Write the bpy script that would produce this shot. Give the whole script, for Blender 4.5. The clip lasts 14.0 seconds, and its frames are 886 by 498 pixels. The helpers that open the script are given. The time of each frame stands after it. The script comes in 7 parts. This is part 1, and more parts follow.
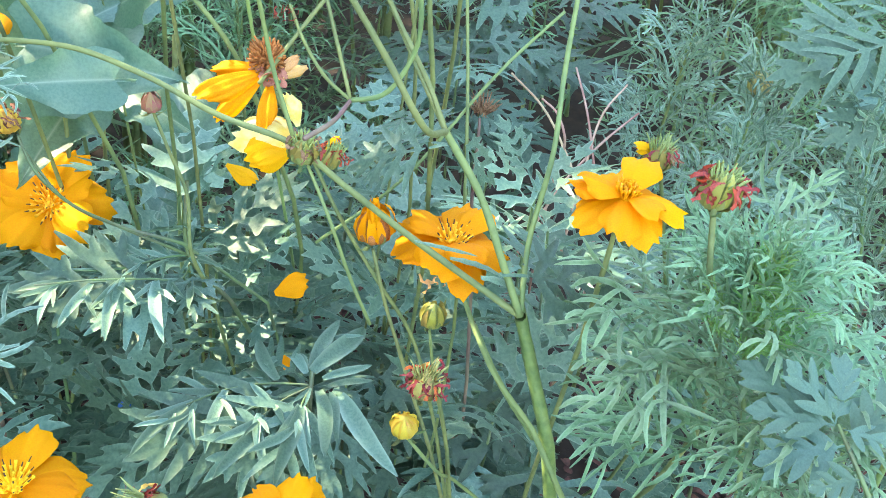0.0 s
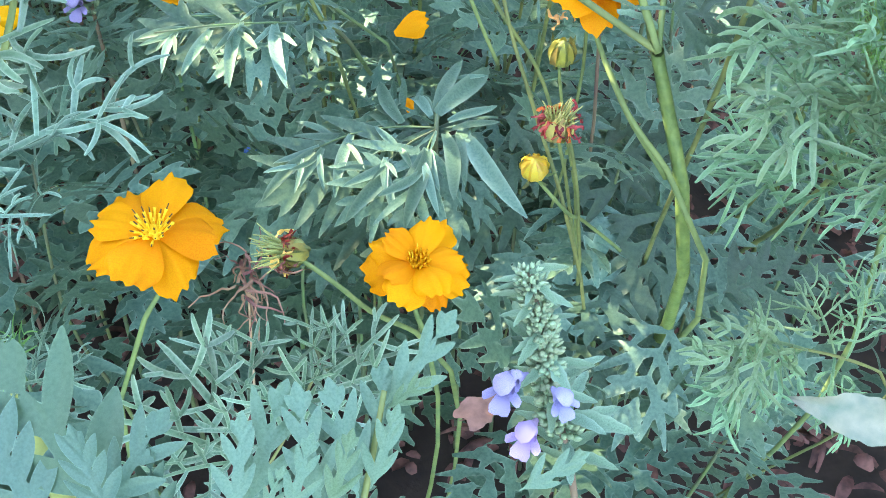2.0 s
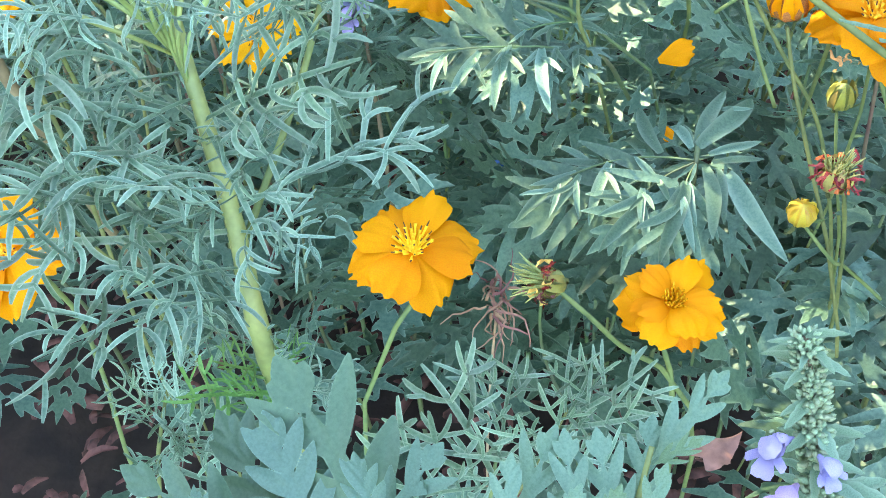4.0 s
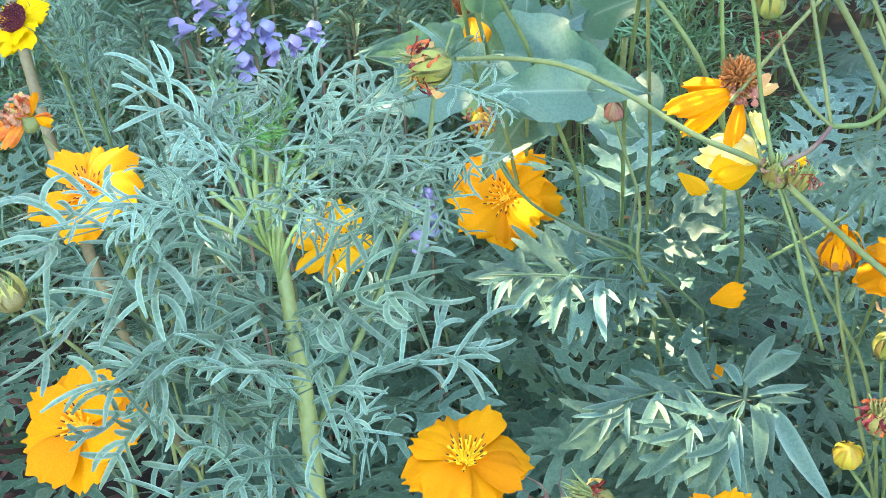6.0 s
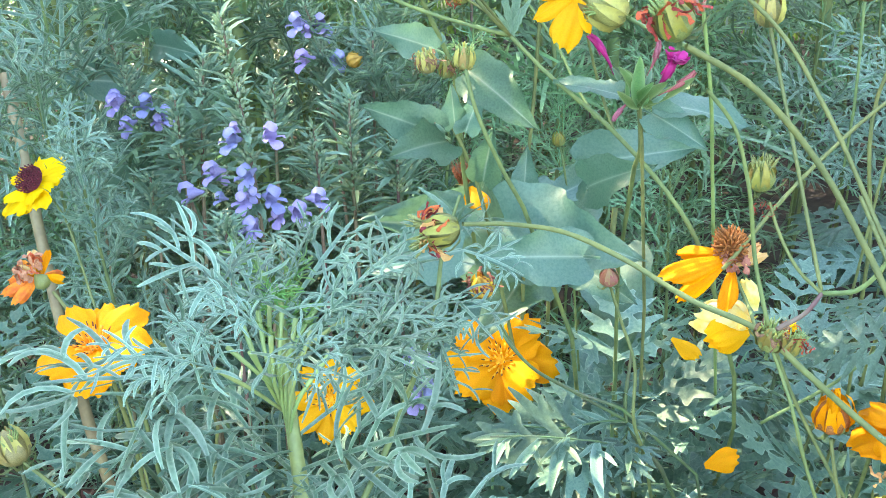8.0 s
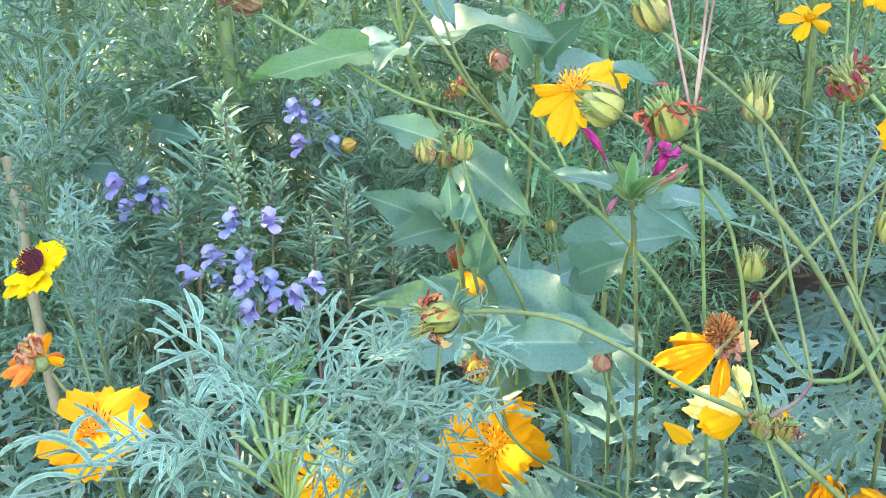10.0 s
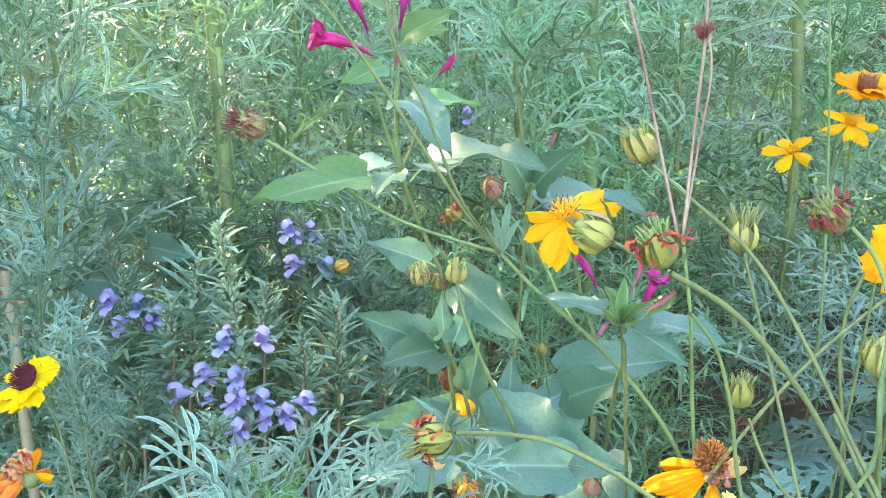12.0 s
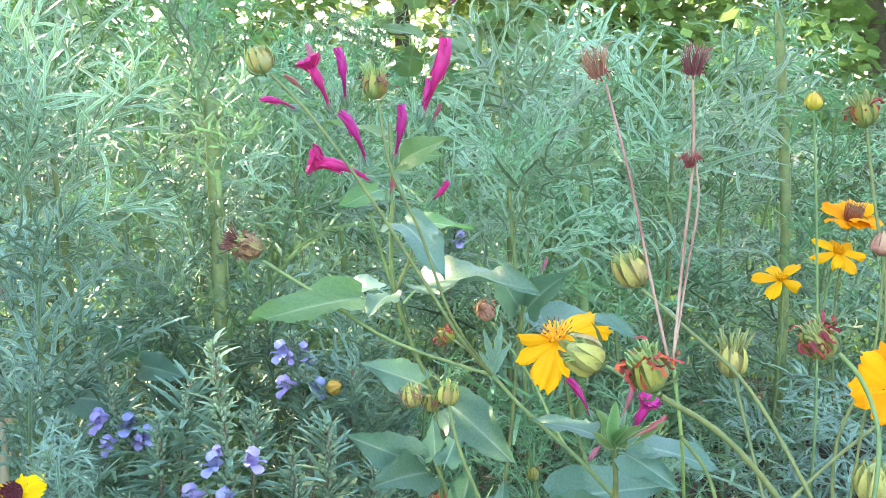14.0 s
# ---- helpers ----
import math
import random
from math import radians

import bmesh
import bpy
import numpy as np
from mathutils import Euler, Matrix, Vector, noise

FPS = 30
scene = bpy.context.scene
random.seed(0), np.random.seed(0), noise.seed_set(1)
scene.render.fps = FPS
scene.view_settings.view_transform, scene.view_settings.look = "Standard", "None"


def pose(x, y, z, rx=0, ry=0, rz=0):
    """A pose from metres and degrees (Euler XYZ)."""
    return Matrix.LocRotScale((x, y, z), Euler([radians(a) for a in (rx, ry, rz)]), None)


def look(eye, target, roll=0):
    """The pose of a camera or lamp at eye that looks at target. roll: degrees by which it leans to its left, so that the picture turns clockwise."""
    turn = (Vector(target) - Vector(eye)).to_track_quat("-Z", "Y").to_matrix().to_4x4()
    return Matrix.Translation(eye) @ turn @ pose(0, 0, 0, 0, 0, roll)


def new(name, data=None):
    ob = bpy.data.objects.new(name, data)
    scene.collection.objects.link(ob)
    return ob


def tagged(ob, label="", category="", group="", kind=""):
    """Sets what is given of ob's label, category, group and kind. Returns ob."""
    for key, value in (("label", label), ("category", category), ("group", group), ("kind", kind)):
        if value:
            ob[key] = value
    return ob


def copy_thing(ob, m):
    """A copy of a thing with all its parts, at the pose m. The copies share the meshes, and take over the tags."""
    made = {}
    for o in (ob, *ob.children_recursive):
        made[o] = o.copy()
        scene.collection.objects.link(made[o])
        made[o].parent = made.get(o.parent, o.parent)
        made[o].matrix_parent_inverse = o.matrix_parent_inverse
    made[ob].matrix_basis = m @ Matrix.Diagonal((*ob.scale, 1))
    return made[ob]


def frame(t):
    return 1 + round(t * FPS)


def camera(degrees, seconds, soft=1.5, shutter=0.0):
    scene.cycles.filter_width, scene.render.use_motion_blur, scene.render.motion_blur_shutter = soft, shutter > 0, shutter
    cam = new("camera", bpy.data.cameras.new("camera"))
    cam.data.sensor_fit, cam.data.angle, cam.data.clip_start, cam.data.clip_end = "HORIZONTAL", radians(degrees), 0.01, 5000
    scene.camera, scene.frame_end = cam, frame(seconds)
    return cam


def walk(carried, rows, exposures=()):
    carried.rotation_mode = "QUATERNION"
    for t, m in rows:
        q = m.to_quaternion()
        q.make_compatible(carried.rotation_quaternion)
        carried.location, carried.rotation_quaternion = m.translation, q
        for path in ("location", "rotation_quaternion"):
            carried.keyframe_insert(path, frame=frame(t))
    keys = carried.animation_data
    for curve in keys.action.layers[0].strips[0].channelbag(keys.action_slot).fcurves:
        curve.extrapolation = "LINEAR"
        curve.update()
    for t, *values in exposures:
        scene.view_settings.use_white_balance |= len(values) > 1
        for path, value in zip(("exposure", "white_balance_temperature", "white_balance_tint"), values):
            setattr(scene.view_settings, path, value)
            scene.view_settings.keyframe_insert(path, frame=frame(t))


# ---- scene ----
cam = camera(44.0, 14.0, 0.45)
PATH = [
    (0.0, pose(0.0560, 0.0168, 0.8442, 57.65, 0, -16.14) @ pose(0, 0, 0, 0, 0, 5.92)),
    (0.5, pose(0.0468, 0.0269, 0.8353, 53.90, 0, -15.03) @ pose(0, 0, 0, 0, 0, 4.57)),
    (1.0, pose(0.0566, 0.0285, 0.8494, 49.77, 0, -11.84) @ pose(0, 0, 0, 0, 0, 2.91)),
    (1.5, pose(0.0462, 0.0369, 0.8267, 46.58, 0, -10.68) @ pose(0, 0, 0, 0, 0, 2.79)),
    (2.0, pose(0.0494, 0.0316, 0.8360, 43.65, 0, -9.86) @ pose(0, 0, 0, 0, 0, 0.72)),
    (2.5, pose(0.0376, 0.0545, 0.8370, 42.09, 0, -5.86) @ pose(0, 0, 0, 0, 0, -1.22)),
    (3.0, pose(0.0346, 0.0460, 0.8473, 41.62, 0, -0.98) @ pose(0, 0, 0, 0, 0, -1.93)),
    (3.2, pose(0.0310, 0.0511, 0.8461, 41.53, 0, 1.91) @ pose(0, 0, 0, 0, 0, -4.74)),
    (5.3, pose(0.0254, 0.0196, 0.8628, 52.17, 0, 8.33) @ pose(0, 0, 0, 0, 0, -3.41)),
    (5.5, pose(0.0167, 0.0169, 0.8589, 53.47, 0, 7.55) @ pose(0, 0, 0, 0, 0, -2.92)),
    (6.0, pose(0.0195, 0.0143, 0.8655, 55.89, 0, 7.47) @ pose(0, 0, 0, 0, 0, -2.38)),
    (6.5, pose(0.0165, 0.0121, 0.8644, 58.51, 0, 7.08) @ pose(0, 0, 0, 0, 0, -1.92)),
    (7.0, pose(0.0159, 0.0087, 0.8676, 60.59, 0, 6.74) @ pose(0, 0, 0, 0, 0, -1.42)),
    (7.5, pose(0.0136, 0.0048, 0.8718, 62.51, 0, 6.37) @ pose(0, 0, 0, 0, 0, -1.03)),
    (8.0, pose(0.0086, -0.0028, 0.8706, 64.62, 0, 5.89) @ pose(0, 0, 0, 0, 0, -0.74)),
    (8.2, pose(0.0094, -0.0083, 0.8733, 65.09, 0, 5.79) @ pose(0, 0, 0, 0, 0, -0.91)),
    (10.3, pose(0.0012, -0.0144, 0.8831, 69.53, 0, 4.78) @ pose(0, 0, 0, 0, 0, 0.10)),
    (10.5, pose(0.0033, -0.0157, 0.8846, 70.25, 0, 4.76) @ pose(0, 0, 0, 0, 0, 0.22)),
    (11.0, pose(0.0010, -0.0163, 0.8829, 71.64, 0, 4.44) @ pose(0, 0, 0, 0, 0, 0.53)),
    (11.5, pose(0.0013, -0.0208, 0.8848, 73.12, 0, 4.29) @ pose(0, 0, 0, 0, 0, 0.74)),
    (12.0, pose(-0.0017, -0.0237, 0.8847, 74.92, 0, 4.18) @ pose(0, 0, 0, 0, 0, 1.14)),
    (12.5, pose(0.0001, -0.0257, 0.8853, 76.56, 0, 4.26) @ pose(0, 0, 0, 0, 0, 1.30)),
    (13.0, pose(-0.0062, -0.0308, 0.8836, 78.40, 0, 3.72) @ pose(0, 0, 0, 0, 0, 1.75)),
    (13.5, pose(-0.0224, -0.0291, 0.8731, 80.45, 0, 2.80) @ pose(0, 0, 0, 0, 0, 1.98)),
    (14.0, pose(-0.0013, -0.0309, 0.8853, 81.37, 0, 3.97) @ pose(0, 0, 0, 0, 0, 1.87)),
]
walk(cam, PATH, ((0.0, 3.6, 7200, 11), (5.5, 3.53, 7200, 11), (10.0, 3.54, 7200, 11), (14.0, 3.43, 7200, 11)))

# ---- light ----
world = bpy.data.worlds.new("sky")
scene.world = world
world.use_nodes = True
wn = world.node_tree.nodes
sky = wn.new("ShaderNodeTexSky")
sky.sky_type = "NISHITA"
sky.sun_disc = False
sky.sun_elevation = radians(40)
sky.sun_rotation = radians(-54)
world.node_tree.links.new(sky.outputs[0], wn["Background"].inputs[0])
wn["Background"].inputs[1].default_value = 0.15
sun = new("sun", bpy.data.lights.new("sun", "SUN"))
sun.data.energy = 1.8
sun.data.angle = radians(0.6)
sun.data.color = (1.0, 0.9, 0.68)
SUN_FROM = Vector((-0.63, 0.45, 0.64))
sun.matrix_world = look(SUN_FROM * 8, (0, 0, 0))


# ---- materials ----
def mat(name, col, rough=0.55, vary=0.25, thin=0.0, grain=300.0, bump=0.15, second=None, scale2=40.0, spec=0.5, hue=0.03, rim=None):
    """A living or dry plant surface: colour that varies from piece to piece, in blotches and in fine grain, with light let through when thin."""
    m = bpy.data.materials.new(name)
    m.use_nodes = True
    nt = m.node_tree
    n, l = nt.nodes, nt.links
    b = n["Principled BSDF"]
    b.inputs["Roughness"].default_value = rough
    b.inputs["Specular IOR Level"].default_value = spec
    tc = n.new("ShaderNodeTexCoord")
    info = n.new("ShaderNodeObjectInfo")
    geo = n.new("ShaderNodeNewGeometry")
    blot = n.new("ShaderNodeTexNoise")
    blot.inputs["Scale"].default_value = scale2
    blot.inputs["Detail"].default_value = 3
    fine = n.new("ShaderNodeTexNoise")
    fine.inputs["Scale"].default_value = grain
    fine.inputs["Detail"].default_value = 4
    l.new(tc.outputs["Object"], blot.inputs["Vector"])
    l.new(tc.outputs["Object"], fine.inputs["Vector"])
    ramp = n.new("ShaderNodeMix")
    ramp.data_type = "RGBA"
    ramp.inputs["A"].default_value = (*col, 1)
    ramp.inputs["B"].default_value = (*(second or [c * 0.7 for c in col]), 1)
    cut = n.new("ShaderNodeMapRange")
    cut.inputs["From Min"].default_value, cut.inputs["From Max"].default_value = 0.4, 0.66
    l.new(blot.outputs["Fac"], cut.inputs["Value"])
    l.new(cut.outputs["Result"], ramp.inputs["Factor"])
    add = n.new("ShaderNodeMath")
    add.operation = "ADD"
    l.new(info.outputs["Random"], add.inputs[0])
    l.new(geo.outputs["Random Per Island"], add.inputs[1])
    val = n.new("ShaderNodeMapRange")
    val.inputs["From Max"].default_value = 2
    val.inputs["To Min"].default_value, val.inputs["To Max"].default_value = 1 - vary, 1 + vary
    l.new(add.outputs[0], val.inputs["Value"])
    val2 = n.new("ShaderNodeMath")
    val2.operation = "MULTIPLY_ADD"
    val2.inputs[1].default_value, val2.inputs[2].default_value = 0.5, -0.25
    l.new(fine.outputs["Fac"], val2.inputs[0])
    val3 = n.new("ShaderNodeMath")
    l.new(val.outputs["Result"], val3.inputs[0])
    l.new(val2.outputs[0], val3.inputs[1])
    hs = n.new("ShaderNodeHueSaturation")
    hmap = n.new("ShaderNodeMapRange")
    hmap.inputs["To Min"].default_value, hmap.inputs["To Max"].default_value = 0.5 - hue, 0.5 + hue
    l.new(info.outputs["Random"], hmap.inputs["Value"])
    l.new(hmap.outputs["Result"], hs.inputs["Hue"])
    l.new(val3.outputs[0], hs.inputs["Value"])
    l.new(ramp.outputs["Result"], hs.inputs["Color"])
    l.new(hs.outputs["Color"], b.inputs["Base Color"])
    bp = n.new("ShaderNodeBump")
    bp.inputs["Strength"].default_value = bump
    bp.inputs["Distance"].default_value = 0.001
    l.new(fine.outputs["Fac"], bp.inputs["Height"])
    l.new(bp.outputs["Normal"], b.inputs["Normal"])
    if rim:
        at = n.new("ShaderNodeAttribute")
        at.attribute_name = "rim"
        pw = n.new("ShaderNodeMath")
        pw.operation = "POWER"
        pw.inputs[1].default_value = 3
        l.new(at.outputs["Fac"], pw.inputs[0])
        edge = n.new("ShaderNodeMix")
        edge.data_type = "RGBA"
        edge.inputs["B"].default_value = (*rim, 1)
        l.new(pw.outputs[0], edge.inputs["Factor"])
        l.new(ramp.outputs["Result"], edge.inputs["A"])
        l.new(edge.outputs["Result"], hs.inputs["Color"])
    if thin:
        tr = n.new("ShaderNodeBsdfTranslucent")
        mix = n.new("ShaderNodeMixShader")
        mix.inputs[0].default_value = thin
        l.new(hs.outputs["Color"], tr.inputs["Color"])
        l.new(b.outputs[0], mix.inputs[1])
        l.new(tr.outputs[0], mix.inputs[2])
        l.new(mix.outputs[0], n["Material Output"].inputs["Surface"])
    return m


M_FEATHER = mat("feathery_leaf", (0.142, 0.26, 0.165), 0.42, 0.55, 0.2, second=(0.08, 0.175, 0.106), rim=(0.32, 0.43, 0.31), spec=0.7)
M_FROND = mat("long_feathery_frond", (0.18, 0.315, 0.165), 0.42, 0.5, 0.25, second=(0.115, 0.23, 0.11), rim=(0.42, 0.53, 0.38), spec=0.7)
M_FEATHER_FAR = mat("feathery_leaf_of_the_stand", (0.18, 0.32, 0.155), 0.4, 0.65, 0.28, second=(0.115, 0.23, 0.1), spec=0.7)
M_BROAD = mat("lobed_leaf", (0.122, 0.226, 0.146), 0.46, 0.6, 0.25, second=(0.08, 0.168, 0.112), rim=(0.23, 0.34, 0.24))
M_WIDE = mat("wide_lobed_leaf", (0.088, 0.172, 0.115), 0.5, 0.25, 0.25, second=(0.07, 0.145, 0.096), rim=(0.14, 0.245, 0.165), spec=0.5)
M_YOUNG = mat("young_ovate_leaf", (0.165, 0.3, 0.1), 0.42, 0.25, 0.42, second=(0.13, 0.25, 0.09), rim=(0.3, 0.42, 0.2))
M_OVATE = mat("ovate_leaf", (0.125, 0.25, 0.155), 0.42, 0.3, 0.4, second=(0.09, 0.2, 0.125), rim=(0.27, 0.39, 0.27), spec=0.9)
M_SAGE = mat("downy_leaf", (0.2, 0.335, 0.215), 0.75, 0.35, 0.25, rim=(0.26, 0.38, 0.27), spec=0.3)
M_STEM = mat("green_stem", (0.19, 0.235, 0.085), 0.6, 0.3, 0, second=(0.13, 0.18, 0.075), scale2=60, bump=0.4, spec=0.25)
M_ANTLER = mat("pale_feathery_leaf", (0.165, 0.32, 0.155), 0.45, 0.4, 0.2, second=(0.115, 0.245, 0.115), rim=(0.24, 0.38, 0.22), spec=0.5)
M_STEM_RIDGED = mat("ridged_stalk", (0.17, 0.26, 0.075), 0.5, 0.2, 0, second=(0.1, 0.18, 0.055), scale2=120, bump=0.8, spec=0.4)
M_SHOOT = mat("new_shoot", (0.2, 0.37, 0.1), 0.5, 0.25, 0.35, second=(0.15, 0.3, 0.09))
M_PETIOLE = mat("pale_petiole", (0.27, 0.36, 0.12), 0.5, 0.25, 0, second=(0.21, 0.3, 0.11))
M_STEM_DARK = mat("dark_stem", (0.12, 0.19, 0.075), 0.5, 0.25, 0, second=(0.1, 0.12, 0.07))
M_STEM_RED = mat("reddish_stem", (0.2, 0.16, 0.1), 0.6, 0.25, 0, second=(0.17, 0.1, 0.08))
M_DRY_STEM = mat("dry_stem", (0.46, 0.32, 0.22), 0.8, 0.2, 0, second=(0.34, 0.19, 0.13))
M_CANE = mat("cane", (0.26, 0.19, 0.11), 0.6, 0.2, 0, second=(0.18, 0.12, 0.07))
M_PETAL = mat("orange_petal", (0.837, 0.327, 0.004), 0.6, 0.12, 0.2, second=(0.81, 0.267, 0.0032), grain=500, hue=0.006, spec=0.12)
M_PETAL_Y = mat("yellow_petal", (0.837, 0.404, 0.008), 0.6, 0.08, 0.25, second=(0.81, 0.361, 0.0064), grain=500, hue=0.006, spec=0.12)
M_PETAL_OLD = mat("wilted_orange_petal", (0.85, 0.26, 0.015), 0.7, 0.25, 0.2, second=(0.72, 0.13, 0.02), scale2=5, hue=0.01)
M_PETAL_PALE = mat("faded_petal", (0.8, 0.5, 0.14), 0.7, 0.2, 0.3, second=(0.78, 0.55, 0.24))
M_PETAL_CREAM = mat("cream_petal", (0.85, 0.74, 0.3), 0.7, 0.15, 0.3, second=(0.86, 0.6, 0.12), scale2=4)
M_DISC = mat("disc_floret", (0.95, 0.52, 0.02), 0.7, 0.2, 0, second=(0.9, 0.4, 0.01))
M_ANTHER = mat("dark_anther", (0.1, 0.03, 0.01), 0.7, 0.3, 0)
M_RUST = mat("rusty_floret", (0.42, 0.12, 0.03), 0.8, 0.5, 0, second=(0.2, 0.045, 0.02))
M_STRAW_SEAM = mat("straw_bud_seam", (0.33, 0.31, 0.11), 0.6, 0.3, 0)
M_BUD_SEAM = mat("olive_bud_seam", (0.22, 0.25, 0.075), 0.6, 0.3, 0)
M_CALYX = mat("bud_scale", (0.31, 0.27, 0.055), 0.5, 0.3, 0.1, second=(0.22, 0.2, 0.055), scale2=6)
M_CALYX_PALE = mat("straw_bud_scale", (0.44, 0.36, 0.11), 0.6, 0.3, 0.1, second=(0.3, 0.24, 0.09), scale2=6)
M_BUD_Y = mat("ripe_bud_scale", (0.62, 0.38, 0.04), 0.5, 0.1, 0.1, second=(0.5, 0.36, 0.06))
M_BUD_PINK = mat("blushed_bud_scale", (0.42, 0.16, 0.13), 0.5, 0.2, 0, second=(0.38, 0.24, 0.13), scale2=4)
M_BRISTLE = mat("green_seed_bristle", (0.3, 0.36, 0.12), 0.6, 0.3, 0)
M_WITHER = mat("withered_red_petal", (0.36, 0.035, 0.03), 0.7, 0.5, 0.1, second=(0.14, 0.018, 0.02), hue=0.008)
M_WITHER_O = mat("withered_orange_petal", (0.62, 0.12, 0.03), 0.7, 0.35, 0.1, second=(0.42, 0.06, 0.03), hue=0.01)
M_ROSY = mat("withered_rosy_petal", (0.5, 0.22, 0.12), 0.8, 0.35, 0.1, second=(0.36, 0.13, 0.08), hue=0.01)
M_SEED_RED = mat("dull_red_seed_needle", (0.34, 0.13, 0.1), 0.8, 0.5, 0, second=(0.2, 0.06, 0.045))
M_BROWN = mat("dry_brown_petal", (0.25, 0.12, 0.07), 0.85, 0.4, 0, second=(0.12, 0.04, 0.03))
M_MAROON = mat("maroon_disc", (0.17, 0.014, 0.018), 0.75, 0.5, 0, second=(0.08, 0.008, 0.01))
M_CHROME_Y = mat("lemon_petal", (0.828, 0.533, 0.004), 0.6, 0.08, 0.2, second=(0.81, 0.482, 0.004), hue=0.005, spec=0.12)
M_MAGENTA = mat("magenta_tube", (0.56, 0.015, 0.21), 0.5, 0.35, 0.2, second=(0.36, 0.01, 0.13), scale2=4, hue=0.012)
M_MAGENTA_OLD = mat("dull_pink_tube", (0.42, 0.12, 0.14), 0.6, 0.3, 0.1)
M_LILAC = mat("lilac_corolla", (0.43, 0.34, 0.6), 0.6, 0.4, 0.15, second=(0.33, 0.26, 0.53))
M_VIOLET = mat("violet_corolla", (0.27, 0.27, 0.52), 0.6, 0.45, 0.15, second=(0.36, 0.33, 0.57))
M_SAGE_CALYX = mat("pale_green_calyx", (0.3, 0.405, 0.245), 0.6, 0.3, 0.1)
M_BARK = mat("tree_bark", (0.16, 0.12, 0.085), 0.9, 0.2, 0, grain=80, bump=0.8)
M_TREE_LEAF = mat("tree_leaf", (0.2, 0.34, 0.1), 0.5, 0.35, 0.5, second=(0.26, 0.38, 0.12))
M_LITTER = mat("dry_litter", (0.22, 0.1, 0.075), 0.85, 0.5, 0, second=(0.08, 0.04, 0.032), scale2=80)
M_SOIL = mat("mulched_soil", (0.055, 0.034, 0.027), 0.95, 0.1, 0, grain=120, bump=1.0, second=(0.033, 0.022, 0.019), scale2=25)
M_BUD_BROWN = mat("withered_bud_scale", (0.34, 0.24, 0.11), 0.7, 0.3, 0.05, second=(0.2, 0.1, 0.05))
M_GRASS = mat("lawn_grass", (0.2, 0.33, 0.07), 0.6, 0.4, 0.35, second=(0.28, 0.36, 0.1))
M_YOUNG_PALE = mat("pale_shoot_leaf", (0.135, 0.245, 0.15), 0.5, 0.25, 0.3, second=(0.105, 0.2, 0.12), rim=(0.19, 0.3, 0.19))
M_CURLED = mat("curled_dry_leaf", (0.3, 0.17, 0.12), 0.85, 0.4, 0, second=(0.17, 0.08, 0.06))
M_CREAM_LEAF = mat("pale_dry_leaf", (0.34, 0.36, 0.27), 0.7, 0.2, 0.2, second=(0.16, 0.24, 0.19), scale2=3)
M_WALL = mat("weathered_render", (0.2, 0.19, 0.165), 0.9, 0.05, 0, grain=60, bump=0.5, second=(0.13, 0.13, 0.11), scale2=1.5)
M_DEAD_PINK = mat("dull_pink_dead_leaf", (0.28, 0.13, 0.12), 0.8, 0.2, 0.1, second=(0.17, 0.08, 0.07), scale2=3)
M_TURF = mat("short_turf", (0.04, 0.058, 0.02), 0.9, 0.1, 0, grain=160, bump=1.0, second=(0.05, 0.055, 0.025), scale2=3)
M_BLUE = mat("blue_plastic", (0.03, 0.08, 0.5), 0.4, 0.05, 0)


# ---- geometry ----
class Geo:
    def __init__(self):
        self.v, self.f, self.rim = [], [], []

    def mesh(self, name, material):
        me = bpy.data.meshes.new(name)
        me.from_pydata(self.v, [], self.f)
        me.polygons.foreach_set("use_smooth", [True] * len(me.polygons))
        me.materials.append(material)
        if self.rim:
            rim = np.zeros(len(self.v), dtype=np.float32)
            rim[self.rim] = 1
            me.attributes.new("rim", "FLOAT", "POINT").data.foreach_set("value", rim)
        me.update()
        return me


def spline(ctrl, n=6):
    """Points on a smooth curve through the control points, n to a span."""
    p = [Vector(c) for c in ctrl]
    k = len(p)
    gap = [max(1e-6, (p[i + 1] - p[i]).length) for i in range(k - 1)]
    slope = [(p[i + 1] - p[i]) / gap[i] for i in range(k - 1)]
    tan = [slope[0]] + [(slope[i - 1] * gap[i] + slope[i] * gap[i - 1]) / (gap[i] + gap[i - 1]) for i in range(1, k - 1)] + [slope[-1]]
    out = []
    for i in range(k - 1):
        for s in range(n):
            t = s / n
            out.append(p[i] * (2 * t ** 3 - 3 * t * t + 1) + tan[i] * gap[i] * (t ** 3 - 2 * t * t + t) + p[i + 1] * (3 * t * t - 2 * t ** 3) + tan[i + 1] * gap[i] * (t ** 3 - t * t))
    out.append(p[-1])
    return out


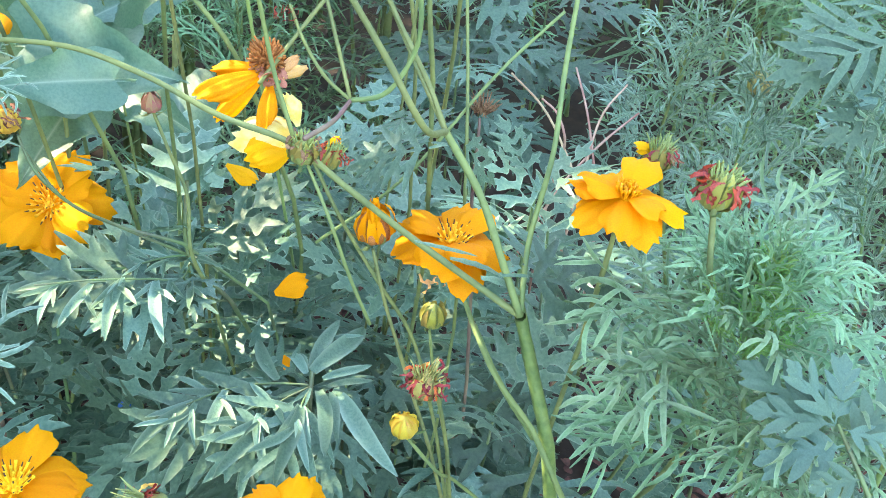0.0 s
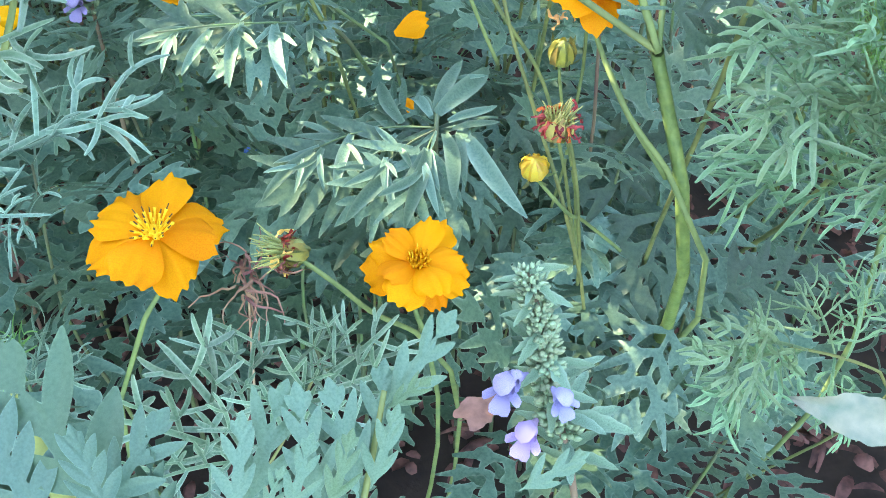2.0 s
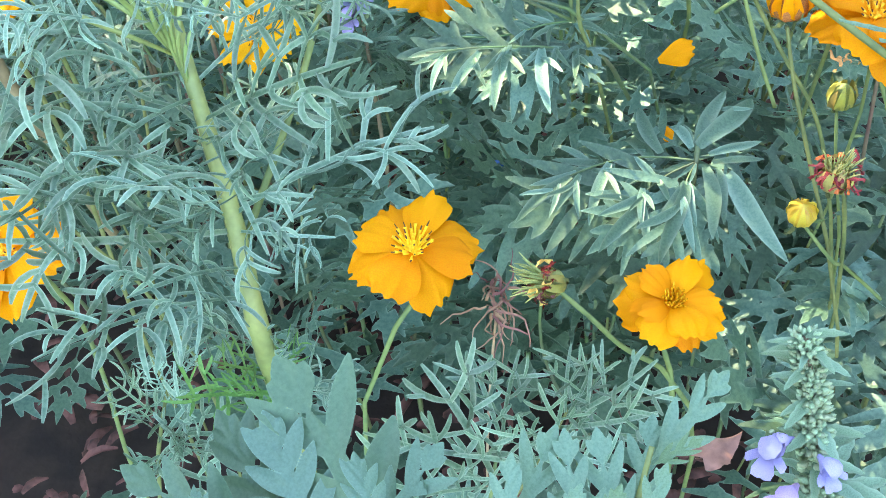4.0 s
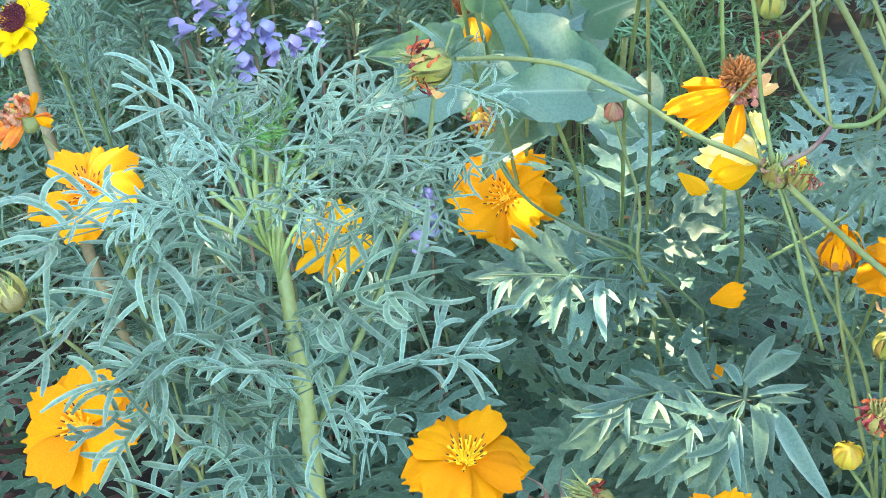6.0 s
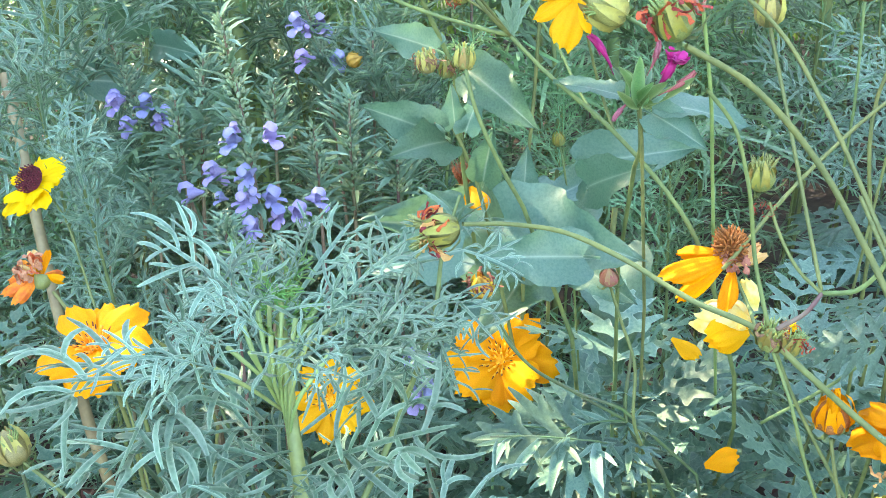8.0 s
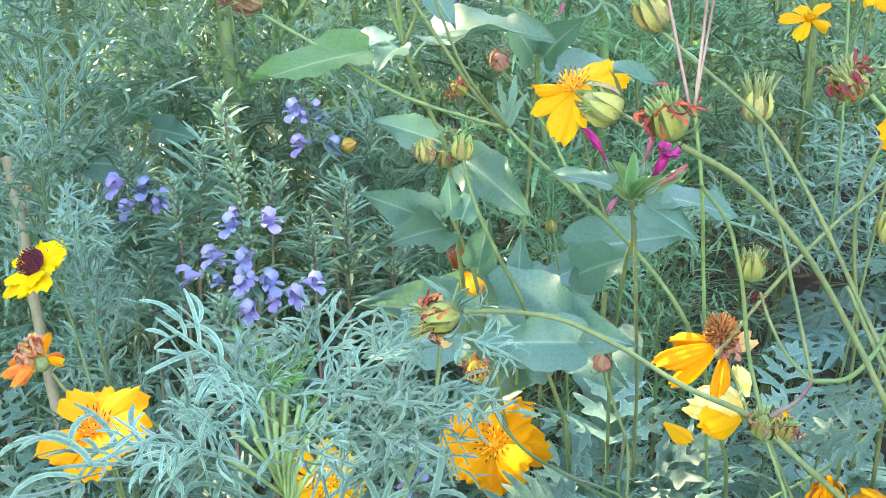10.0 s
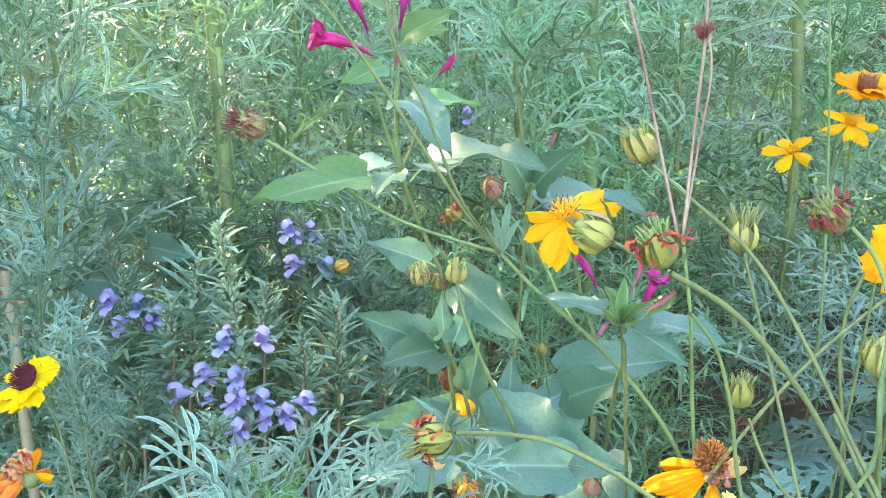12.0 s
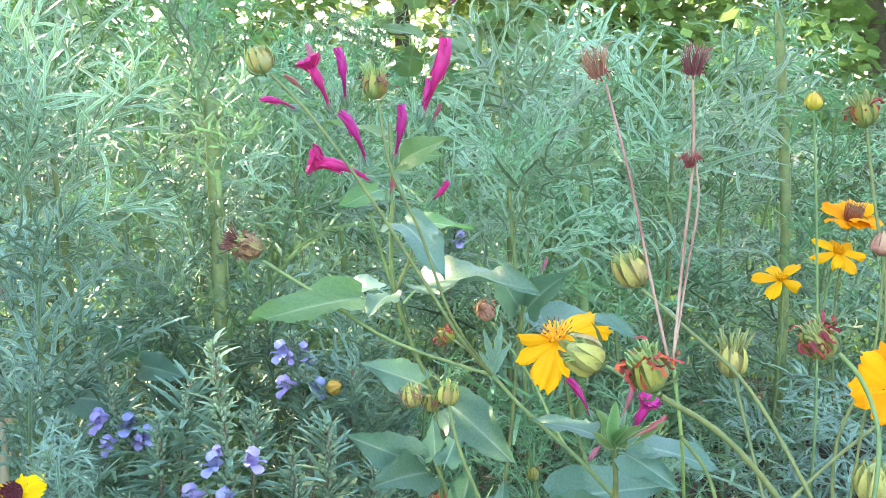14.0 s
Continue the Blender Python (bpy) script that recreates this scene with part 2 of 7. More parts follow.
def ribbon(g, pts, widths, up, fold=0.2):
    """A thin blade along a line, folded a little along its middle."""
    base = len(g.v)
    n = len(pts)
    if fold is None:
        for i, p in enumerate(pts):
            s = (pts[min(i + 1, n - 1)] - pts[max(i - 1, 0)]).cross(up).normalized() * (widths[i] * 0.5)
            g.v += [tuple(p - s), tuple(p + s)]
        g.f += [(base + 2 * i, base + 2 * i + 1, base + 2 * i + 3, base + 2 * i + 2) for i in range(n - 1)]
        return
    for i, p in enumerate(pts):
        t = pts[min(i + 1, n - 1)] - pts[max(i - 1, 0)]
        s = t.cross(up)
        if s.length < 1e-9:
            s = Vector((1, 0, 0))
        s.normalize()
        nn = s.cross(t).normalized()
        w = widths[i] * 0.5
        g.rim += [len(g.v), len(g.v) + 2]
        g.v += [tuple(p - s * w), tuple(p - nn * (w * fold)), tuple(p + s * w)]
    for i in range(n - 1):
        a = base + 3 * i
        g.f += [(a, a + 1, a + 4, a + 3), (a + 1, a + 2, a + 5, a + 4)]


def tube(g, pts, radii, sides=7, cap=True):
    base = len(g.v)
    n = len(pts)
    ref = Vector((0.31, 0.17, 0.93))
    for i, p in enumerate(pts):
        t = (pts[min(i + 1, n - 1)] - pts[max(i - 1, 0)]).normalized()
        if abs(t.dot(ref)) > 0.98:
            ref = Vector((0.9, 0.3, 0.1))
        s = t.cross(ref).normalized()
        ref = s.cross(t)
        r = radii[i]
        for k in range(sides):
            a = 2 * math.pi * k / sides
            g.v.append(tuple(p + (s * math.cos(a) + ref * math.sin(a)) * r))
    for i in range(n - 1):
        for k in range(sides):
            a, b = base + i * sides + k, base + i * sides + (k + 1) % sides
            g.f.append((a, b, b + sides, a + sides))
    if cap:
        g.f.append(tuple(base + (n - 1) * sides + k for k in range(sides)))


def blob(g, centre, axis, length, radius, power=1.0, rings=7, sides=10, rib=0.0, ribs=8):
    """A bud-like body of revolution standing at centre along axis, ribbed when asked."""
    axis = Vector(axis).normalized()
    s = axis.orthogonal().normalized()
    u = axis.cross(s)
    base = len(g.v)
    for i in range(rings + 1):
        q = i / rings
        r = radius * max(0.02, math.sin(math.pi * min(0.97, 0.1 + 0.87 * q ** power)))
        for k in range(sides):
            a = 2 * math.pi * k / sides
            rr = r * (1 + rib * math.cos(ribs * a))
            g.v.append(tuple(Vector(centre) + axis * (length * q) + (s * math.cos(a) + u * math.sin(a)) * rr))
    for i in range(rings):
        for k in range(sides):
            a, b = base + i * sides + k, base + i * sides + (k + 1) % sides
            g.f.append((a, b, b + sides, a + sides))
    g.f.append(tuple(base + rings * sides + k for k in range(sides)))
    g.f.append(tuple(base + k for k in reversed(range(sides))))


def part(name, mesh, parent, label="", m=None):
    """One mesh object under a thing or a part, at the pose m in the world."""
    ob = new(name, mesh)
    ob.parent = parent
    ob.matrix_parent_inverse = (WORLD[parent] if parent in WORLD else Matrix()).inverted()
    m = m or Matrix()
    ob.matrix_basis = m
    WORLD[ob] = m
    return tagged(ob, label)


WORLD = {}


def thing(name, x, y, label, category, group="", z=0.0, kind=""):
    ob = new(name)
    ob.empty_display_size = 0.02
    ob.matrix_basis = pose(x, y, z)
    WORLD[ob] = pose(x, y, z)
    return tagged(ob, label, category, group, kind)


def aim(place, way, up=(0, 0, 1), scale=1.0):
    """A pose with y along way and z as near to up as can be."""
    y = Vector(way).normalized()
    x = y.cross(Vector(up))
    if x.length < 1e-4:
        x = y.cross(Vector((1, 0, 0.1)))
    x.normalize()
    z = x.cross(y)
    m = Matrix((x, y, z)).transposed().to_4x4()
    return Matrix.Translation(place) @ m @ Matrix.Scale(scale, 4)


def aim_z(place, axis, spin=0.0, scale=1.0):
    """A pose with z along axis."""
    q = Vector((0, 0, 1)).rotation_difference(Vector(axis).normalized())
    return Matrix.Translation(place) @ q.to_matrix().to_4x4() @ pose(0, 0, 0, 0, 0, spin) @ Matrix.Scale(scale, 4)


# ---- leaves: lengths of about one metre, scaled when placed ----
def cut_leaf(name, material, seed, cell, pairs, angle, pin, width, subs, sub, droop, stalk=0.26, body=0.035, fold=0.3, blunt=1.5):
    """One flat blade cut into joined pointed lobes, along +y, upper side +z: every lobe is a tapered stroke, and the blade is all that lies within one."""
    rr = random.Random(seed)
    lobes = []

    def lobe(at, deg, length, w):
        end = (at[0] + length * math.sin(radians(deg)), at[1] + length * math.cos(radians(deg)))
        lobes.append((*at, *end, w))
        return end

    bend = rr.uniform(-6, 6)
    top = lobe((0, stalk * 0.9), bend, 0.8 - stalk, body)
    lobes.append((0, 0, 0, stalk * 1.15, 0.014))
    for i in range(pairs):
        f = i / pairs
        for sgn in (-1, 1):
            q = min(0.95, f + rr.uniform(0.02, 0.09))
            at = (top[0] * q, stalk + (top[1] - stalk) * q)
            ln = pin * (0.78 + 0.35 * math.sin(math.pi * (0.25 + 0.6 * f))) * (1 - 0.3 * f) * rr.uniform(0.85, 1.12)
            deg = sgn * angle * (1.15 - 0.4 * f) + rr.uniform(-7, 7)
            w = width * rr.uniform(0.88, 1.12)
            end = lobe(at, deg, ln, w)
            for k in range(subs):
                q2 = 0.2 + 0.38 * (k + rr.random() * 0.5) / max(1, subs)
                for s2 in (-1, 1):
                    if rr.random() < 0.1:
                        continue
                    lobe((at[0] + (end[0] - at[0]) * q2, at[1] + (end[1] - at[1]) * q2), deg + s2 * rr.uniform(30, 46), ln * sub * rr.uniform(0.8, 1.2), w * 0.78)
    end = lobe(top, bend, 0.3, width * 1.1)
    for s2 in (-1, 1):
        lobe((top[0], top[1] + 0.03), bend + s2 * 34, 0.2, width * 0.85)
    ls = np.array(lobes)
    nx, ny = int(1.3 / cell) + 1, int(1.2 / cell) + 1
    gx, gy = np.meshgrid(np.arange(nx) * cell - 0.65, np.arange(ny) * cell - 0.03)
    field, off = np.full(gx.shape, -1.0), np.zeros(gx.shape)
    for x0, y0, x1, y1, w in ls:
        dx, dy = x1 - x0, y1 - y0
        l2 = dx * dx + dy * dy
        q = ((gx - x0) * dx + (gy - y0) * dy) / l2
        side = np.abs((gx - x0) * dy - (gy - y0) * dx) / math.sqrt(l2)
        r = np.where(q < 0.42, w * (0.6 + 0.4 * np.sin(np.clip(q, 0, 0.42) / 0.42 * math.pi / 2)), w * (1 - (np.clip(q - 0.42, 0, 0.58) / 0.58) ** blunt))
        v = r - side - np.where(q < 0, -q, np.where(q > 1, q - 1, 0)) * math.sqrt(l2)
        off = np.where(v > field, side, off)
        field = np.maximum(field, v)
    g = Geo()
    seen = {}

    def vert(key, x, y, o, edge):
        if key not in seen:
            seen[key] = len(g.v)
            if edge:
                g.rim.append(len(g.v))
            z = fold * o - droop * (0.5 * y * y + 0.9 * x * x) + 0.02 * math.sin(9 * x + seed) * math.cos(7 * y)
            g.v.append((x, y, z))
        return seen[key]

    for j in range(ny - 1):
        for i in range(nx - 1):
            cs = ((j, i), (j, i + 1), (j + 1, i + 1), (j + 1, i))
            val = [field[c] for c in cs]
            if max(val) <= 0:
                continue
            face = []
            for k in range(4):
                c, d = cs[k], cs[(k + 1) % 4]
                if val[k] > 0:
                    face.append(vert(c, gx[c], gy[c], off[c], False))
                if (val[k] > 0) != (val[(k + 1) % 4] > 0):
                    c, d = min(c, d), max(c, d)
                    t = field[c] / (field[c] - field[d])
                    face.append(vert((c, d), gx[c] + t * (gx[d] - gx[c]), gy[c] + t * (gy[d] - gy[c]), off[c] + t * (off[d] - off[c]), True))
            if len(face) > 2:
                g.f.append(tuple(face))
    return g.mesh(name, material)


def feather_leaf(name, material, seed, pairs, pin, width, subs, sub, droop, curl, n=6, folded=True, stalk=0.22):
    """A leaf cut into long thin curling strands, along +y, upper side +z."""
    rr = random.Random(seed)
    g = Geo()
    up = Vector((0, 0, 1))

    def strand(start, way, length, w, turn, drop, count):
        d = Vector(way).normalized()
        side = d.cross(up).normalized()
        pts, p = [start], start
        for k in range(count):
            q = (k + 0.5) / count
            a = turn * q * 1.6
            dd = (d * math.cos(a) + side * math.sin(a) + up * (0.25 - drop * q * 2.0)).normalized()
            p = p + dd * (length / count)
            pts.append(p)
        ws = [w * (0.75 + 0.35 * math.sin(math.pi * k / count)) for k in range(count + 1)]
        ws[-1] = w * 0.4
        ribbon(g, pts, ws, up + side * rr.uniform(-0.6, 0.6), 0.3 if folded else None)
        return pts

    def along(pts, q):
        f = min(len(pts) - 1.001, q * (len(pts) - 1))
        return pts[int(f)].lerp(pts[int(f) + 1], f % 1), pts[int(f) + 1] - pts[int(f)]

    main = strand(Vector((0, 0, 0)), (0, 1, 0.15), 1.0, width * 1.2, rr.uniform(-0.3, 0.3), droop, 10)
    for i in range(pairs):
        s = stalk + (0.95 - stalk) * i / pairs
        size = pin * (0.6 + 0.5 * math.sin(math.pi * (0.2 + 0.65 * i / pairs)))
        for sgn in (-1, 1):
            at, d = along(main, min(0.97, s + rr.uniform(-0.03, 0.04)))
            d = d.normalized()
            side = d.cross(up).normalized() * sgn
            a = radians(rr.uniform(38, 72))
            way = d * math.cos(a) + side * math.sin(a) + up * rr.uniform(-0.15, 0.45)
            ln = size * rr.uniform(0.7, 1.2)
            turn = -sgn * curl * rr.uniform(-0.5, 1.0)
            drop = curl * rr.uniform(-0.15, 0.75)
            pts = strand(at, way, ln, width * rr.uniform(0.8, 1.15), turn, drop, n)
            for k in range(subs):
                at2, d2 = along(pts, 0.25 + 0.5 * (k + rr.random() * 0.6) / max(1, subs))
                d2 = d2.normalized()
                for s2 in (-1, 1):
                    if rr.random() < 0.15:
                        continue
                    a = radians(rr.uniform(30, 60))
                    way = d2 * math.cos(a) + d2.cross(up).normalized() * (s2 * math.sin(a)) + up * rr.uniform(-0.2, 0.4)
                    strand(at2, way, ln * sub * rr.uniform(0.6, 1.25), width * rr.uniform(0.75, 1.05), s2 * curl * rr.uniform(-0.9, 0.6), curl * rr.uniform(-0.2, 0.8), max(2, n - 2))
    return g.mesh(name, material)


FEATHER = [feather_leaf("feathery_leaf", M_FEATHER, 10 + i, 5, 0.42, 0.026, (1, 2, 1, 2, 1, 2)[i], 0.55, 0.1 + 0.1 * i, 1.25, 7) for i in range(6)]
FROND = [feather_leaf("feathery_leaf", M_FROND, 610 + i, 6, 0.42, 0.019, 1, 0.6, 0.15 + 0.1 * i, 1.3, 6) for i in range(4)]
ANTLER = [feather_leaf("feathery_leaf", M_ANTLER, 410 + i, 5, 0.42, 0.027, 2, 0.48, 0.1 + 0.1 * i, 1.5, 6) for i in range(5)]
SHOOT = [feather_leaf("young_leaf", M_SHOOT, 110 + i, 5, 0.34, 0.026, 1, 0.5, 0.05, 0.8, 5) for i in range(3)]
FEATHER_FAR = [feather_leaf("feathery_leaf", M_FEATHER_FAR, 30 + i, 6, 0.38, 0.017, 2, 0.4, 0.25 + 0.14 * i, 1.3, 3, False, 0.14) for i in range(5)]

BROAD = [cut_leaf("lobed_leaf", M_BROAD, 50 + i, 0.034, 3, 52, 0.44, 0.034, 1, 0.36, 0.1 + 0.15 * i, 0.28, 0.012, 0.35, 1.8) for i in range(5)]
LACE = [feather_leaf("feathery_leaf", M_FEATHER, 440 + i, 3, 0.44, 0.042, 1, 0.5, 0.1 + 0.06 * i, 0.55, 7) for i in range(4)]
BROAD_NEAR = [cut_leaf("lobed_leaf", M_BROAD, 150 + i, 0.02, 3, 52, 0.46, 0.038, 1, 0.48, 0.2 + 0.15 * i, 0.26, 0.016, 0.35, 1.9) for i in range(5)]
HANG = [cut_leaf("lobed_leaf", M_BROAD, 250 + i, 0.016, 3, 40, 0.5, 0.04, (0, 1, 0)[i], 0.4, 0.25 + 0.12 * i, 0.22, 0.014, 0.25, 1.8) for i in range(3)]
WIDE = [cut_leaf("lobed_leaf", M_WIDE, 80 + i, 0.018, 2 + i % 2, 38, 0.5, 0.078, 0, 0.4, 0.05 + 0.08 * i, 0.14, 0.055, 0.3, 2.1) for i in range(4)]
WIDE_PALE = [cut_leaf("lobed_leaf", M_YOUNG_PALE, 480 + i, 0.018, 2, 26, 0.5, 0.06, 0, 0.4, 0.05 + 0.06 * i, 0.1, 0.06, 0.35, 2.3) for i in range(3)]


def ovate_leaf(name, material, seed, wide=0.6, wave=0.03, droop=0.35):
    """A heart-based ovate leaf with a drawn-out tip, raised veins and an uneven margin."""
    rng = random.Random(seed)
    g = Geo()
    rows, cols = 26, 12
    ph = rng.uniform(0, 6)
    ribbon(g, [Vector((0, -0.28 + 0.3 * k / 4, -0.1 * (1 - k / 4) ** 2)) for k in range(5)], [0.035] * 5, Vector((0, 0, 1)), 0.9)
    base = len(g.v)
    for i in range(rows + 1):
        s = i / rows
        w = wide * 0.5 * (math.sin(math.pi * min(1, s * 0.96 + 0.04) ** 0.62) ** 0.8) * (1 - 0.25 * s)
        w *= 1 + 0.05 * math.sin(17 * s + ph) + 0.03 * math.sin(41 * s + 2 * ph)
        for j in range(cols + 1):
            u = 2 * j / cols - 1
            back = -0.07 * abs(u) * max(0, 1 - 4 * s)
            vein = 0.008 * math.cos(14 * math.pi * (s - 0.35 * abs(u)))
            z = 0.1 * abs(u) * wide - droop * s * s + wave * abs(u) ** 2 * math.sin(9 * s + ph + (2 if u > 0 else 0)) + vein * min(1, 3 * abs(u))
            if j == cols // 2:
                g.rim.append(len(g.v))
            g.v.append((u * w, s + back, z))
    for i in range(rows):
        for j in range(cols):
            a = base + i * (cols + 1) + j
            g.f.append((a, a + 1, a + cols + 2, a + cols + 1))
    return g.mesh(name, material)


YOUNG = [ovate_leaf("ovate_leaf", M_YOUNG, 170 + i, 0.5 + 0.06 * i, 0.04, 0.12 + 0.12 * i) for i in range(2)]
OVATE = [ovate_leaf("ovate_leaf", M_OVATE, 70 + i, 0.54 + 0.06 * i, 0.045 + 0.015 * i, 0.15 + 0.12 * i) for i in range(4)]


def narrow_leaf(name, material, seed, wide=0.2, droop=0.2, teeth=0.14):
    g = Geo()
    n = 9
    pts = [Vector((0.03 * math.sin(4 * k / n + seed), k / n, 0.15 * k / n - droop * (k / n) ** 2)) for k in range(n + 1)]
    ribbon(g, pts, [wide * (0.22 + 0.9 * math.sin(math.pi * min(1, 0.12 + 0.86 * k / n))) * (1 + teeth * (-1) ** k) * (0.3 if k == n else 1) for k in range(n + 1)], Vector((0.1 * (seed % 3 - 1), 0, 1)), 0.4)
    return g.mesh(name, material)


NARROW = [narrow_leaf("narrow_leaf", M_SAGE, i, 0.13 + 0.02 * i, 0.1 + 0.15 * i) for i in range(3)]
LOBE = [narrow_leaf("leaf_lobe", M_BROAD, 41 + i, 0.13 + 0.012 * i, 0.15 + 0.15 * i, 0.0) for i in range(3)]
BLUNT = [narrow_leaf("blunt_leaf", M_SAGE, 21 + i, 0.2 + 0.02 * i, 0.12 + 0.15 * i, 0.1) for i in range(3)]
TIP_LANCE = [narrow_leaf("lance_leaf", M_YOUNG, 41 + i, 0.15, 0.05 + 0.12 * i, 0.0) for i in range(3)]


# ---- blooms ----
def petal_mesh(name, material, seed, wide=0.82, teeth=0.07, cup=0.12, curl=0.0):
    """A petal one unit long along +y, pleated and a little crumpled, with an unevenly toothed end."""
    rng = random.Random(seed)
    g = Geo()
    rows, cols = 9, 12
    ph = [rng.uniform(0.3, 1.2) for _ in range(cols + 1)]
    lop = rng.uniform(-0.12, 0.12)
    for i in range(rows + 1):
        v = i / rows
        w = wide * 0.5 * (0.2 + 0.8 * math.sin(math.pi * 0.5 * min(1, v / 0.78)) ** 1.15) * math.sqrt(max(0.0, 1 - 0.5 * max(0, (v - 0.78) / 0.22) ** 2))
        for j in range(cols + 1):
            u = 2 * j / cols - 1
            tooth = teeth * ph[j] * (1 if j % 4 in (1, 2) else -0.6)
            y = v * (1 - (0.1 * u * u + lop * u) * v) + tooth * v ** 9
            z = cup * math.sin(2.2 * v) - curl * v * v * 2 - 0.16 * u * u * v * (1 - 0.35 * v) + 0.02 * v * math.cos(u * 12 + seed)
            z += 0.07 * v * v * math.sin(2.5 * u + seed * 2) - 0.12 * cup * v ** 4 + 0.03 * v ** 4 * math.sin(7 * u + seed)
            g.v.append((u * w, y, z))
    for i in range(rows):
        for j in range(cols):
            a = i * (cols + 1) + j
            g.f.append((a, a + 1, a + cols + 2, a + cols + 1))
    return g.mesh(name, material)


PETALS = {
    "orange": [petal_mesh("petal", M_PETAL, i, 0.76 + 0.05 * i, 0.06, 0.12 + 0.05 * i) for i in range(4)],
    "yellow": [petal_mesh("petal", M_PETAL_Y, 10 + i, 0.5 + 0.05 * i, 0.05, 0.12) for i in range(3)],
    "droop": [petal_mesh("petal", M_PETAL, 50 + i, 0.31 + 0.04 * i, 0.04, 0.1, 0.08) for i in range(3)],
    "narrow": [petal_mesh("petal", M_PETAL_Y, 70 + i, 0.36 + 0.04 * i, 0.04, 0.1) for i in range(3)],
    "lemon": [petal_mesh("petal", M_CHROME_Y, 20 + i, 0.8, 0.1, -0.04) for i in range(3)],
    "old": [petal_mesh("petal", M_PETAL_OLD, 30 + i, 0.42, 0.05, 0.1, 0.3) for i in range(3)],
    "pale": [petal_mesh("petal", M_PETAL_PALE, 40 + i, 0.3, 0.02, 0.1, 0.1) for i in range(2)],
    "cream": [petal_mesh("petal", M_PETAL_CREAM, 60 + i, 0.6, 0.06, 0.2, 0.12) for i in range(2)],
}


def disc_meshes(name, seed, floret, tip, count=40, spread=0.16, tall=0.14, tips=0.5, splay=0.5):
    """The florets of a disc, one unit being a petal's length, and the dark anthers above them."""
    rng = random.Random(seed)
    g, d = Geo(), Geo()
    blob(g, (0, 0, -0.03), (0, 0, 1), 0.08, spread * 1.05, 1.0, 4, 12)
    for i in range(count):
        r = spread * math.sqrt((i + 0.5) / count)
        a = 2.39996 * i
        p = Vector((r * math.cos(a), r * math.sin(a), 0.02))
        way = Vector((p.x * splay, p.y * splay, tall * rng.uniform(0.7, 1.25)))
        tube(g, [p, p + way * 0.7, p + way], [0.02, 0.022, 0.03], 5)
        if rng.random() < tips:
            tube(d, [p + way * 0.95, p + way * 1.4], [0.014, 0.01], 4)
    return g.mesh(name, floret), d.mesh("anther_ring", tip)


DISC = disc_meshes("disc", 1, M_DISC, M_ANTHER, 30, 0.19, 0.16, 0.6, 0.9)
DISC_Y = disc_meshes("disc", 2, M_PETAL_Y, M_DISC, 34, 0.17, 0.2, 0.3)
DISC_MAROON = disc_meshes("disc", 3, M_MAROON, M_ANTHER, 110, 0.43, 0.12, 0.3, 0.05)
DISC_RUST = disc_meshes("disc", 4, M_RUST, M_BROWN, 80, 0.24, 0.46, 0.8, 0.35)


def calyx_mesh(name, material, bracts=8):
    """The green cup under a bloom, with pointed bracts, one unit being a petal's length."""
    g = Geo()
    blob(g, (0, 0, -0.24), (0, 0, 1), 0.27, 0.15, 1.0, 5, 10, 0.06)
    for k in range(bracts):
        a = 2 * math.pi * k / bracts
        c, s = math.cos(a), math.sin(a)
        ribbon(g, [Vector((c * r, s * r, z)) for r, z in ((0.06, -0.24), (0.17, -0.2), (0.3, -0.14), (0.38, -0.12))], [0.05, 0.07, 0.045, 0.005], Vector((0, 0, 1)), 0.2)
    return g.mesh(name, material)


CALYX = calyx_mesh("flower_head", M_CALYX)


def bloom(plant, place, face, radius, petals="orange", count=8, rows=2, disc=None, spin=0.0, seed=0, lift=12, gaps=(), label="", inner=3, inner_lift=8):
    """A daisy-like flower: head, florets and every petal."""
    rng = random.Random(seed * 7 + 3)
    m = aim_z(place, face, spin, radius)
    head = part("flower", CALYX, plant, label, m)
    for nm, me in zip(("disc", "anther_ring"), disc or DISC):
        part(nm, me, head, "", m)
    for row in range(rows):
        k = count if row == 0 else inner
        for i in range(k):
            if row == 0 and i in gaps:
                continue
            a = 360 / k * (i + 0.5 * row) + rng.uniform(-7, 7)
            me = rng.choice(PETALS[petals])
            up = (lift + (9 if i % 2 else -8) if row == 0 else inner_lift) + rng.uniform(-6, 6)
            sc = (1.0 if row == 0 else 0.86) * rng.uniform(0.92, 1.05)
            part("petal", me, head, "", m @ pose(0, 0, 0.012 * row, 0, 0, a) @ pose(0, 0.05, 0.01 * row + 0.003 * (i % 2), up, rng.uniform(-8, 8), 0) @ Matrix.Scale(sc, 4))
    return head


def bud_mesh(name, material, seed, length=1.0, radius=0.42):
    """The ribbed body of a bud, one unit long along +z."""
    g = Geo()
    blob(g, (0, 0, 0), (0, 0, 1), length, radius, 0.8, 10, 24, 0.05, 8)
    return g.mesh(name, material)


def scale_mesh(material, radius, lift):
    """One pointed scale that lies against a bud."""
    g = Geo()
    ribbon(g, [Vector((0, r, z)) for r, z in ((radius * 0.5, 0.04), (radius * 1.0, 0.3), (radius * (1.02 + lift * 0.5), 0.6), (radius * (0.7 + 1.4 * lift), 0.9), (radius * (0.3 + 2.4 * lift), 1.06))], [0.12, 0.265, 0.245, 0.15, 0.02], Vector((0, 1, 0.2)), 0.25)
    return g.mesh("scale", material)


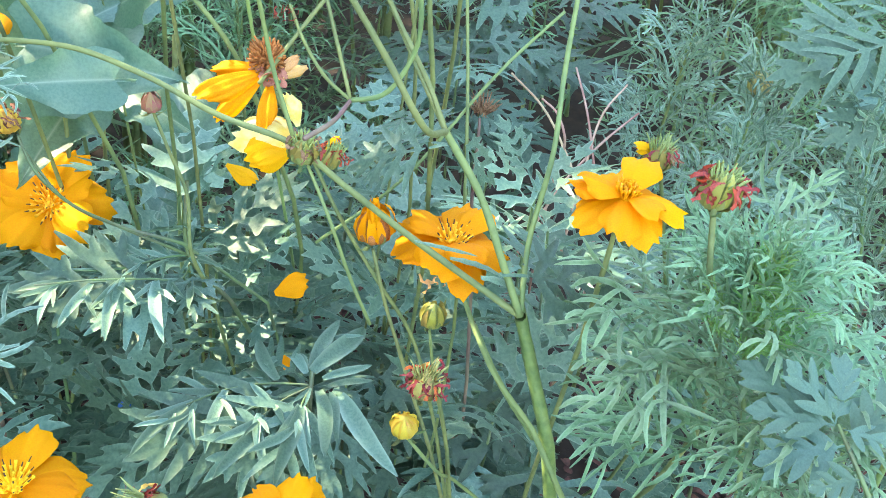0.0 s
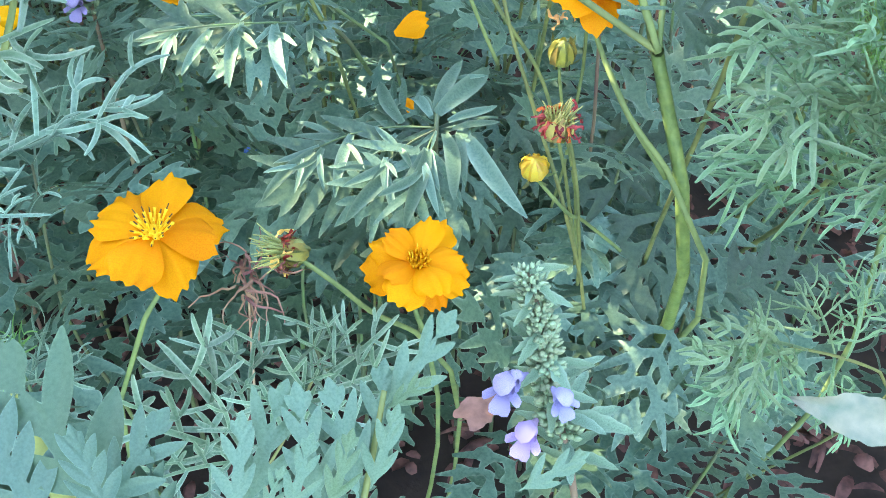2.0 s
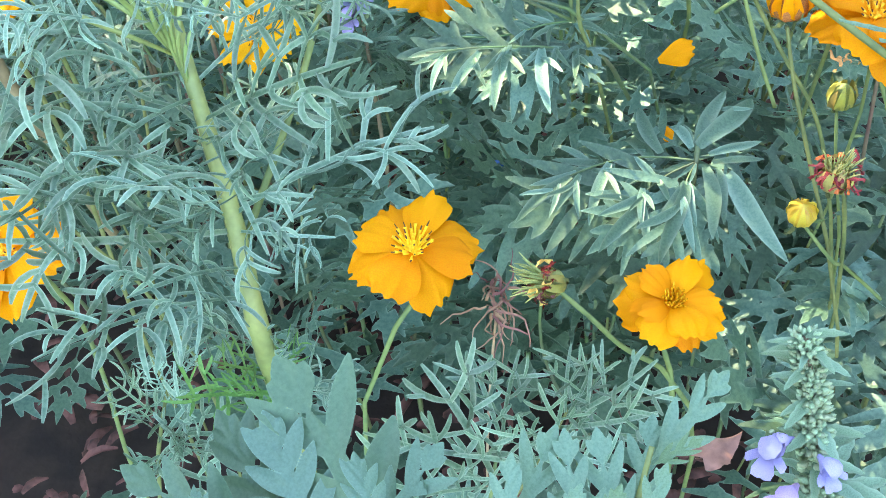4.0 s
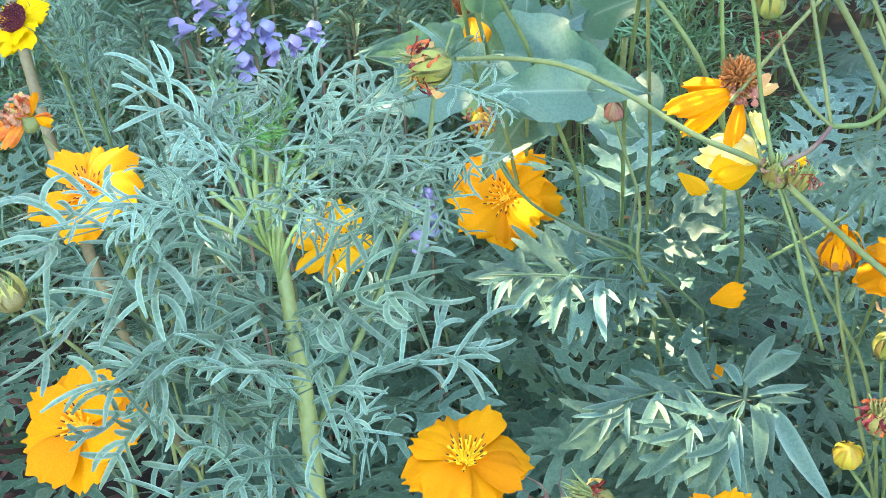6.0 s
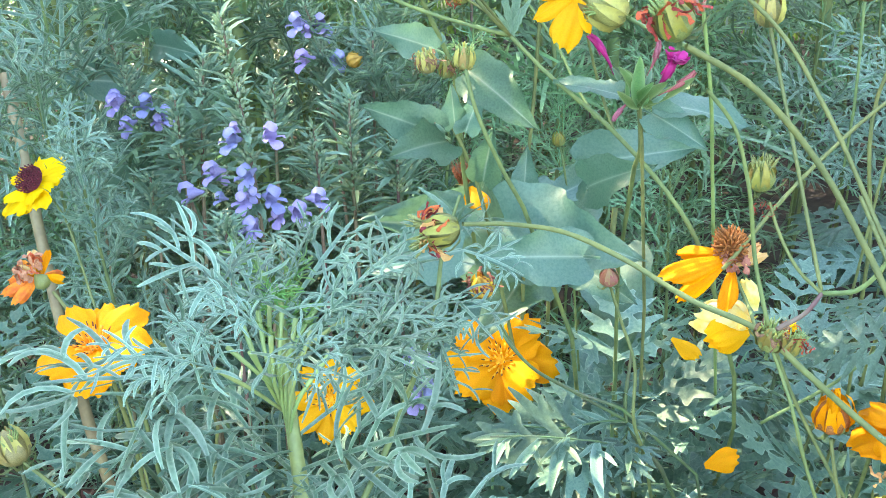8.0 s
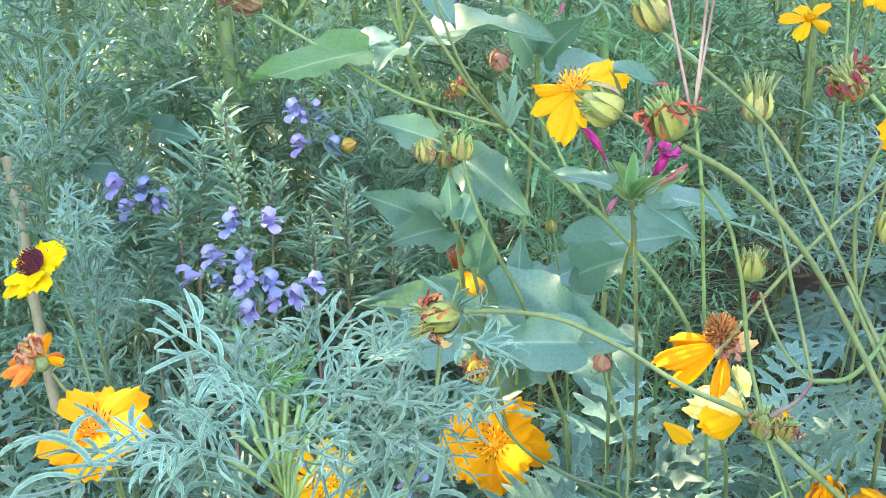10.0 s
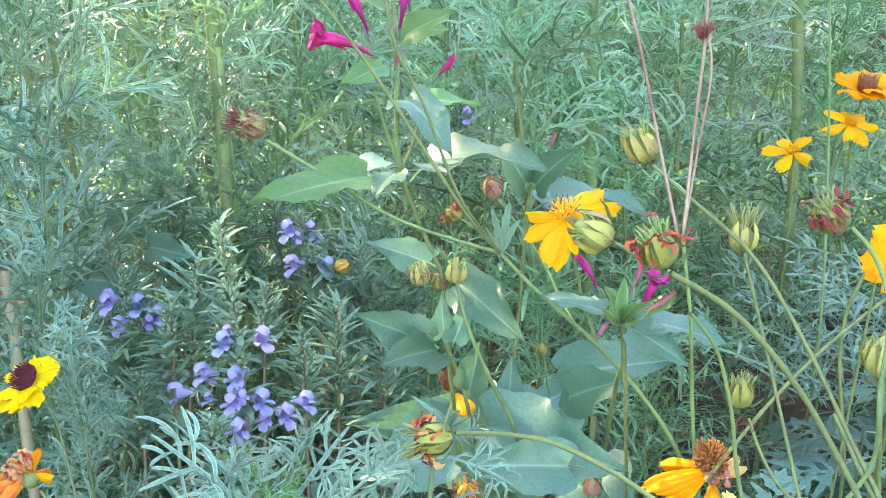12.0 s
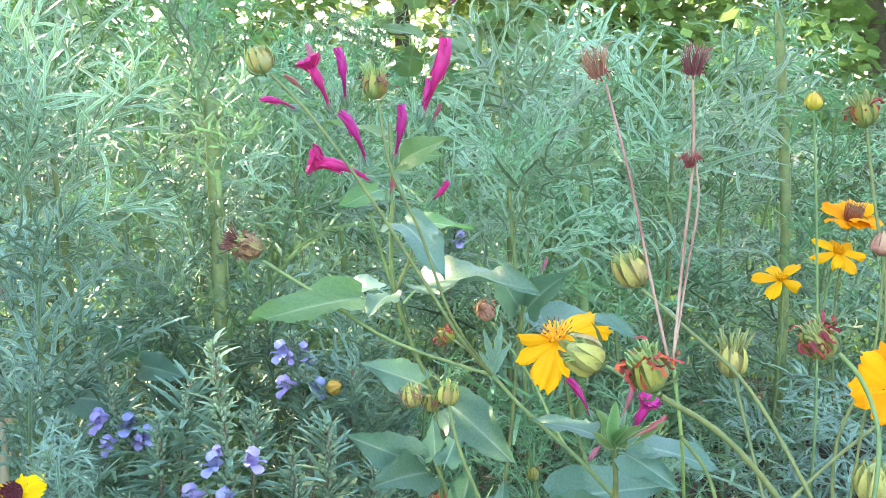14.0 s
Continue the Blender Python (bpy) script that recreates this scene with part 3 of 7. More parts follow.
def bract_mesh(material):
    g = Geo()
    ribbon(g, [Vector((0, r, z)) for r, z in ((0.06, 0.0), (0.38, 0.05), (0.58, 0.24), (0.66, 0.42))], [0.1, 0.12, 0.08, 0.01], Vector((0, 0, 1)), 0.2)
    return g.mesh("bract", material)


BRACT = bract_mesh(M_STEM)
BUDS = {
    "green": (bud_mesh("bud", M_BUD_SEAM, 1), scale_mesh(M_CALYX, 0.42, 0.1)),
    "straw": (bud_mesh("bud", M_STRAW_SEAM, 2), scale_mesh(M_CALYX_PALE, 0.42, 0.16)),
    "ripe": (bud_mesh("bud", M_BUD_Y, 3, radius=0.48), scale_mesh(M_BUD_Y, 0.48, 0.02)),
    "closed": (bud_mesh("bud", M_RUST, 5), scale_mesh(M_PETAL, 0.44, 0.06)),
    "brown": (bud_mesh("bud", M_BUD_BROWN, 6), scale_mesh(M_BUD_BROWN, 0.42, 0.2)),
    "pink": (bud_mesh("bud", M_BUD_PINK, 4, 0.9, 0.46), scale_mesh(M_BUD_PINK, 0.44, -0.05)),
}


def bud_body(name, plant, m, kind, label, seed=0):
    """The body of a bud with its scales, and the bracts round its foot."""
    rr = random.Random(seed + 17)
    head = part(name, BUDS[kind][0], plant, label, m)
    for k in range(10):
        part("scale", BUDS[kind][1], head, "", m @ pose(0, 0, 0, rr.uniform(-7, 5), 0, 36 * k + rr.uniform(-8, 8)) @ Matrix.Scale(rr.uniform(0.85, 1.08), 4))
    for k in range(6):
        part("bract", BRACT, head, "", m @ pose(0, 0, 0, rr.uniform(-12, 25), 0, 60 * k + rr.uniform(-15, 15)) @ Matrix.Scale(rr.uniform(0.8, 1.3), 4))
    return head


def bristle_mesh(name, material, seed, count, length, splay, thick=0.02, hook=0.3):
    rng = random.Random(seed)
    g = Geo()
    for i in range(count):
        a = rng.uniform(0, 6.283)
        r = 0.3 * math.sqrt(rng.random())
        p = Vector((r * math.cos(a), r * math.sin(a), 0.7))
        way = Vector((r * math.cos(a) * splay * 3 + rng.uniform(-1, 1) * 0.2 * splay, r * math.sin(a) * splay * 3 + rng.uniform(-1, 1) * 0.2 * splay, 1)).normalized()
        ln = length * rng.uniform(0.6, 1.15)
        h = Vector((rng.uniform(-1, 1), rng.uniform(-1, 1), 0)) * hook * 0.3 * ln
        tube(g, [p, p + way * ln * 0.6, p + way * ln + h], [thick * 1.3, thick, thick * 0.5], 4)
    return g.mesh(name, material)


def crumple_mesh(name, material, seed, count, length, wide, down=0.5):
    """Shrivelled petals hanging round a head one unit high."""
    rng = random.Random(seed)
    g = Geo()
    for i in range(count):
        a = 2 * math.pi * i / count + rng.uniform(-0.5, 0.5)
        c, s = math.cos(a), math.sin(a)
        p = Vector((c * 0.34, s * 0.34, rng.uniform(0.55, 0.85)))
        ln = length * rng.uniform(0.6, 1.2)
        pts = [p]
        d = Vector((c, s, rng.uniform(-0.2, 0.6)))
        for k in range(6):
            d = (d + Vector((rng.uniform(-0.8, 0.8), rng.uniform(-0.8, 0.8), rng.uniform(-0.8, 0.8) - down * 0.8)) * 1.2).normalized()
            pts.append(pts[-1] + d * (ln / 6))
        ribbon(g, pts, [wide * rng.uniform(0.5, 1.3) for _ in range(7)], Vector((rng.uniform(-1, 1), rng.uniform(-1, 1), 1)), rng.uniform(-0.9, 0.9))
    return g.mesh(name, material)


def dome_mesh(name, material, seed, count=170):
    """A tight dome of dry florets, about one unit in radius, standing on +z."""
    rr = random.Random(seed)
    g = Geo()
    blob(g, (0, 0, -0.75), (0, 0, 1), 1.5, 0.62, 1.0, 6, 12)
    for k in range(count):
        z = 1 - 1.35 * (k + 0.5) / count
        a = 2.39996 * k
        r = math.sqrt(max(0, 1 - z * z))
        d = Vector((r * math.cos(a), r * math.sin(a), z))
        bent = Vector((rr.uniform(-1, 1), rr.uniform(-1, 1), rr.uniform(-0.4, 1))) * 0.16
        ln = rr.uniform(0.82, 1.12)
        tube(g, [d * 0.5, d * 0.8 * ln, d * ln + bent], [0.05, 0.065, 0.05], 5)
    return g.mesh(name, material)


DOME = dome_mesh("spent_head", M_RUST, 5)
BRISTLE = [bristle_mesh("seed_bristles", M_BRISTLE, i, 34, 0.26 + 0.2 * i, 0.6, 0.024) for i in range(3)]
BRISTLE_DRY = [bristle_mesh("seed_needles", M_SEED_RED, 8, 56, 1.25, 0.42, 0.022, 0.9), bristle_mesh("seed_needles", M_BROWN, 9, 56, 0.8, 1.0, 0.03)]
CRUMPLE = {
    "red": [crumple_mesh("withered_petals", M_WITHER, i, 15, 0.48, 0.085) for i in range(3)],
    "orange": [crumple_mesh("withered_petals", M_WITHER_O, 5 + i, 8, 0.5, 0.09) for i in range(2)],
    "brown": [crumple_mesh("withered_petals", M_BROWN, 9 + i, 18, 0.45, 0.08, 0.2) for i in range(2)],
    "rosy": [crumple_mesh("withered_petals", M_ROSY, 22, 22, 0.5, 0.22, 0.5)],
    "pale": [crumple_mesh("withered_petals", M_PETAL_PALE, 14, 6, 0.7, 0.15, 0.3)],
}


def bud(plant, place, axis, size, kind="green", label=""):
    """A bud of that height whose middle is at place."""
    m = aim_z(Vector(place) - Vector(axis).normalized() * size * 0.5, axis, 20, size)
    head = bud_body("bud", plant, m, kind, label, len(plant.children))
    if kind == "straw":
        part("seed_bristles", BRISTLE[0], head, "", m)
    return head


def spent(plant, place, axis, size, kind="green", bristles=1, crumple=("red",), label="", seed=0):
    """A spent flower head: its cup, the seed bristles and the shrivelled petals."""
    m = aim_z(Vector(place) - Vector(axis).normalized() * size * 0.5, axis, 40 * seed, size)
    head = bud_body("spent_head", plant, m @ Matrix.Scale(0.84, 4), kind, label, seed)
    if bristles is not None:
        part("seed_bristles", BRISTLE[bristles], head, "", m)
    for i, c in enumerate(crumple):
        part("withered_petals", CRUMPLE[c][(seed + i) % len(CRUMPLE[c])], head, "", m)
    return head


def stem(plant, ctrl, r0, r1=None, material=None, name="stem", n=6, label=""):
    """A round stem through the control points, from its upper end to its foot."""
    pts = spline(ctrl, n)
    k = len(pts) - 1
    r1 = r1 or r0
    r0, r1 = r0 * 0.74, r1 * 0.7
    g = Geo()
    rng = random.Random(len(plant.children) + 5)
    tube(g, pts, [(r0 + (r1 - r0) * i / k) * (1 + 0.06 * rng.uniform(-1, 1)) for i in range(k + 1)], 8)
    return part(name, g.mesh(name, material or M_STEM), plant, label)


def leaf(plant, meshes, base, tip, up=(0, 0, 1), seed=0, name="leaf"):
    """A leaf from base to tip."""
    base, tip = Vector(base), Vector(tip)
    return part(name, meshes[seed % len(meshes)], plant, "", aim(base, tip - base, up, (tip - base).length))


def leafy(plant, ctrl, meshes, step, size, seed, start=0.0, end=1.0, spread=(50, 80), grow=0.5, lean=0.0):
    """Opposite pairs of leaves along a stem from its top (small) to its foot (large)."""
    rng = random.Random(seed)
    pts = spline(ctrl, 12)
    dist = [0]
    for a, b in zip(pts, pts[1:]):
        dist.append(dist[-1] + (b - a).length)
    total = dist[-1]
    d = start * total
    turn = rng.uniform(0, 180)
    while d < end * total:
        i = max(k for k in range(len(dist)) if dist[k] <= d)
        i = min(i, len(pts) - 2)
        p = pts[i].lerp(pts[i + 1], (d - dist[i]) / max(1e-6, dist[i + 1] - dist[i]))
        up = (pts[i] - pts[i + 1]).normalized()
        q = min(1, (d - start * total) / (0.45 * total + 1e-6))
        s = size * (grow + (1 - grow) * q)
        for k in range(2):
            a = radians(turn + 180 * k + rng.uniform(-25, 25))
            e = radians(rng.uniform(*spread) * (0.45 + 0.55 * q))
            side = Vector((math.cos(a), math.sin(a), 0))
            way = side * math.sin(e) + up * math.cos(e) + Vector((0, lean, 0))
            part("leaf", meshes[rng.randrange(len(meshes))], plant, "", aim(p, way, up, s * rng.uniform(0.8, 1.15)))
        turn += 90 + rng.uniform(-20, 20)
        d += step * rng.uniform(0.75, 1.25) * (0.5 + 0.5 * q)


# ---- setting ----
def ground_sheet():
    """Soil, lumpy near the bed and level out to the horizon."""
    near = [i * 0.06 - 2.4 for i in range(81)]
    xs = [-400, -60, -12, -5, *near, 5, 12, 60, 400]
    ys = [-400, -60, -12, -4, *[i * 0.06 - 1.2 for i in range(91)], 6, 12, 60, 400]
    g = Geo()
    for y in ys:
        for x in xs:
            z = 0.03 * noise.noise((x * 3, y * 3, 0)) + 0.012 * noise.noise((x * 14, y * 14, 2)) if abs(x) < 3 and -2 < y < 4.5 else 0
            g.v.append((x, y, z - 0.01))
    w = len(xs)
    for j in range(len(ys) - 1):
        for i in range(w - 1):
            a = j * w + i
            g.f.append((a, a + 1, a + w + 1, a + w))
    me = g.mesh("ground", M_SOIL)
    me.materials.append(M_TURF)
    for f in me.polygons:
        x, y = f.center.x, f.center.y
        n = 0.12 * noise.noise((x * 2.5, y * 2.5, 7))
        f.material_index = int(not (-1.75 < x + n < 2.1 and -0.35 < y + n < 3.6))
    ob = new("ground", me)
    return tagged(ob, "dark reddish-brown mulched garden soil", "ground", kind="structure")


ground_sheet()


def unseen_wall(name, x0, y0, x1, y1, h):
    """A plain rendered wall with a coping, out of the camera's sight, added to cut low sky light."""
    g = Geo()
    for a, b, c, d, z0, z1 in ((x0, y0, x1, y1, -0.05, h), (x0 - 0.03, y0 - 0.03, x1 + 0.03, y1 + 0.03, h + 0.003, h + 0.06)):
        k = len(g.v)
        g.v += [(a, b, z0), (c, b, z0), (c, d, z0), (a, d, z0), (a, b, z1), (c, b, z1), (c, d, z1), (a, d, z1)]
        g.f += [tuple(k + q for q in f) for f in ((3, 2, 1, 0), (4, 5, 6, 7), (0, 1, 5, 4), (1, 2, 6, 5), (2, 3, 7, 6), (3, 0, 4, 7))]
    me = g.mesh(name, M_WALL)
    me.polygons.foreach_set("use_smooth", [False] * len(me.polygons))
    return tagged(new(name, me), "unseen plain wall added to cut low sky light", "wall", kind="structure")


# added light blockers on both sides, so that gaps between plants go darker
unseen_wall("wall_west", -3.2, -1.9, -3.0, 2.0, 2.6)
unseen_wall("wall_east", 3.2, -1.9, 3.4, 3.0, 2.6)


def litter():
    """Bark chips and curled dead leaves on the soil."""
    rng = random.Random(5)
    g = Geo()
    for _ in range(2600):
        x, y = rng.uniform(-0.8, 1.0), rng.uniform(0.0, 1.2)
        a = rng.uniform(0, 6.283)
        ln, w = rng.uniform(0.008, 0.04), rng.uniform(0.004, 0.016)
        d = Vector((math.cos(a), math.sin(a), rng.uniform(-0.2, 0.3)))
        p = Vector((x, y, rng.uniform(0.004, 0.035)))
        ribbon(g, [p + d * (ln * k / 3) + Vector((0, 0, 0.25 * ln * math.sin(k * 1.0))) for k in range(4)], [w * 0.5, w, w * 0.9, w * 0.3], Vector((rng.uniform(-0.5, 0.5), rng.uniform(-0.5, 0.5), 1)), rng.uniform(-0.8, 0.8))
    tagged(new("leaf_litter", g.mesh("leaf_litter", M_LITTER)), "curled dead leaves and bark chips on soil", "leaf litter", kind="stuff")


litter()


def lawn():
    """Sunlit grass behind the stand."""
    rr = random.Random(6)
    v, f = [], []
    for _ in range(24000):
        y = 3.4 + 9 * rr.random() ** 1.5
        x = rr.uniform(-0.8, 0.9) * y
        h, w, a = rr.uniform(0.04, 0.14), rr.uniform(0.003, 0.008), rr.uniform(0, 6.283)
        dx, dy = math.cos(a), math.sin(a)
        k = len(v)
        v += [(x - dx * w, y - dy * w, -0.01), (x + dx * w, y + dy * w, -0.01), (x + dx * w * 0.7 + dy * h * 0.2, y - dx * h * 0.2, h * 0.6), (x - dx * w * 0.7 + dy * h * 0.2, y - dx * h * 0.2, h * 0.6), (x + dy * h * 0.5, y - dx * h * 0.5, h)]
        f += [(k, k + 1, k + 2, k + 3), (k + 3, k + 2, k + 4)]
    g = Geo()
    g.v, g.f = v, f
    tagged(new("lawn_grass", g.mesh("lawn_grass", M_GRASS)), "sunlit yellow-green grass behind the bed", "grass", kind="stuff")


lawn()

# ---- plants grown from patterns ----
def pattern_plant(name, label, x, y, h, meshes, seed, size, step, lean=(0, 0), r=0.004, group="", start=0.0, material=None, spread=(50, 80), grow=0.5, end=0.85):
    p = thing(name, x, y, label, "plant", group)
    rng = random.Random(seed)
    ctrl = [(x + lean[0], y + lean[1], h), (x + lean[0] * 0.6 + rng.uniform(-0.02, 0.02), y + lean[1] * 0.6, h * 0.62), (x + lean[0] * 0.2, y + lean[1] * 0.2, h * 0.3), (x, y, -0.01)]
    stem(p, ctrl, r * 0.4, r, material or M_STEM)
    leafy(p, ctrl, meshes, step, size, seed, start, end, spread, grow)
    return p


# dense feathery stand behind the bed
def joined_plant(h, seed, leaves, size):
    """A tall plant for the depth of the stand, its many leaves in one mesh."""
    rr = random.Random(seed)
    p = thing("feathery_cosmos", 0, 0, "tall feathery blue-green cosmos in a dense stand", "plant", "feathery cosmos stand")
    ctrl = [(rr.uniform(-0.1, 0.1), rr.uniform(-0.05, 0.05), h), (rr.uniform(-0.04, 0.04), 0, h * 0.6), (0, 0, -0.01)]
    stem(p, ctrl, 0.003, 0.009, M_STEM)
    pts = spline(ctrl, 20)
    parts_v, parts_f, base = [], [], 0
    for k in range(leaves):
        q = (k + rr.random()) / leaves
        at = pts[min(len(pts) - 1, int(q * 0.85 * len(pts)))]
        az = k * 2.4 + rr.uniform(-0.5, 0.5)
        el = 0.95 - 1.05 * min(1, q * 2.2) + rr.uniform(-0.25, 0.3)
        way = Vector((math.cos(az) * math.cos(el), math.sin(az) * math.cos(el), math.sin(el)))
        m = aim(at, way, (0, 0, 1), size * (0.55 + 0.45 * min(1, 2.5 * q)) * rr.uniform(0.8, 1.2))
        me = FEATHER_FAR[rr.randrange(5)]
        co = np.empty(len(me.vertices) * 3)
        me.vertices.foreach_get("co", co)
        parts_v.append(co.reshape(-1, 3) @ np.array(m.to_3x3()).T + np.array(m.translation))
        parts_f += [tuple(base + v for v in f.vertices) for f in me.polygons]
        base += len(me.vertices)
    g = Geo()
    g.v, g.f = np.concatenate(parts_v).tolist(), parts_f
    tagged(part("foliage", g.mesh("foliage", M_FEATHER_FAR), p), kind="stuff")
    return p


rng = random.Random(11)
STAND = [pattern_plant("feathery_cosmos", "tall feathery blue-green cosmos plant without flowers", 0, 0, h, FEATHER_FAR, 200 + i, 0.27, 0.08, (rng.uniform(-0.06, 0.06), rng.uniform(-0.05, 0.05)), 0.0062, "feathery cosmos stand", 0.02, M_STEM, (55, 95), 0.45, 0.74)
         for i, h in enumerate((0.9, 0.82, 0.95, 0.78))]
DEEP = [joined_plant(h, 240 + i, 30, 0.28) for i, h in enumerate((1.0, 0.9, 1.05, 0.95))]
spots = []
for _ in range(9000):
    y = 1.02 + 2.5 * rng.random() ** 1.2
    x = rng.uniform(-1.5, 1.8)
    if y < 1.34 and 0.14 < x < 0.52 or y < 1.5 and 0.3 < x < 0.85:
        continue
    if all((x - a) ** 2 + (y - b) ** 2 > (0.06 + 0.075 * y + 0.16 * max(0, abs(x - 0.06) - 0.55 * y)) ** 2 for a, b in spots):
        spots.append((x, y))
spots.sort(key=lambda s: s[1] + (2 if abs(s[0] - 0.06) > 0.55 * s[1] else 0))
for i, (x, y) in enumerate(spots):
    m = pose(x, y, 0, rng.uniform(-5, 5), rng.uniform(-5, 5), rng.uniform(0, 360)) @ Matrix.Scale(rng.uniform(0.85, 1.1) * (1 if y < 2.2 else 0.94) * (0.68 if -0.85 < x < -0.27 and abs(y - 0.97 - 0.71 * (-0.3 - x)) < 0.22 else 1), 4)
    kind, k = (STAND, i) if i < 34 else (DEEP, i - 34)
    (kind[k] if k < 4 else copy_thing(kind[k % 4], Matrix())).matrix_basis = m

for k, (top, mid) in enumerate((((-0.288, 0.960, 0.865), (-0.274, 0.941, 0.734)), ((-0.473, 1.292, 0.802), (-0.455, 1.273, 0.665)), ((0.071, 1.287, 0.849), (0.077, 1.264, 0.696)), ((0.318, 1.427, 0.989), (0.338, 1.386, 0.711)), ((-0.469, 1.475, 1.001), (-0.454, 1.463, 0.917)), ((-0.316, 1.361, 0.847), (-0.314, 1.346, 0.747)))):
    p = thing("feathery_cosmos", mid[0], mid[1] + 0.02, "feathery cosmos with a stout pale green stem", "plant", "feathery cosmos stand")
    ctrl = [top, mid, (mid[0], mid[1] + 0.02, -0.01)]
    stem(p, ctrl, 0.0085, 0.011, M_STEM)
    leafy(p, ctrl, FEATHER_FAR, 0.1, 0.2, 900 + k, 0.0, 0.6, (55, 95), 0.7)

for k, (x, y, z, size) in enumerate(((-0.430, 0.943, 0.821, 0.15), (-0.441, 0.906, 0.783, 0.15), (-0.200, 1.154, 0.769, 0.15), (-0.266, 1.089, 0.773, 0.14), (-0.020, 1.262, 0.859, 0.18), (0.004, 1.169, 0.776, 0.15), (0.186, 1.372, 0.822, 0.19), (-0.509, 1.044, 0.853, 0.17))):
    p = thing("feathery_cosmos", x + 0.02, y + 0.06, "cosmos with long feathery fronds at the face of the stand", "plant", "feathery cosmos stand")
    ctrl = [(x, y, z), (x + 0.015, y + 0.04, z * 0.6), (x + 0.02, y + 0.06, -0.01)]
    stem(p, ctrl, 0.003, 0.007, M_STEM)
    rf = random.Random(860 + k)
    pts = spline(ctrl, 20)
    for e in range(8):
        a = 2.4 * e + k
        el = 0.9 - 0.13 * e + rf.uniform(-0.15, 0.25)
        b = pts[int(e * 0.9)]
        leaf(p, FROND, b, b + Vector((math.cos(a) * math.cos(el), math.sin(a) * math.cos(el) - 0.25, math.sin(el))).normalized() * size * rf.uniform(0.75, 1.1), (0, -0.8, 0.55), e + k)

sunlit = thing("feathery_cosmos", -0.26, 0.96, "sunlit pale fronds of a feathery cosmos", "plant", "feathery cosmos stand")
stem(sunlit, [(-0.276, 0.943, 0.801), (-0.262, 0.945, 0.6), (-0.26, 0.96, -0.01)], 0.004, 0.007, M_PETIOLE)
for k, (bx, tx) in enumerate((((-0.281, 0.951, 0.800), (-0.240, 0.915, 0.817)), ((-0.280, 0.949, 0.790), (-0.205, 0.927, 0.812)), ((-0.278, 0.947, 0.777), (-0.206, 0.924, 0.793)), ((-0.277, 0.946, 0.770), (-0.231, 0.900, 0.776)), ((-0.276, 0.944, 0.757), (-0.292, 0.902, 0.752)), ((-0.275, 0.943, 0.750), (-0.228, 0.898, 0.761)), ((-0.283, 0.953, 0.816), (-0.298, 0.924, 0.834)), ((-0.285, 0.955, 0.831), (-0.251, 0.939, 0.845)))):
    leaf(sunlit, FROND, bx, tx, (-0.5, -0.3, 0.8), k)

# places where the soil shows between the plants
BARE = ((0.0, 0.5, 0.09), (0.14, 0.45, 0.09), (0.02, 0.66, 0.06), (0.36, 0.5, 0.08))
# low lobed-leaf plants that fill the bed, short ones in front and taller behind
LOW = [pattern_plant("lobed_cosmos", "low cosmos plant with dark lobed leaves", 0, 0, ht, BROAD, 300 + i, 0.115, 0.04, (rng.uniform(-0.05, 0.05), rng.uniform(-0.05, 0.05)), 0.0035, "cosmos plants filling the bed", 0.0, M_STEM_DARK, (72, 108), 0.6, 0.8)
       for i, ht in enumerate((0.28, 0.25, 0.31, 0.27))]
TALL = [pattern_plant("lobed_cosmos", "cosmos plant with tiers of lobed leaves", 0, 0, ht, BROAD, 330 + i, 0.115, 0.05, (rng.uniform(-0.05, 0.05), rng.uniform(-0.05, 0.05)), 0.0035, "cosmos plants filling the bed", 0.0, M_STEM_DARK, (72, 108), 0.6, 0.7)
        for i, ht in enumerate((0.41, 0.38, 0.44, 0.4))]
spots = []
for _ in range(3000):
    x, y = rng.uniform(-1.4, 1.7), rng.uniform(0.22, 0.86)
    far = 0.16 * max(0, abs(x - 0.1) - 0.5)
    if not (0.08 < x < 0.3 and y < 0.36) and not any((x - a) ** 2 + (y - b) ** 2 < c * c for a, b, c in BARE) and not (0.35 < x < 0.52 and y > 0.68) and all((x - a) ** 2 + (y - b) ** 2 > (far + (0.165 if y < 0.58 else 0.125)) ** 2 for a, b in spots):
        spots.append((x, y))
used = {0: 0, 1: 0}
for i, (x, y) in enumerate(spots):
    m = pose(x, y, 0, 0, 0, rng.uniform(0, 360)) @ Matrix.Scale((0.75 if y < 0.34 else 1.05) * rng.uniform(0.85, 1.1), 4)
    if abs(x - 0.1) > 0.95:
        continue
    back = int(y > 0.6)
    k, kind = used[back], (LOW, TALL)[back]
    used[back] += 1
    (kind[k] if k < 4 else copy_thing(kind[k % 4], Matrix())).matrix_basis = m
for i, (x, y) in enumerate(((-0.12, 0.69), (-0.04, 0.675), (0.03, 0.68), (0.1, 0.66), (0.17, 0.67), (-0.2, 0.7), (-0.08, 0.74), (0.07, 0.72), (0.14, 0.75))):
    copy_thing(TALL[i % 4], Matrix()).matrix_basis = pose(x, y, 0, 0, 0, 77 * i) @ Matrix.Scale(0.95 + 0.08 * (i % 3), 4)
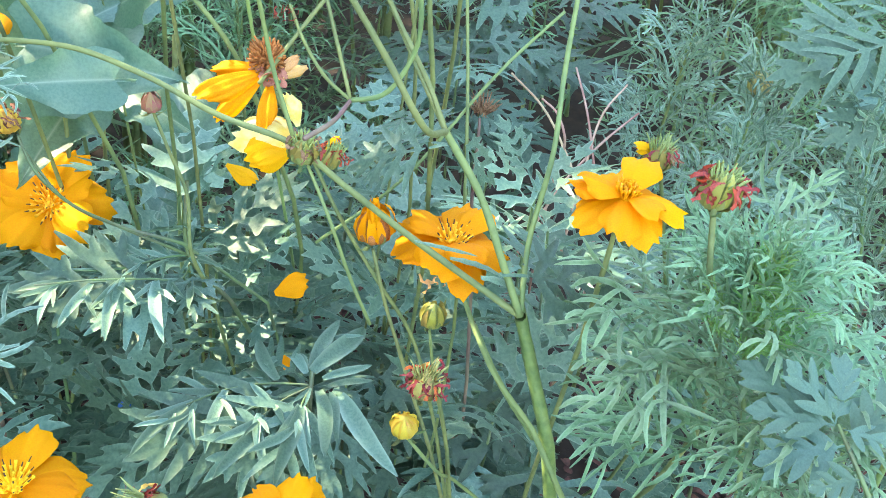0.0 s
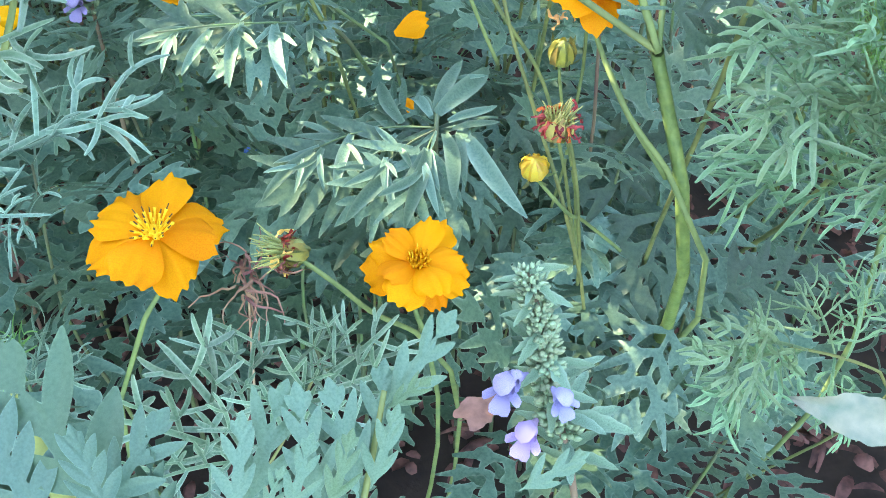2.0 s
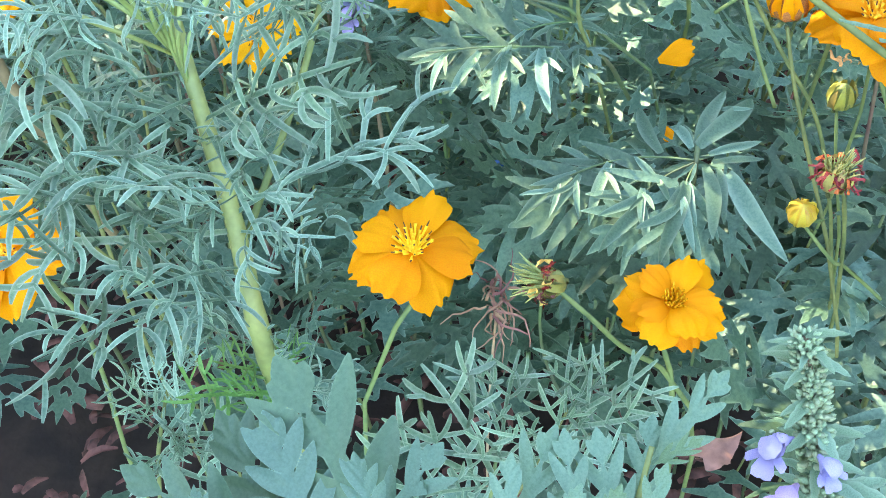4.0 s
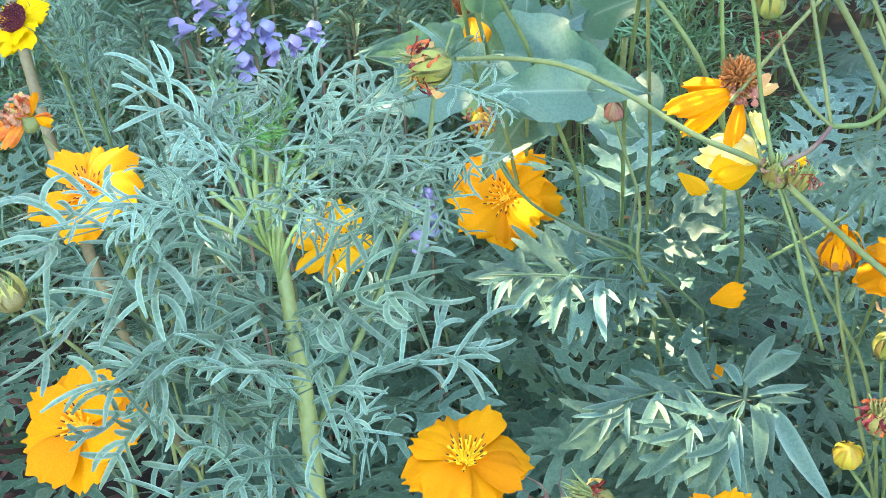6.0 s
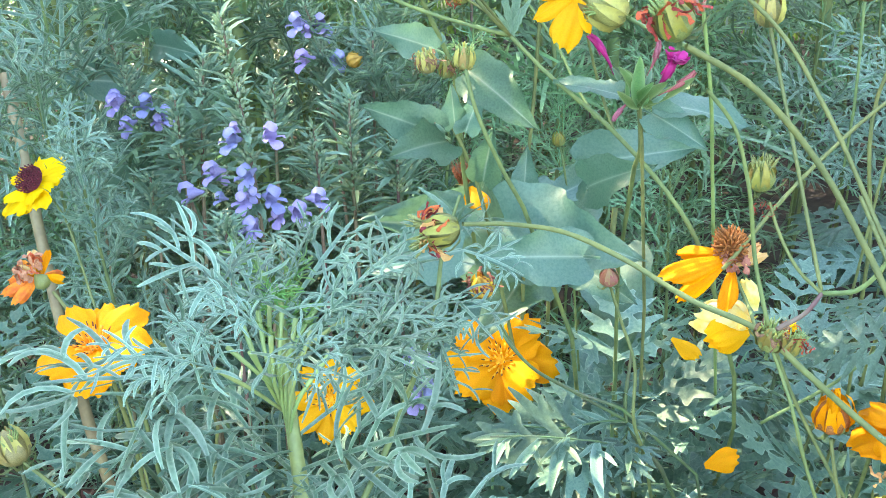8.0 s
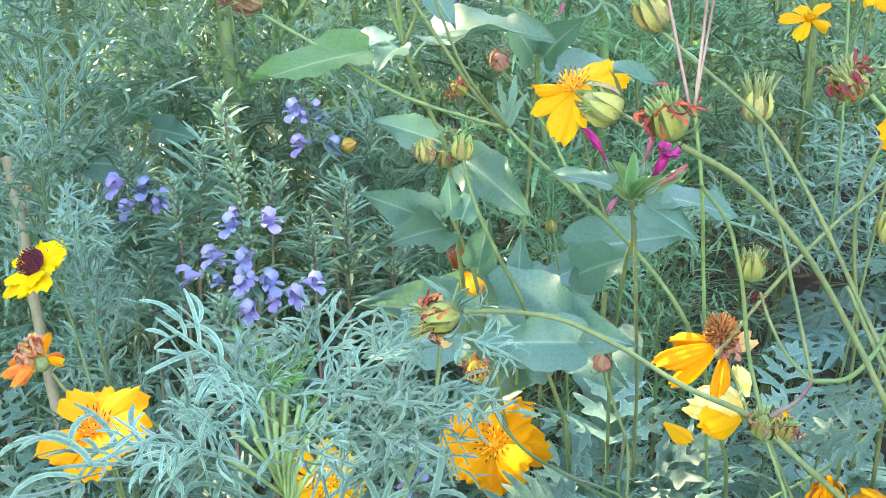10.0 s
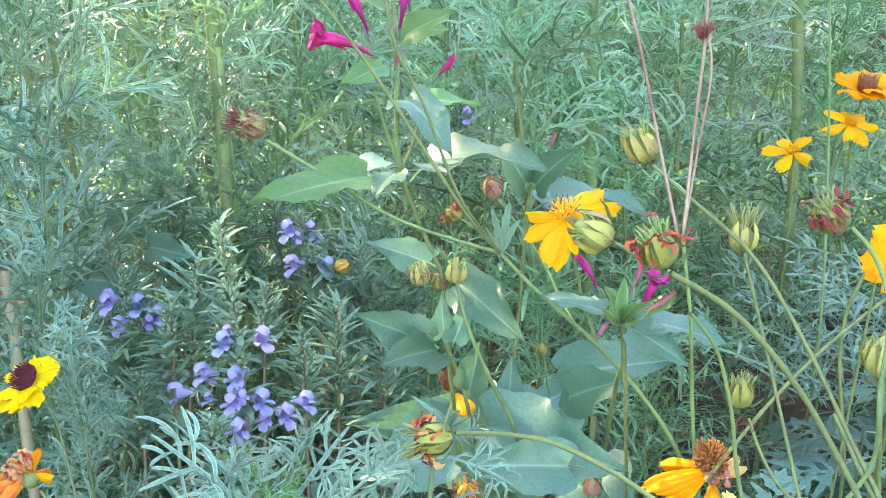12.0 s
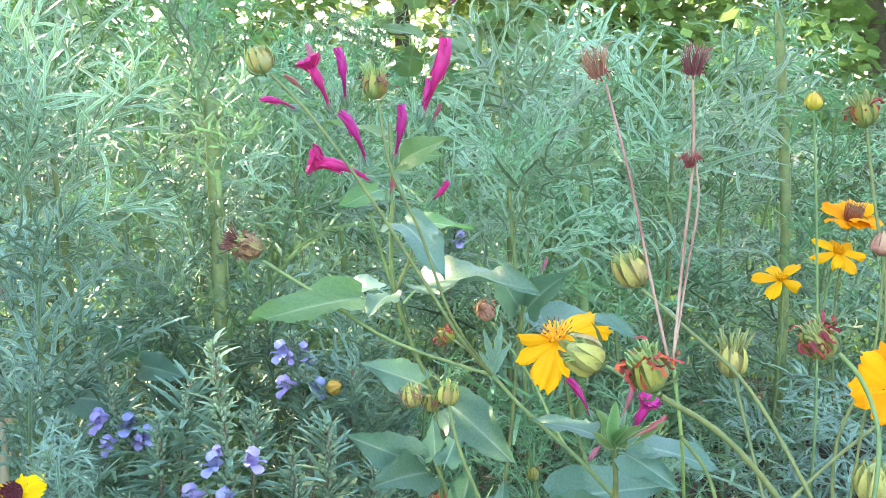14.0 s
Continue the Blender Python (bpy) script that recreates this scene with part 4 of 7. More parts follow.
# taller lobed plants between the blooms
for i, (x, y, top) in enumerate(((0.08, 0.62, 0.43), (0.19, 0.58, 0.43), (0.29, 0.62, 0.45), (0.24, 0.5, 0.39), (-0.1, 0.56, 0.38), (0.07, 0.54, 0.36), (0.2, 0.4, 0.31))):
    pattern_plant("lobed_cosmos", "cosmos plant with a crown of dark lobed leaves", x, y, top, BROAD, 400 + i, 0.115, 0.04, (0.02 * math.sin(i), 0.01), 0.003, "cosmos plants filling the bed", 0.0, M_STEM_DARK, (75, 105), 0.75, 0.4)
# short feathery plants at the foot of the stand
spots = []
for _ in range(900):
    x, y = rng.uniform(-0.6, 0.85), rng.uniform(0.86, 1.12)
    if not (0.2 < x < 0.3 and y < 1.0 or 0.3 < x < 0.66) and all((x - a) ** 2 + (y - b) ** 2 > 0.12 ** 2 for a, b in spots):
        spots.append((x, y))
for i, (x, y) in enumerate(spots):
    copy_thing(STAND[i % 4], Matrix()).matrix_basis = pose(x, y, 0, 0, 0, rng.uniform(0, 360)) @ Matrix.Scale(rng.uniform(0.58, 0.7) * (0.72 if 0.16 < x < 0.5 else 1), 4)


# ---- the branching cosmos ----
branching = thing("branching_cosmos", 0.26, 0.52, "tall branching cosmos with orange blooms, buds and spent heads", "plant")
main = [(0.170, 0.425, 0.635), (0.186, 0.415, 0.608), (0.197, 0.404, 0.578), (0.206, 0.398, 0.554)]
stem(branching, main, 0.0022, 0.0026)
stem(branching, [main[3], (0.215, 0.431, 0.543), (0.225, 0.423, 0.506), (0.236, 0.408, 0.461), (0.25, 0.5, 0.1), (0.26, 0.52, -0.01)], 0.0036, 0.0062, M_STEM_RIDGED, "stalk")
stem(branching, [(0.206, 0.462, 0.502), (0.215, 0.447, 0.482), (0.237, 0.430, 0.447)], 0.0022, 0.0028)
stem(branching, [(0.057, 0.393, 0.766), (0.081, 0.400, 0.751), (0.109, 0.404, 0.722), (0.136, 0.403, 0.681), (0.154, 0.399, 0.650), main[0]], 0.0016, 0.0022)
spent(branching, (0.050, 0.386, 0.779), (-0.45, -0.2, 0.85), 0.02, "green", 0, ("orange", "red"), "withered orange-red flower head", 1)
stem(branching, [(0.041, 0.483, 0.755), (0.051, 0.453, 0.756), (0.059, 0.403, 0.763)], 0.0013, 0.0014)
bud(branching, (0.032, 0.484, 0.759), (-0.75, -0.45, 0.45), 0.021, "straw")
stem(branching, [(0.063, 0.526, 0.784), (0.084, 0.512, 0.768), (0.108, 0.497, 0.749), (0.133, 0.476, 0.712), (0.155, 0.453, 0.669), (0.165, 0.436, 0.649), main[0]], 0.0012, 0.0018)
bud(branching, (0.058, 0.539, 0.792), (-0.5, -0.1, 0.8), 0.019, "straw")
part("seed_bristles", BRISTLE[1], branching, "", aim_z((0.063, 0.538, 0.787), (-0.5, -0.1, 0.8), 0, 0.017))
spent(branching, (0.107, 0.509, 0.754), (-0.02, 0.05, 1), 0.018, "straw", 2, (), "pale spent head with green bristles")
spent(branching, (0.130, 0.445, 0.780), (-0.5, -0.1, 0.6), 0.0185, "green", 0, ("red", "red"), "dark red withered flower head", 2)
spent(branching, (0.102, 0.457, 0.693), (-0.05, -0.1, 1), 0.017, "green", 0, (), "olive spent head", 1)
part("withered_petals", CRUMPLE["red"][1], branching, "", aim_z((0.103, 0.453, 0.683), (0.1, 0, -1), 0, 0.009))
fork = (0.131, 0.441, 0.643)
stem(branching, [(0.108, 0.506, 0.745), (0.115, 0.492, 0.717), (0.123, 0.464, 0.679), fork], 0.0012, 0.0014)
stem(branching, [(0.106, 0.453, 0.681), (0.111, 0.448, 0.668), (0.121, 0.443, 0.652), fork], 0.001, 0.0012)
stem(branching, [(0.139, 0.444, 0.775), (0.147, 0.443, 0.767), (0.155, 0.437, 0.749), (0.153, 0.424, 0.710), (0.154, 0.430, 0.667), (0.143, 0.433, 0.649), fork], 0.0014, 0.0016)
stem(branching, [fork, (0.122, 0.428, 0.640), (0.108, 0.416, 0.638)], 0.0014, 0.0016, M_STEM_RED)
stem(branching, [(0.067, 0.399, 0.748), (0.079, 0.405, 0.732), (0.087, 0.408, 0.709), (0.096, 0.415, 0.667), (0.103, 0.412, 0.642)], 0.0011, 0.0014)
stem(branching, [(0.202, 0.574, 0.705), (0.169, 0.554, 0.685), (0.137, 0.533, 0.660), (0.097, 0.497, 0.626)], 0.0013, 0.0015)
# the long arching stalk and its withered head
stem(branching, [(-0.029, 0.451, 0.667), (-0.007, 0.468, 0.660), (0.018, 0.478, 0.652), (0.044, 0.474, 0.642), (0.077, 0.457, 0.629), (0.107, 0.444, 0.621), (0.128, 0.436, 0.605), (0.154, 0.435, 0.582), main[3]], 0.0015, 0.0024)
spent(branching, (-0.040, 0.443, 0.667), (-1, -0.25, -0.1), 0.0205, "green", 1, ("red", "pale", "orange"), "withered head with dark red and cream petals", 0)
for k, (tx, ty) in enumerate(((800, 20), (770, 15), (830, 60), (815, 40))):
    leaf(branching, NARROW, (-0.033, 0.475, 0.658), Vector((-0.036, 0.483, 0.671)) + Vector((0.012 * (k - 1.5), -0.006 * k, 0.0)), seed=k)
spent(branching, (0.110, 0.434, 0.624), (0, -0.35, 0.9), 0.016, "green", 0, ("brown",), "olive spent head with dark bristles", 3)
stem(branching, [(0.113, 0.439, 0.613), (0.119, 0.430, 0.599), (0.132, 0.430, 0.560), (0.144, 0.434, 0.528)], 0.0011, 0.0014)
spent(branching, (0.127, 0.461, 0.606), (0.3, 0, 0.9), 0.014, "green", 0, ("orange", "red"), "small red withered head", 1)
# rusty bloom with hanging petals
rusty = part("spent_head", DOME, branching, "rust-brown dome with drooping orange petals", aim_z((0.102, 0.511, 0.631), (-0.12, -0.2, 1), 0, 0.0092) @ Matrix.Diagonal((1, 1, 1.3, 1)))
part("withered_petals", CRUMPLE["rosy"][0], rusty, "", aim_z((0.103, 0.503, 0.621), (0.1, -0.1, 1), 0, 0.0125))
part("petal", PETALS["droop"][2], rusty, "", aim((0.101, 0.506, 0.628), (-0.031, -0.010, -0.008), (-0.1, -0.9, 0.45), 0.034))
part("petal", PETALS["droop"][0], rusty, "", aim((0.100, 0.505, 0.626), (-0.023, -0.007, -0.019), (-0.1, -0.9, 0.45), 0.031))
part("petal", PETALS["droop"][1], rusty, "", aim((0.100, 0.507, 0.630), (-0.024, 0.006, -0.004), (-0.1, -0.9, 0.45), 0.025))
part("petal", PETALS["droop"][2], rusty, "", aim((0.103, 0.505, 0.624), (-0.004, -0.019, -0.015), (-0.1, -0.9, 0.45), 0.025))
part("petal", PETALS["pale"][0], rusty, "", aim((0.104, 0.506, 0.626), (0.015, 0.008, 0.007), (-0.1, -0.9, 0.45), 0.018))
part("petal", PETALS["pale"][1], rusty, "", aim((0.104, 0.505, 0.624), (0.019, 0.011, 0.003), (-0.1, -0.9, 0.45), 0.022))
stem(branching, [(0.104, 0.505, 0.620), (0.110, 0.496, 0.609), (0.109, 0.462, 0.612)], 0.0013, 0.0014)
fading = bloom(branching, (0.111, 0.499, 0.595), (-0.2, -0.6, 0.7), 0.022, "cream", 8, 1, DISC_Y, 30, 6, 0, (0, 1, 2, 3, 4, 5, 6, 7), "faded cream and yellow bloom")
part("petal", PETALS["cream"][0], fading, "", aim((0.115, 0.496, 0.596), (-0.029, -0.008, 0.009), (0, -0.85, 0.5), 0.031))
part("petal", PETALS["yellow"][2], fading, "", aim((0.112, 0.495, 0.595), (-0.023, -0.014, 0.000), (0, -0.85, 0.5), 0.027))
part("petal", PETALS["yellow"][0], fading, "", aim((0.113, 0.494, 0.592), (-0.020, -0.017, 0.001), (0, -0.85, 0.5), 0.026))
part("petal", PETALS["cream"][1], fading, "", aim((0.116, 0.499, 0.602), (-0.004, 0.010, 0.013), (0, -0.85, 0.5), 0.017))
part("petal", PETALS["yellow"][1], fading, "", aim((0.127, 0.494, 0.589), (0.010, 0.004, 0.006), (0, -0.85, 0.5), 0.012))
part("petal", PETALS["cream"][1], fading, "", aim((0.115, 0.497, 0.598), (-0.014, 0.002, 0.008), (0, -0.85, 0.5), 0.016))
# closed orange bloom and the wide one beside it
closed = bud(branching, (0.145, 0.444, 0.578), (-0.15, -0.2, 1), 0.02, "closed", "closed orange flower")
for k in range(5):
    a = k * 1.26
    part("petal", PETALS["droop"][k % 3], closed, "", aim((0.145, 0.440, 0.573), (0.2 * math.cos(a) - 0.1, 0.2 * math.sin(a), 1), (math.cos(a), math.sin(a), 0), 0.021 * (1 - 0.1 * (k % 3))))
stem(branching, [(0.144, 0.437, 0.569), (0.149, 0.435, 0.547), (0.162, 0.431, 0.503), (0.178, 0.422, 0.451), (0.25, 0.52, 0.05)], 0.0012, 0.0016)
bloom(branching, (0.185, 0.448, 0.564), (0.1, -0.12, 1), 0.0275, "orange", 8, 2, DISC, 10, 2, -14, (), "broad orange bloom with turned-down petals")
stem(branching, [(0.187, 0.452, 0.552), (0.196, 0.457, 0.526), (0.208, 0.422, 0.498), (0.224, 0.404, 0.478), (0.25, 0.52, 0.1)], 0.0015, 0.0025)
stem(branching, [(0.155, 0.489, 0.670), (0.164, 0.461, 0.649), main[0]], 0.0014, 0.0016)
stem(branching, [(0.239, 0.471, 0.680), (0.231, 0.453, 0.649), (0.225, 0.436, 0.620), (0.214, 0.422, 0.575), (0.206, 0.398, 0.554)], 0.0016, 0.002)
stem(branching, [(0.261, 0.541, 0.645), (0.231, 0.533, 0.620), (0.165, 0.502, 0.563), (0.127, 0.504, 0.531)], 0.0012, 0.0013)
stem(branching, [(0.206, 0.539, 0.655), (0.204, 0.514, 0.616), (0.202, 0.490, 0.560), (0.2, 0.6, 0.1)], 0.0012, 0.0014)
bud(branching, (0.183, 0.462, 0.510), (0, -0.2, 1), 0.016, "green")
part("withered_petals", CRUMPLE["pale"][0], branching, "", aim_z((0.184, 0.468, 0.519), (0, 0, 1), 0, 0.01))
stem(branching, [(0.181, 0.458, 0.503), (0.184, 0.457, 0.483), (0.198, 0.458, 0.416), (0.2, 0.55, 0.02)], 0.0011, 0.0014)
stem(branching, [(0.116, 0.461, 0.609), (0.131, 0.459, 0.575), (0.151, 0.453, 0.539), (0.168, 0.454, 0.509), (0.188, 0.451, 0.440), (0.22, 0.56, 0.02)], 0.0012, 0.0016)
for k, (x, y, z) in enumerate(((0.159, 0.419, 0.584), (0.174, 0.412, 0.579), (0.187, 0.404, 0.573))):
    leaf(branching, NARROW, (x, y, z), Vector((x, y, z)) + Vector((0.03, 0.0, -0.012)), seed=k)
for k, (bx, tx) in enumerate((((0.180, 0.448, 0.618), (0.135, 0.470, 0.594)), ((0.180, 0.447, 0.616), (0.149, 0.506, 0.599)), ((0.180, 0.450, 0.621), (0.210, 0.451, 0.598)), ((0.194, 0.402, 0.574), (0.259, 0.397, 0.576)), ((0.194, 0.402, 0.574), (0.262, 0.452, 0.566)), ((0.190, 0.494, 0.599), (0.169, 0.553, 0.586)), ((0.125, 0.499, 0.578), (0.164, 0.510, 0.593)), ((0.122, 0.503, 0.582), (0.152, 0.527, 0.595)))):
    leaf(branching, BROAD_NEAR, bx, tx, (0, -0.5, 0.8), k)

# ---- other cosmos blooms ----
def cosmos(label, place, face, radius, foot, bend, petals="orange", count=8, rows=2, spin=0, seed=0, lift=12, disc=None, gaps=(), name="orange_cosmos", r=0.0016, inner=3):
    p = thing(name, foot[0], foot[1], label, "flower", "orange cosmos blooms")
    bloom(p, place, face, radius, petals, count, rows, disc, spin, seed, lift, gaps, inner=inner)
    a = Vector(place) - Vector(face).normalized() * radius * 0.22
    stem(p, [a, a - Vector(face).normalized() * 0.02 - Vector((0, 0, 0.01)), bend, (foot[0], foot[1], -0.01)], r, r * 1.4)
    return p


cosmos("open orange cosmos bloom crossed by a thin stem", (-0.019, 0.629, 0.488), (-0.2, -0.7, 0.62), 0.034, (-0.05, 0.72), (-0.03, 0.69, 0.25), seed=1, lift=0)
cosmos("large open orange cosmos bloom with toothed petals", (-0.028, 0.435, 0.443), (0.0, -0.12, 1), 0.0325, (-0.05, 0.5), (-0.043, 0.430, 0.384), seed=2, lift=-12, spin=20, rows=1)
cosmos("open yellow-orange cosmos bloom low in the bed", (0.099, 0.385, 0.452), (0.08, -0.25, 0.95), 0.0242, (0.1, 0.46), (0.104, 0.395, 0.383), seed=3, disc=DISC_Y, spin=14, lift=-22, inner=5)
cosmos("open orange cosmos bloom among feathery leaves", (0.239, 0.384, 0.624), (0.05, -0.12, 0.95), 0.0238, (0.27, 0.5), (0.25, 0.47, 0.3), seed=4, disc=DISC_Y, spin=20, lift=-18)
cosmos("yellow-orange cosmos bloom behind feathery leaves", (-0.208, 0.383, 0.503), (-0.1, -0.55, 0.8), 0.03, (-0.24, 0.45), (-0.225, 0.42, 0.25), seed=5, spin=15, lift=0, rows=1)
cosmos("orange cosmos bloom half hidden by feathery leaves", (-0.134, 0.617, 0.458), (0, -0.8, 0.55), 0.029, (-0.14, 0.7), (-0.13, 0.66, 0.2), "yellow", seed=6, rows=1)
cosmos("loose orange cosmos bloom with few petals", (-0.225, 0.474, 0.581), (-0.1, -0.42, 0.88), 0.029, (-0.23, 0.52), (-0.22, 0.49, 0.3), seed=7, rows=1, lift=-10, gaps=(2,))
cosmos("small yellow cosmos bloom far back", (0.300, 1.226, 0.676), (-0.2, -0.45, 0.85), 0.031, (0.31, 1.3), (0.31, 1.28, 0.35), "yellow", 6, 1, 20, 8, -4, DISC_Y, (4,))
cosmos("orange cosmos bloom far back", (0.375, 1.241, 0.742), (0.1, -0.35, 0.9), 0.034, (0.4, 1.3), (0.4, 1.28, 0.35), "orange", 6, 2, 10, 9, 10, DISC_RUST)
cosmos("yellow cosmos bloom far back", (0.356, 1.214, 0.711), (0.1, -0.5, 0.75), 0.03, (0.38, 1.32), (0.38, 1.3, 0.35), "yellow", 7, 1, 10, 10, -10, DISC_Y)
coreopsis = cosmos("yellow coreopsis with a maroon centre", (-0.317, 0.614, 0.616), (-0.25, -0.75, 0.65), 0.021, (-0.3, 0.7), (-0.279, 0.592, 0.547), "lemon", 8, 1, 0, 12, 14, DISC_MAROON, (0, 1, 2, 3, 4, 5, 6, 7), name="coreopsis", r=0.0009)
part("petal", PETALS["lemon"][0], coreopsis, "", aim((-0.313, 0.616, 0.619), (-0.004, 0.015, 0.004), (-0.1, -0.75, 0.65), 0.0168))
part("petal", PETALS["lemon"][1], coreopsis, "", aim((-0.312, 0.616, 0.618), (0.009, 0.013, 0.007), (-0.1, -0.75, 0.65), 0.0182))
part("petal", PETALS["lemon"][2], coreopsis, "", aim((-0.312, 0.615, 0.615), (0.015, 0.003, 0.005), (-0.1, -0.75, 0.65), 0.0169))
part("petal", PETALS["lemon"][0], coreopsis, "", aim((-0.313, 0.613, 0.613), (0.012, -0.008, -0.001), (-0.1, -0.75, 0.65), 0.0152))
part("petal", PETALS["lemon"][1], coreopsis, "", aim((-0.316, 0.613, 0.612), (0.007, -0.016, -0.002), (-0.1, -0.75, 0.65), 0.0185))
part("petal", PETALS["lemon"][2], coreopsis, "", aim((-0.315, 0.612, 0.610), (0.010, -0.021, -0.003), (-0.1, -0.75, 0.65), 0.0246))
part("petal", PETALS["lemon"][0], coreopsis, "", aim((-0.319, 0.612, 0.611), (-0.002, -0.022, -0.008), (-0.1, -0.75, 0.65), 0.0247))
part("petal", PETALS["lemon"][1], coreopsis, "", aim((-0.320, 0.612, 0.612), (-0.005, -0.014, -0.004), (-0.1, -0.75, 0.65), 0.0162))
part("petal", PETALS["lemon"][2], coreopsis, "", aim((-0.321, 0.614, 0.616), (-0.008, -0.001, 0.000), (-0.1, -0.75, 0.65), 0.0085))
part("petal", PETALS["lemon"][0], coreopsis, "", aim((-0.319, 0.615, 0.618), (-0.008, 0.009, 0.001), (-0.1, -0.75, 0.65), 0.0127))

wilted = thing("wilted_cosmos", -0.26, 0.6, "wilted orange cosmos bloom with curled petals", "flower")
faded = part("flower", BUDS["green"][0], wilted, "", aim_z((-0.278, 0.537, 0.581), (-0.35, -0.3, 0.8), 0, 0.011))
part("petal", PETALS["old"][0], faded, "", aim((-0.284, 0.539, 0.586), (-0.014, -0.015, -0.004), (0.1, -0.9, 0.35), 0.0192))
part("petal", PETALS["old"][1], faded, "", aim((-0.284, 0.539, 0.587), (-0.018, -0.007, -0.003), (0.1, -0.9, 0.35), 0.0180))
part("petal", PETALS["old"][0], faded, "", aim((-0.283, 0.539, 0.586), (-0.006, -0.018, -0.004), (0.1, -0.9, 0.35), 0.0178))
part("petal", PETALS["droop"][1], faded, "", aim((-0.281, 0.540, 0.587), (0.003, 0.005, 0.015), (0.1, -0.9, 0.35), 0.0148))
part("petal", PETALS["old"][0], faded, "", aim((-0.282, 0.540, 0.587), (-0.005, 0.009, 0.012), (0.1, -0.9, 0.35), 0.0145))
part("petal", PETALS["droop"][1], faded, "", aim((-0.280, 0.540, 0.587), (0.015, -0.009, 0.001), (0.1, -0.9, 0.35), 0.0161))
part("petal", PETALS["old"][0], faded, "", aim((-0.279, 0.540, 0.588), (0.009, 0.002, 0.000), (0.1, -0.9, 0.35), 0.0085))
part("petal", PETALS["old"][1], faded, "", aim((-0.284, 0.540, 0.588), (-0.013, 0.001, 0.006), (0.1, -0.9, 0.35), 0.0132))
part("petal", PETALS["pale"][0], faded, "", aim((-0.283, 0.540, 0.589), (-0.008, 0.005, 0.012), (0.1, -0.9, 0.35), 0.0140))
part("petal", PETALS["pale"][1], faded, "", aim((-0.284, 0.540, 0.588), (-0.010, -0.003, 0.006), (0.1, -0.9, 0.35), 0.0111))
part("petal", PETALS["pale"][0], faded, "", aim((-0.283, 0.540, 0.589), (-0.006, 0.008, 0.012), (0.1, -0.9, 0.35), 0.0144))
for k, c in enumerate(("orange", "rosy", "orange")):
    part("withered_petals", CRUMPLE[c][0], faded, "", aim_z((-0.283, 0.539, 0.586), (-0.5, -0.3, 0.8), 120 * k, 0.016))
part("disc", DISC_Y[0], faded, "", aim_z((-0.283, 0.540, 0.588), (-0.35, -0.3, 0.8), 0, 0.02))
stem(wilted, [(-0.274, 0.535, 0.579), (-0.263, 0.530, 0.569), (-0.232, 0.546, 0.551), (-0.26, 0.6, 0.2), (-0.26, 0.6, -0.01)], 0.0013, 0.0018)


def headed(name, label, heads, ctrl, r=0.0012, foot=None, material=None):
    """A single stem with a bud or spent head on top."""
    foot = foot or (ctrl[-1][0] + 0.02, ctrl[-1][1] + (0.3 if ctrl[0][2] > 0.6 else 0.06))
    p = thing(name, foot[0], foot[1], label, "plant", "budding cosmos stems")
    stem(p, [*ctrl, (foot[0], foot[1], -0.01)], r, r * 1.5, material)
    heads(p)
    return p


headed("budding_cosmos", "slender green stem with a pink-tipped bud", lambda p: bud(p, (0.046, 0.572, 0.582), (0, -0.1, 1), 0.012, "pink"), [(0.047, 0.569, 0.577), (0.054, 0.559, 0.559), (0.062, 0.551, 0.538), (0.063, 0.542, 0.506), (0.073, 0.554, 0.469)])
headed("spent_cosmos", "withered red and green head on a stout stem", lambda p: spent(p, (0.278, 0.378, 0.630), (0.15, -0.2, 0.95), 0.022, "green", 0, ("red", "red", "orange")), [(0.275, 0.374, 0.623), (0.277, 0.368, 0.595), (0.311, 0.395, 0.521)], 0.0018)
headed("spent_cosmos", "half-withered yellow and brown head", lambda p: [spent(p, (0.279, 0.440, 0.612), (0.1, -0.1, 0.95), 0.017, "green", 1, ("brown", "red")), part("petal", PETALS["yellow"][0], p, "", aim((0.278, 0.442, 0.615), (-1, -0.3, 0.2), (0, -0.8, 0.5), 0.013))], [(0.280, 0.436, 0.607), (0.293, 0.442, 0.565), (0.313, 0.450, 0.493)])
headed("dry_starflower", "dark brown dry starry flower on a thin stem", lambda p: [part("seed_needles", BRISTLE_DRY[1], p, "", aim_z((0.220, 0.536, 0.582), (0, -0.1, 1), 0, 0.012)), part("withered_petals", CRUMPLE["brown"][1], p, "", aim_z((0.220, 0.537, 0.584), (0, -0.1, 1), 0, 0.012))], [(0.220, 0.538, 0.585), (0.218, 0.530, 0.572), (0.217, 0.527, 0.549), (0.222, 0.525, 0.492)], 0.0011, None, M_STEM_RED)
headed("spent_cosmos", "crumpled crimson head drooping over the leaves", lambda p: spent(p, (0.162, 0.391, 0.525), (0.15, -0.12, 0.95), 0.018, "straw", 1, ("red", "orange", "red")), [(0.165, 0.399, 0.519), (0.173, 0.411, 0.503), (0.189, 0.429, 0.444)])
headed("budding_cosmos", "round yellow bud on a dark stem", lambda p: bud(p, (0.162, 0.420, 0.474), (-0.1, -0.3, 0.95), 0.0145, "ripe"), [(0.163, 0.416, 0.469), (0.175, 0.414, 0.452), (0.201, 0.447, 0.404), (0.244, 0.466, 0.341)])
headed("spent_cosmos", "withered head with red shreds and green bristles", lambda p: spent(p, (0.039, 0.373, 0.482), (-0.75, -0.2, 0.35), 0.018, "green", 2, ("red", "brown", "pale", "red")), [(0.044, 0.370, 0.480), (0.057, 0.368, 0.465), (0.074, 0.376, 0.432), (0.098, 0.391, 0.393)], 0.0015)
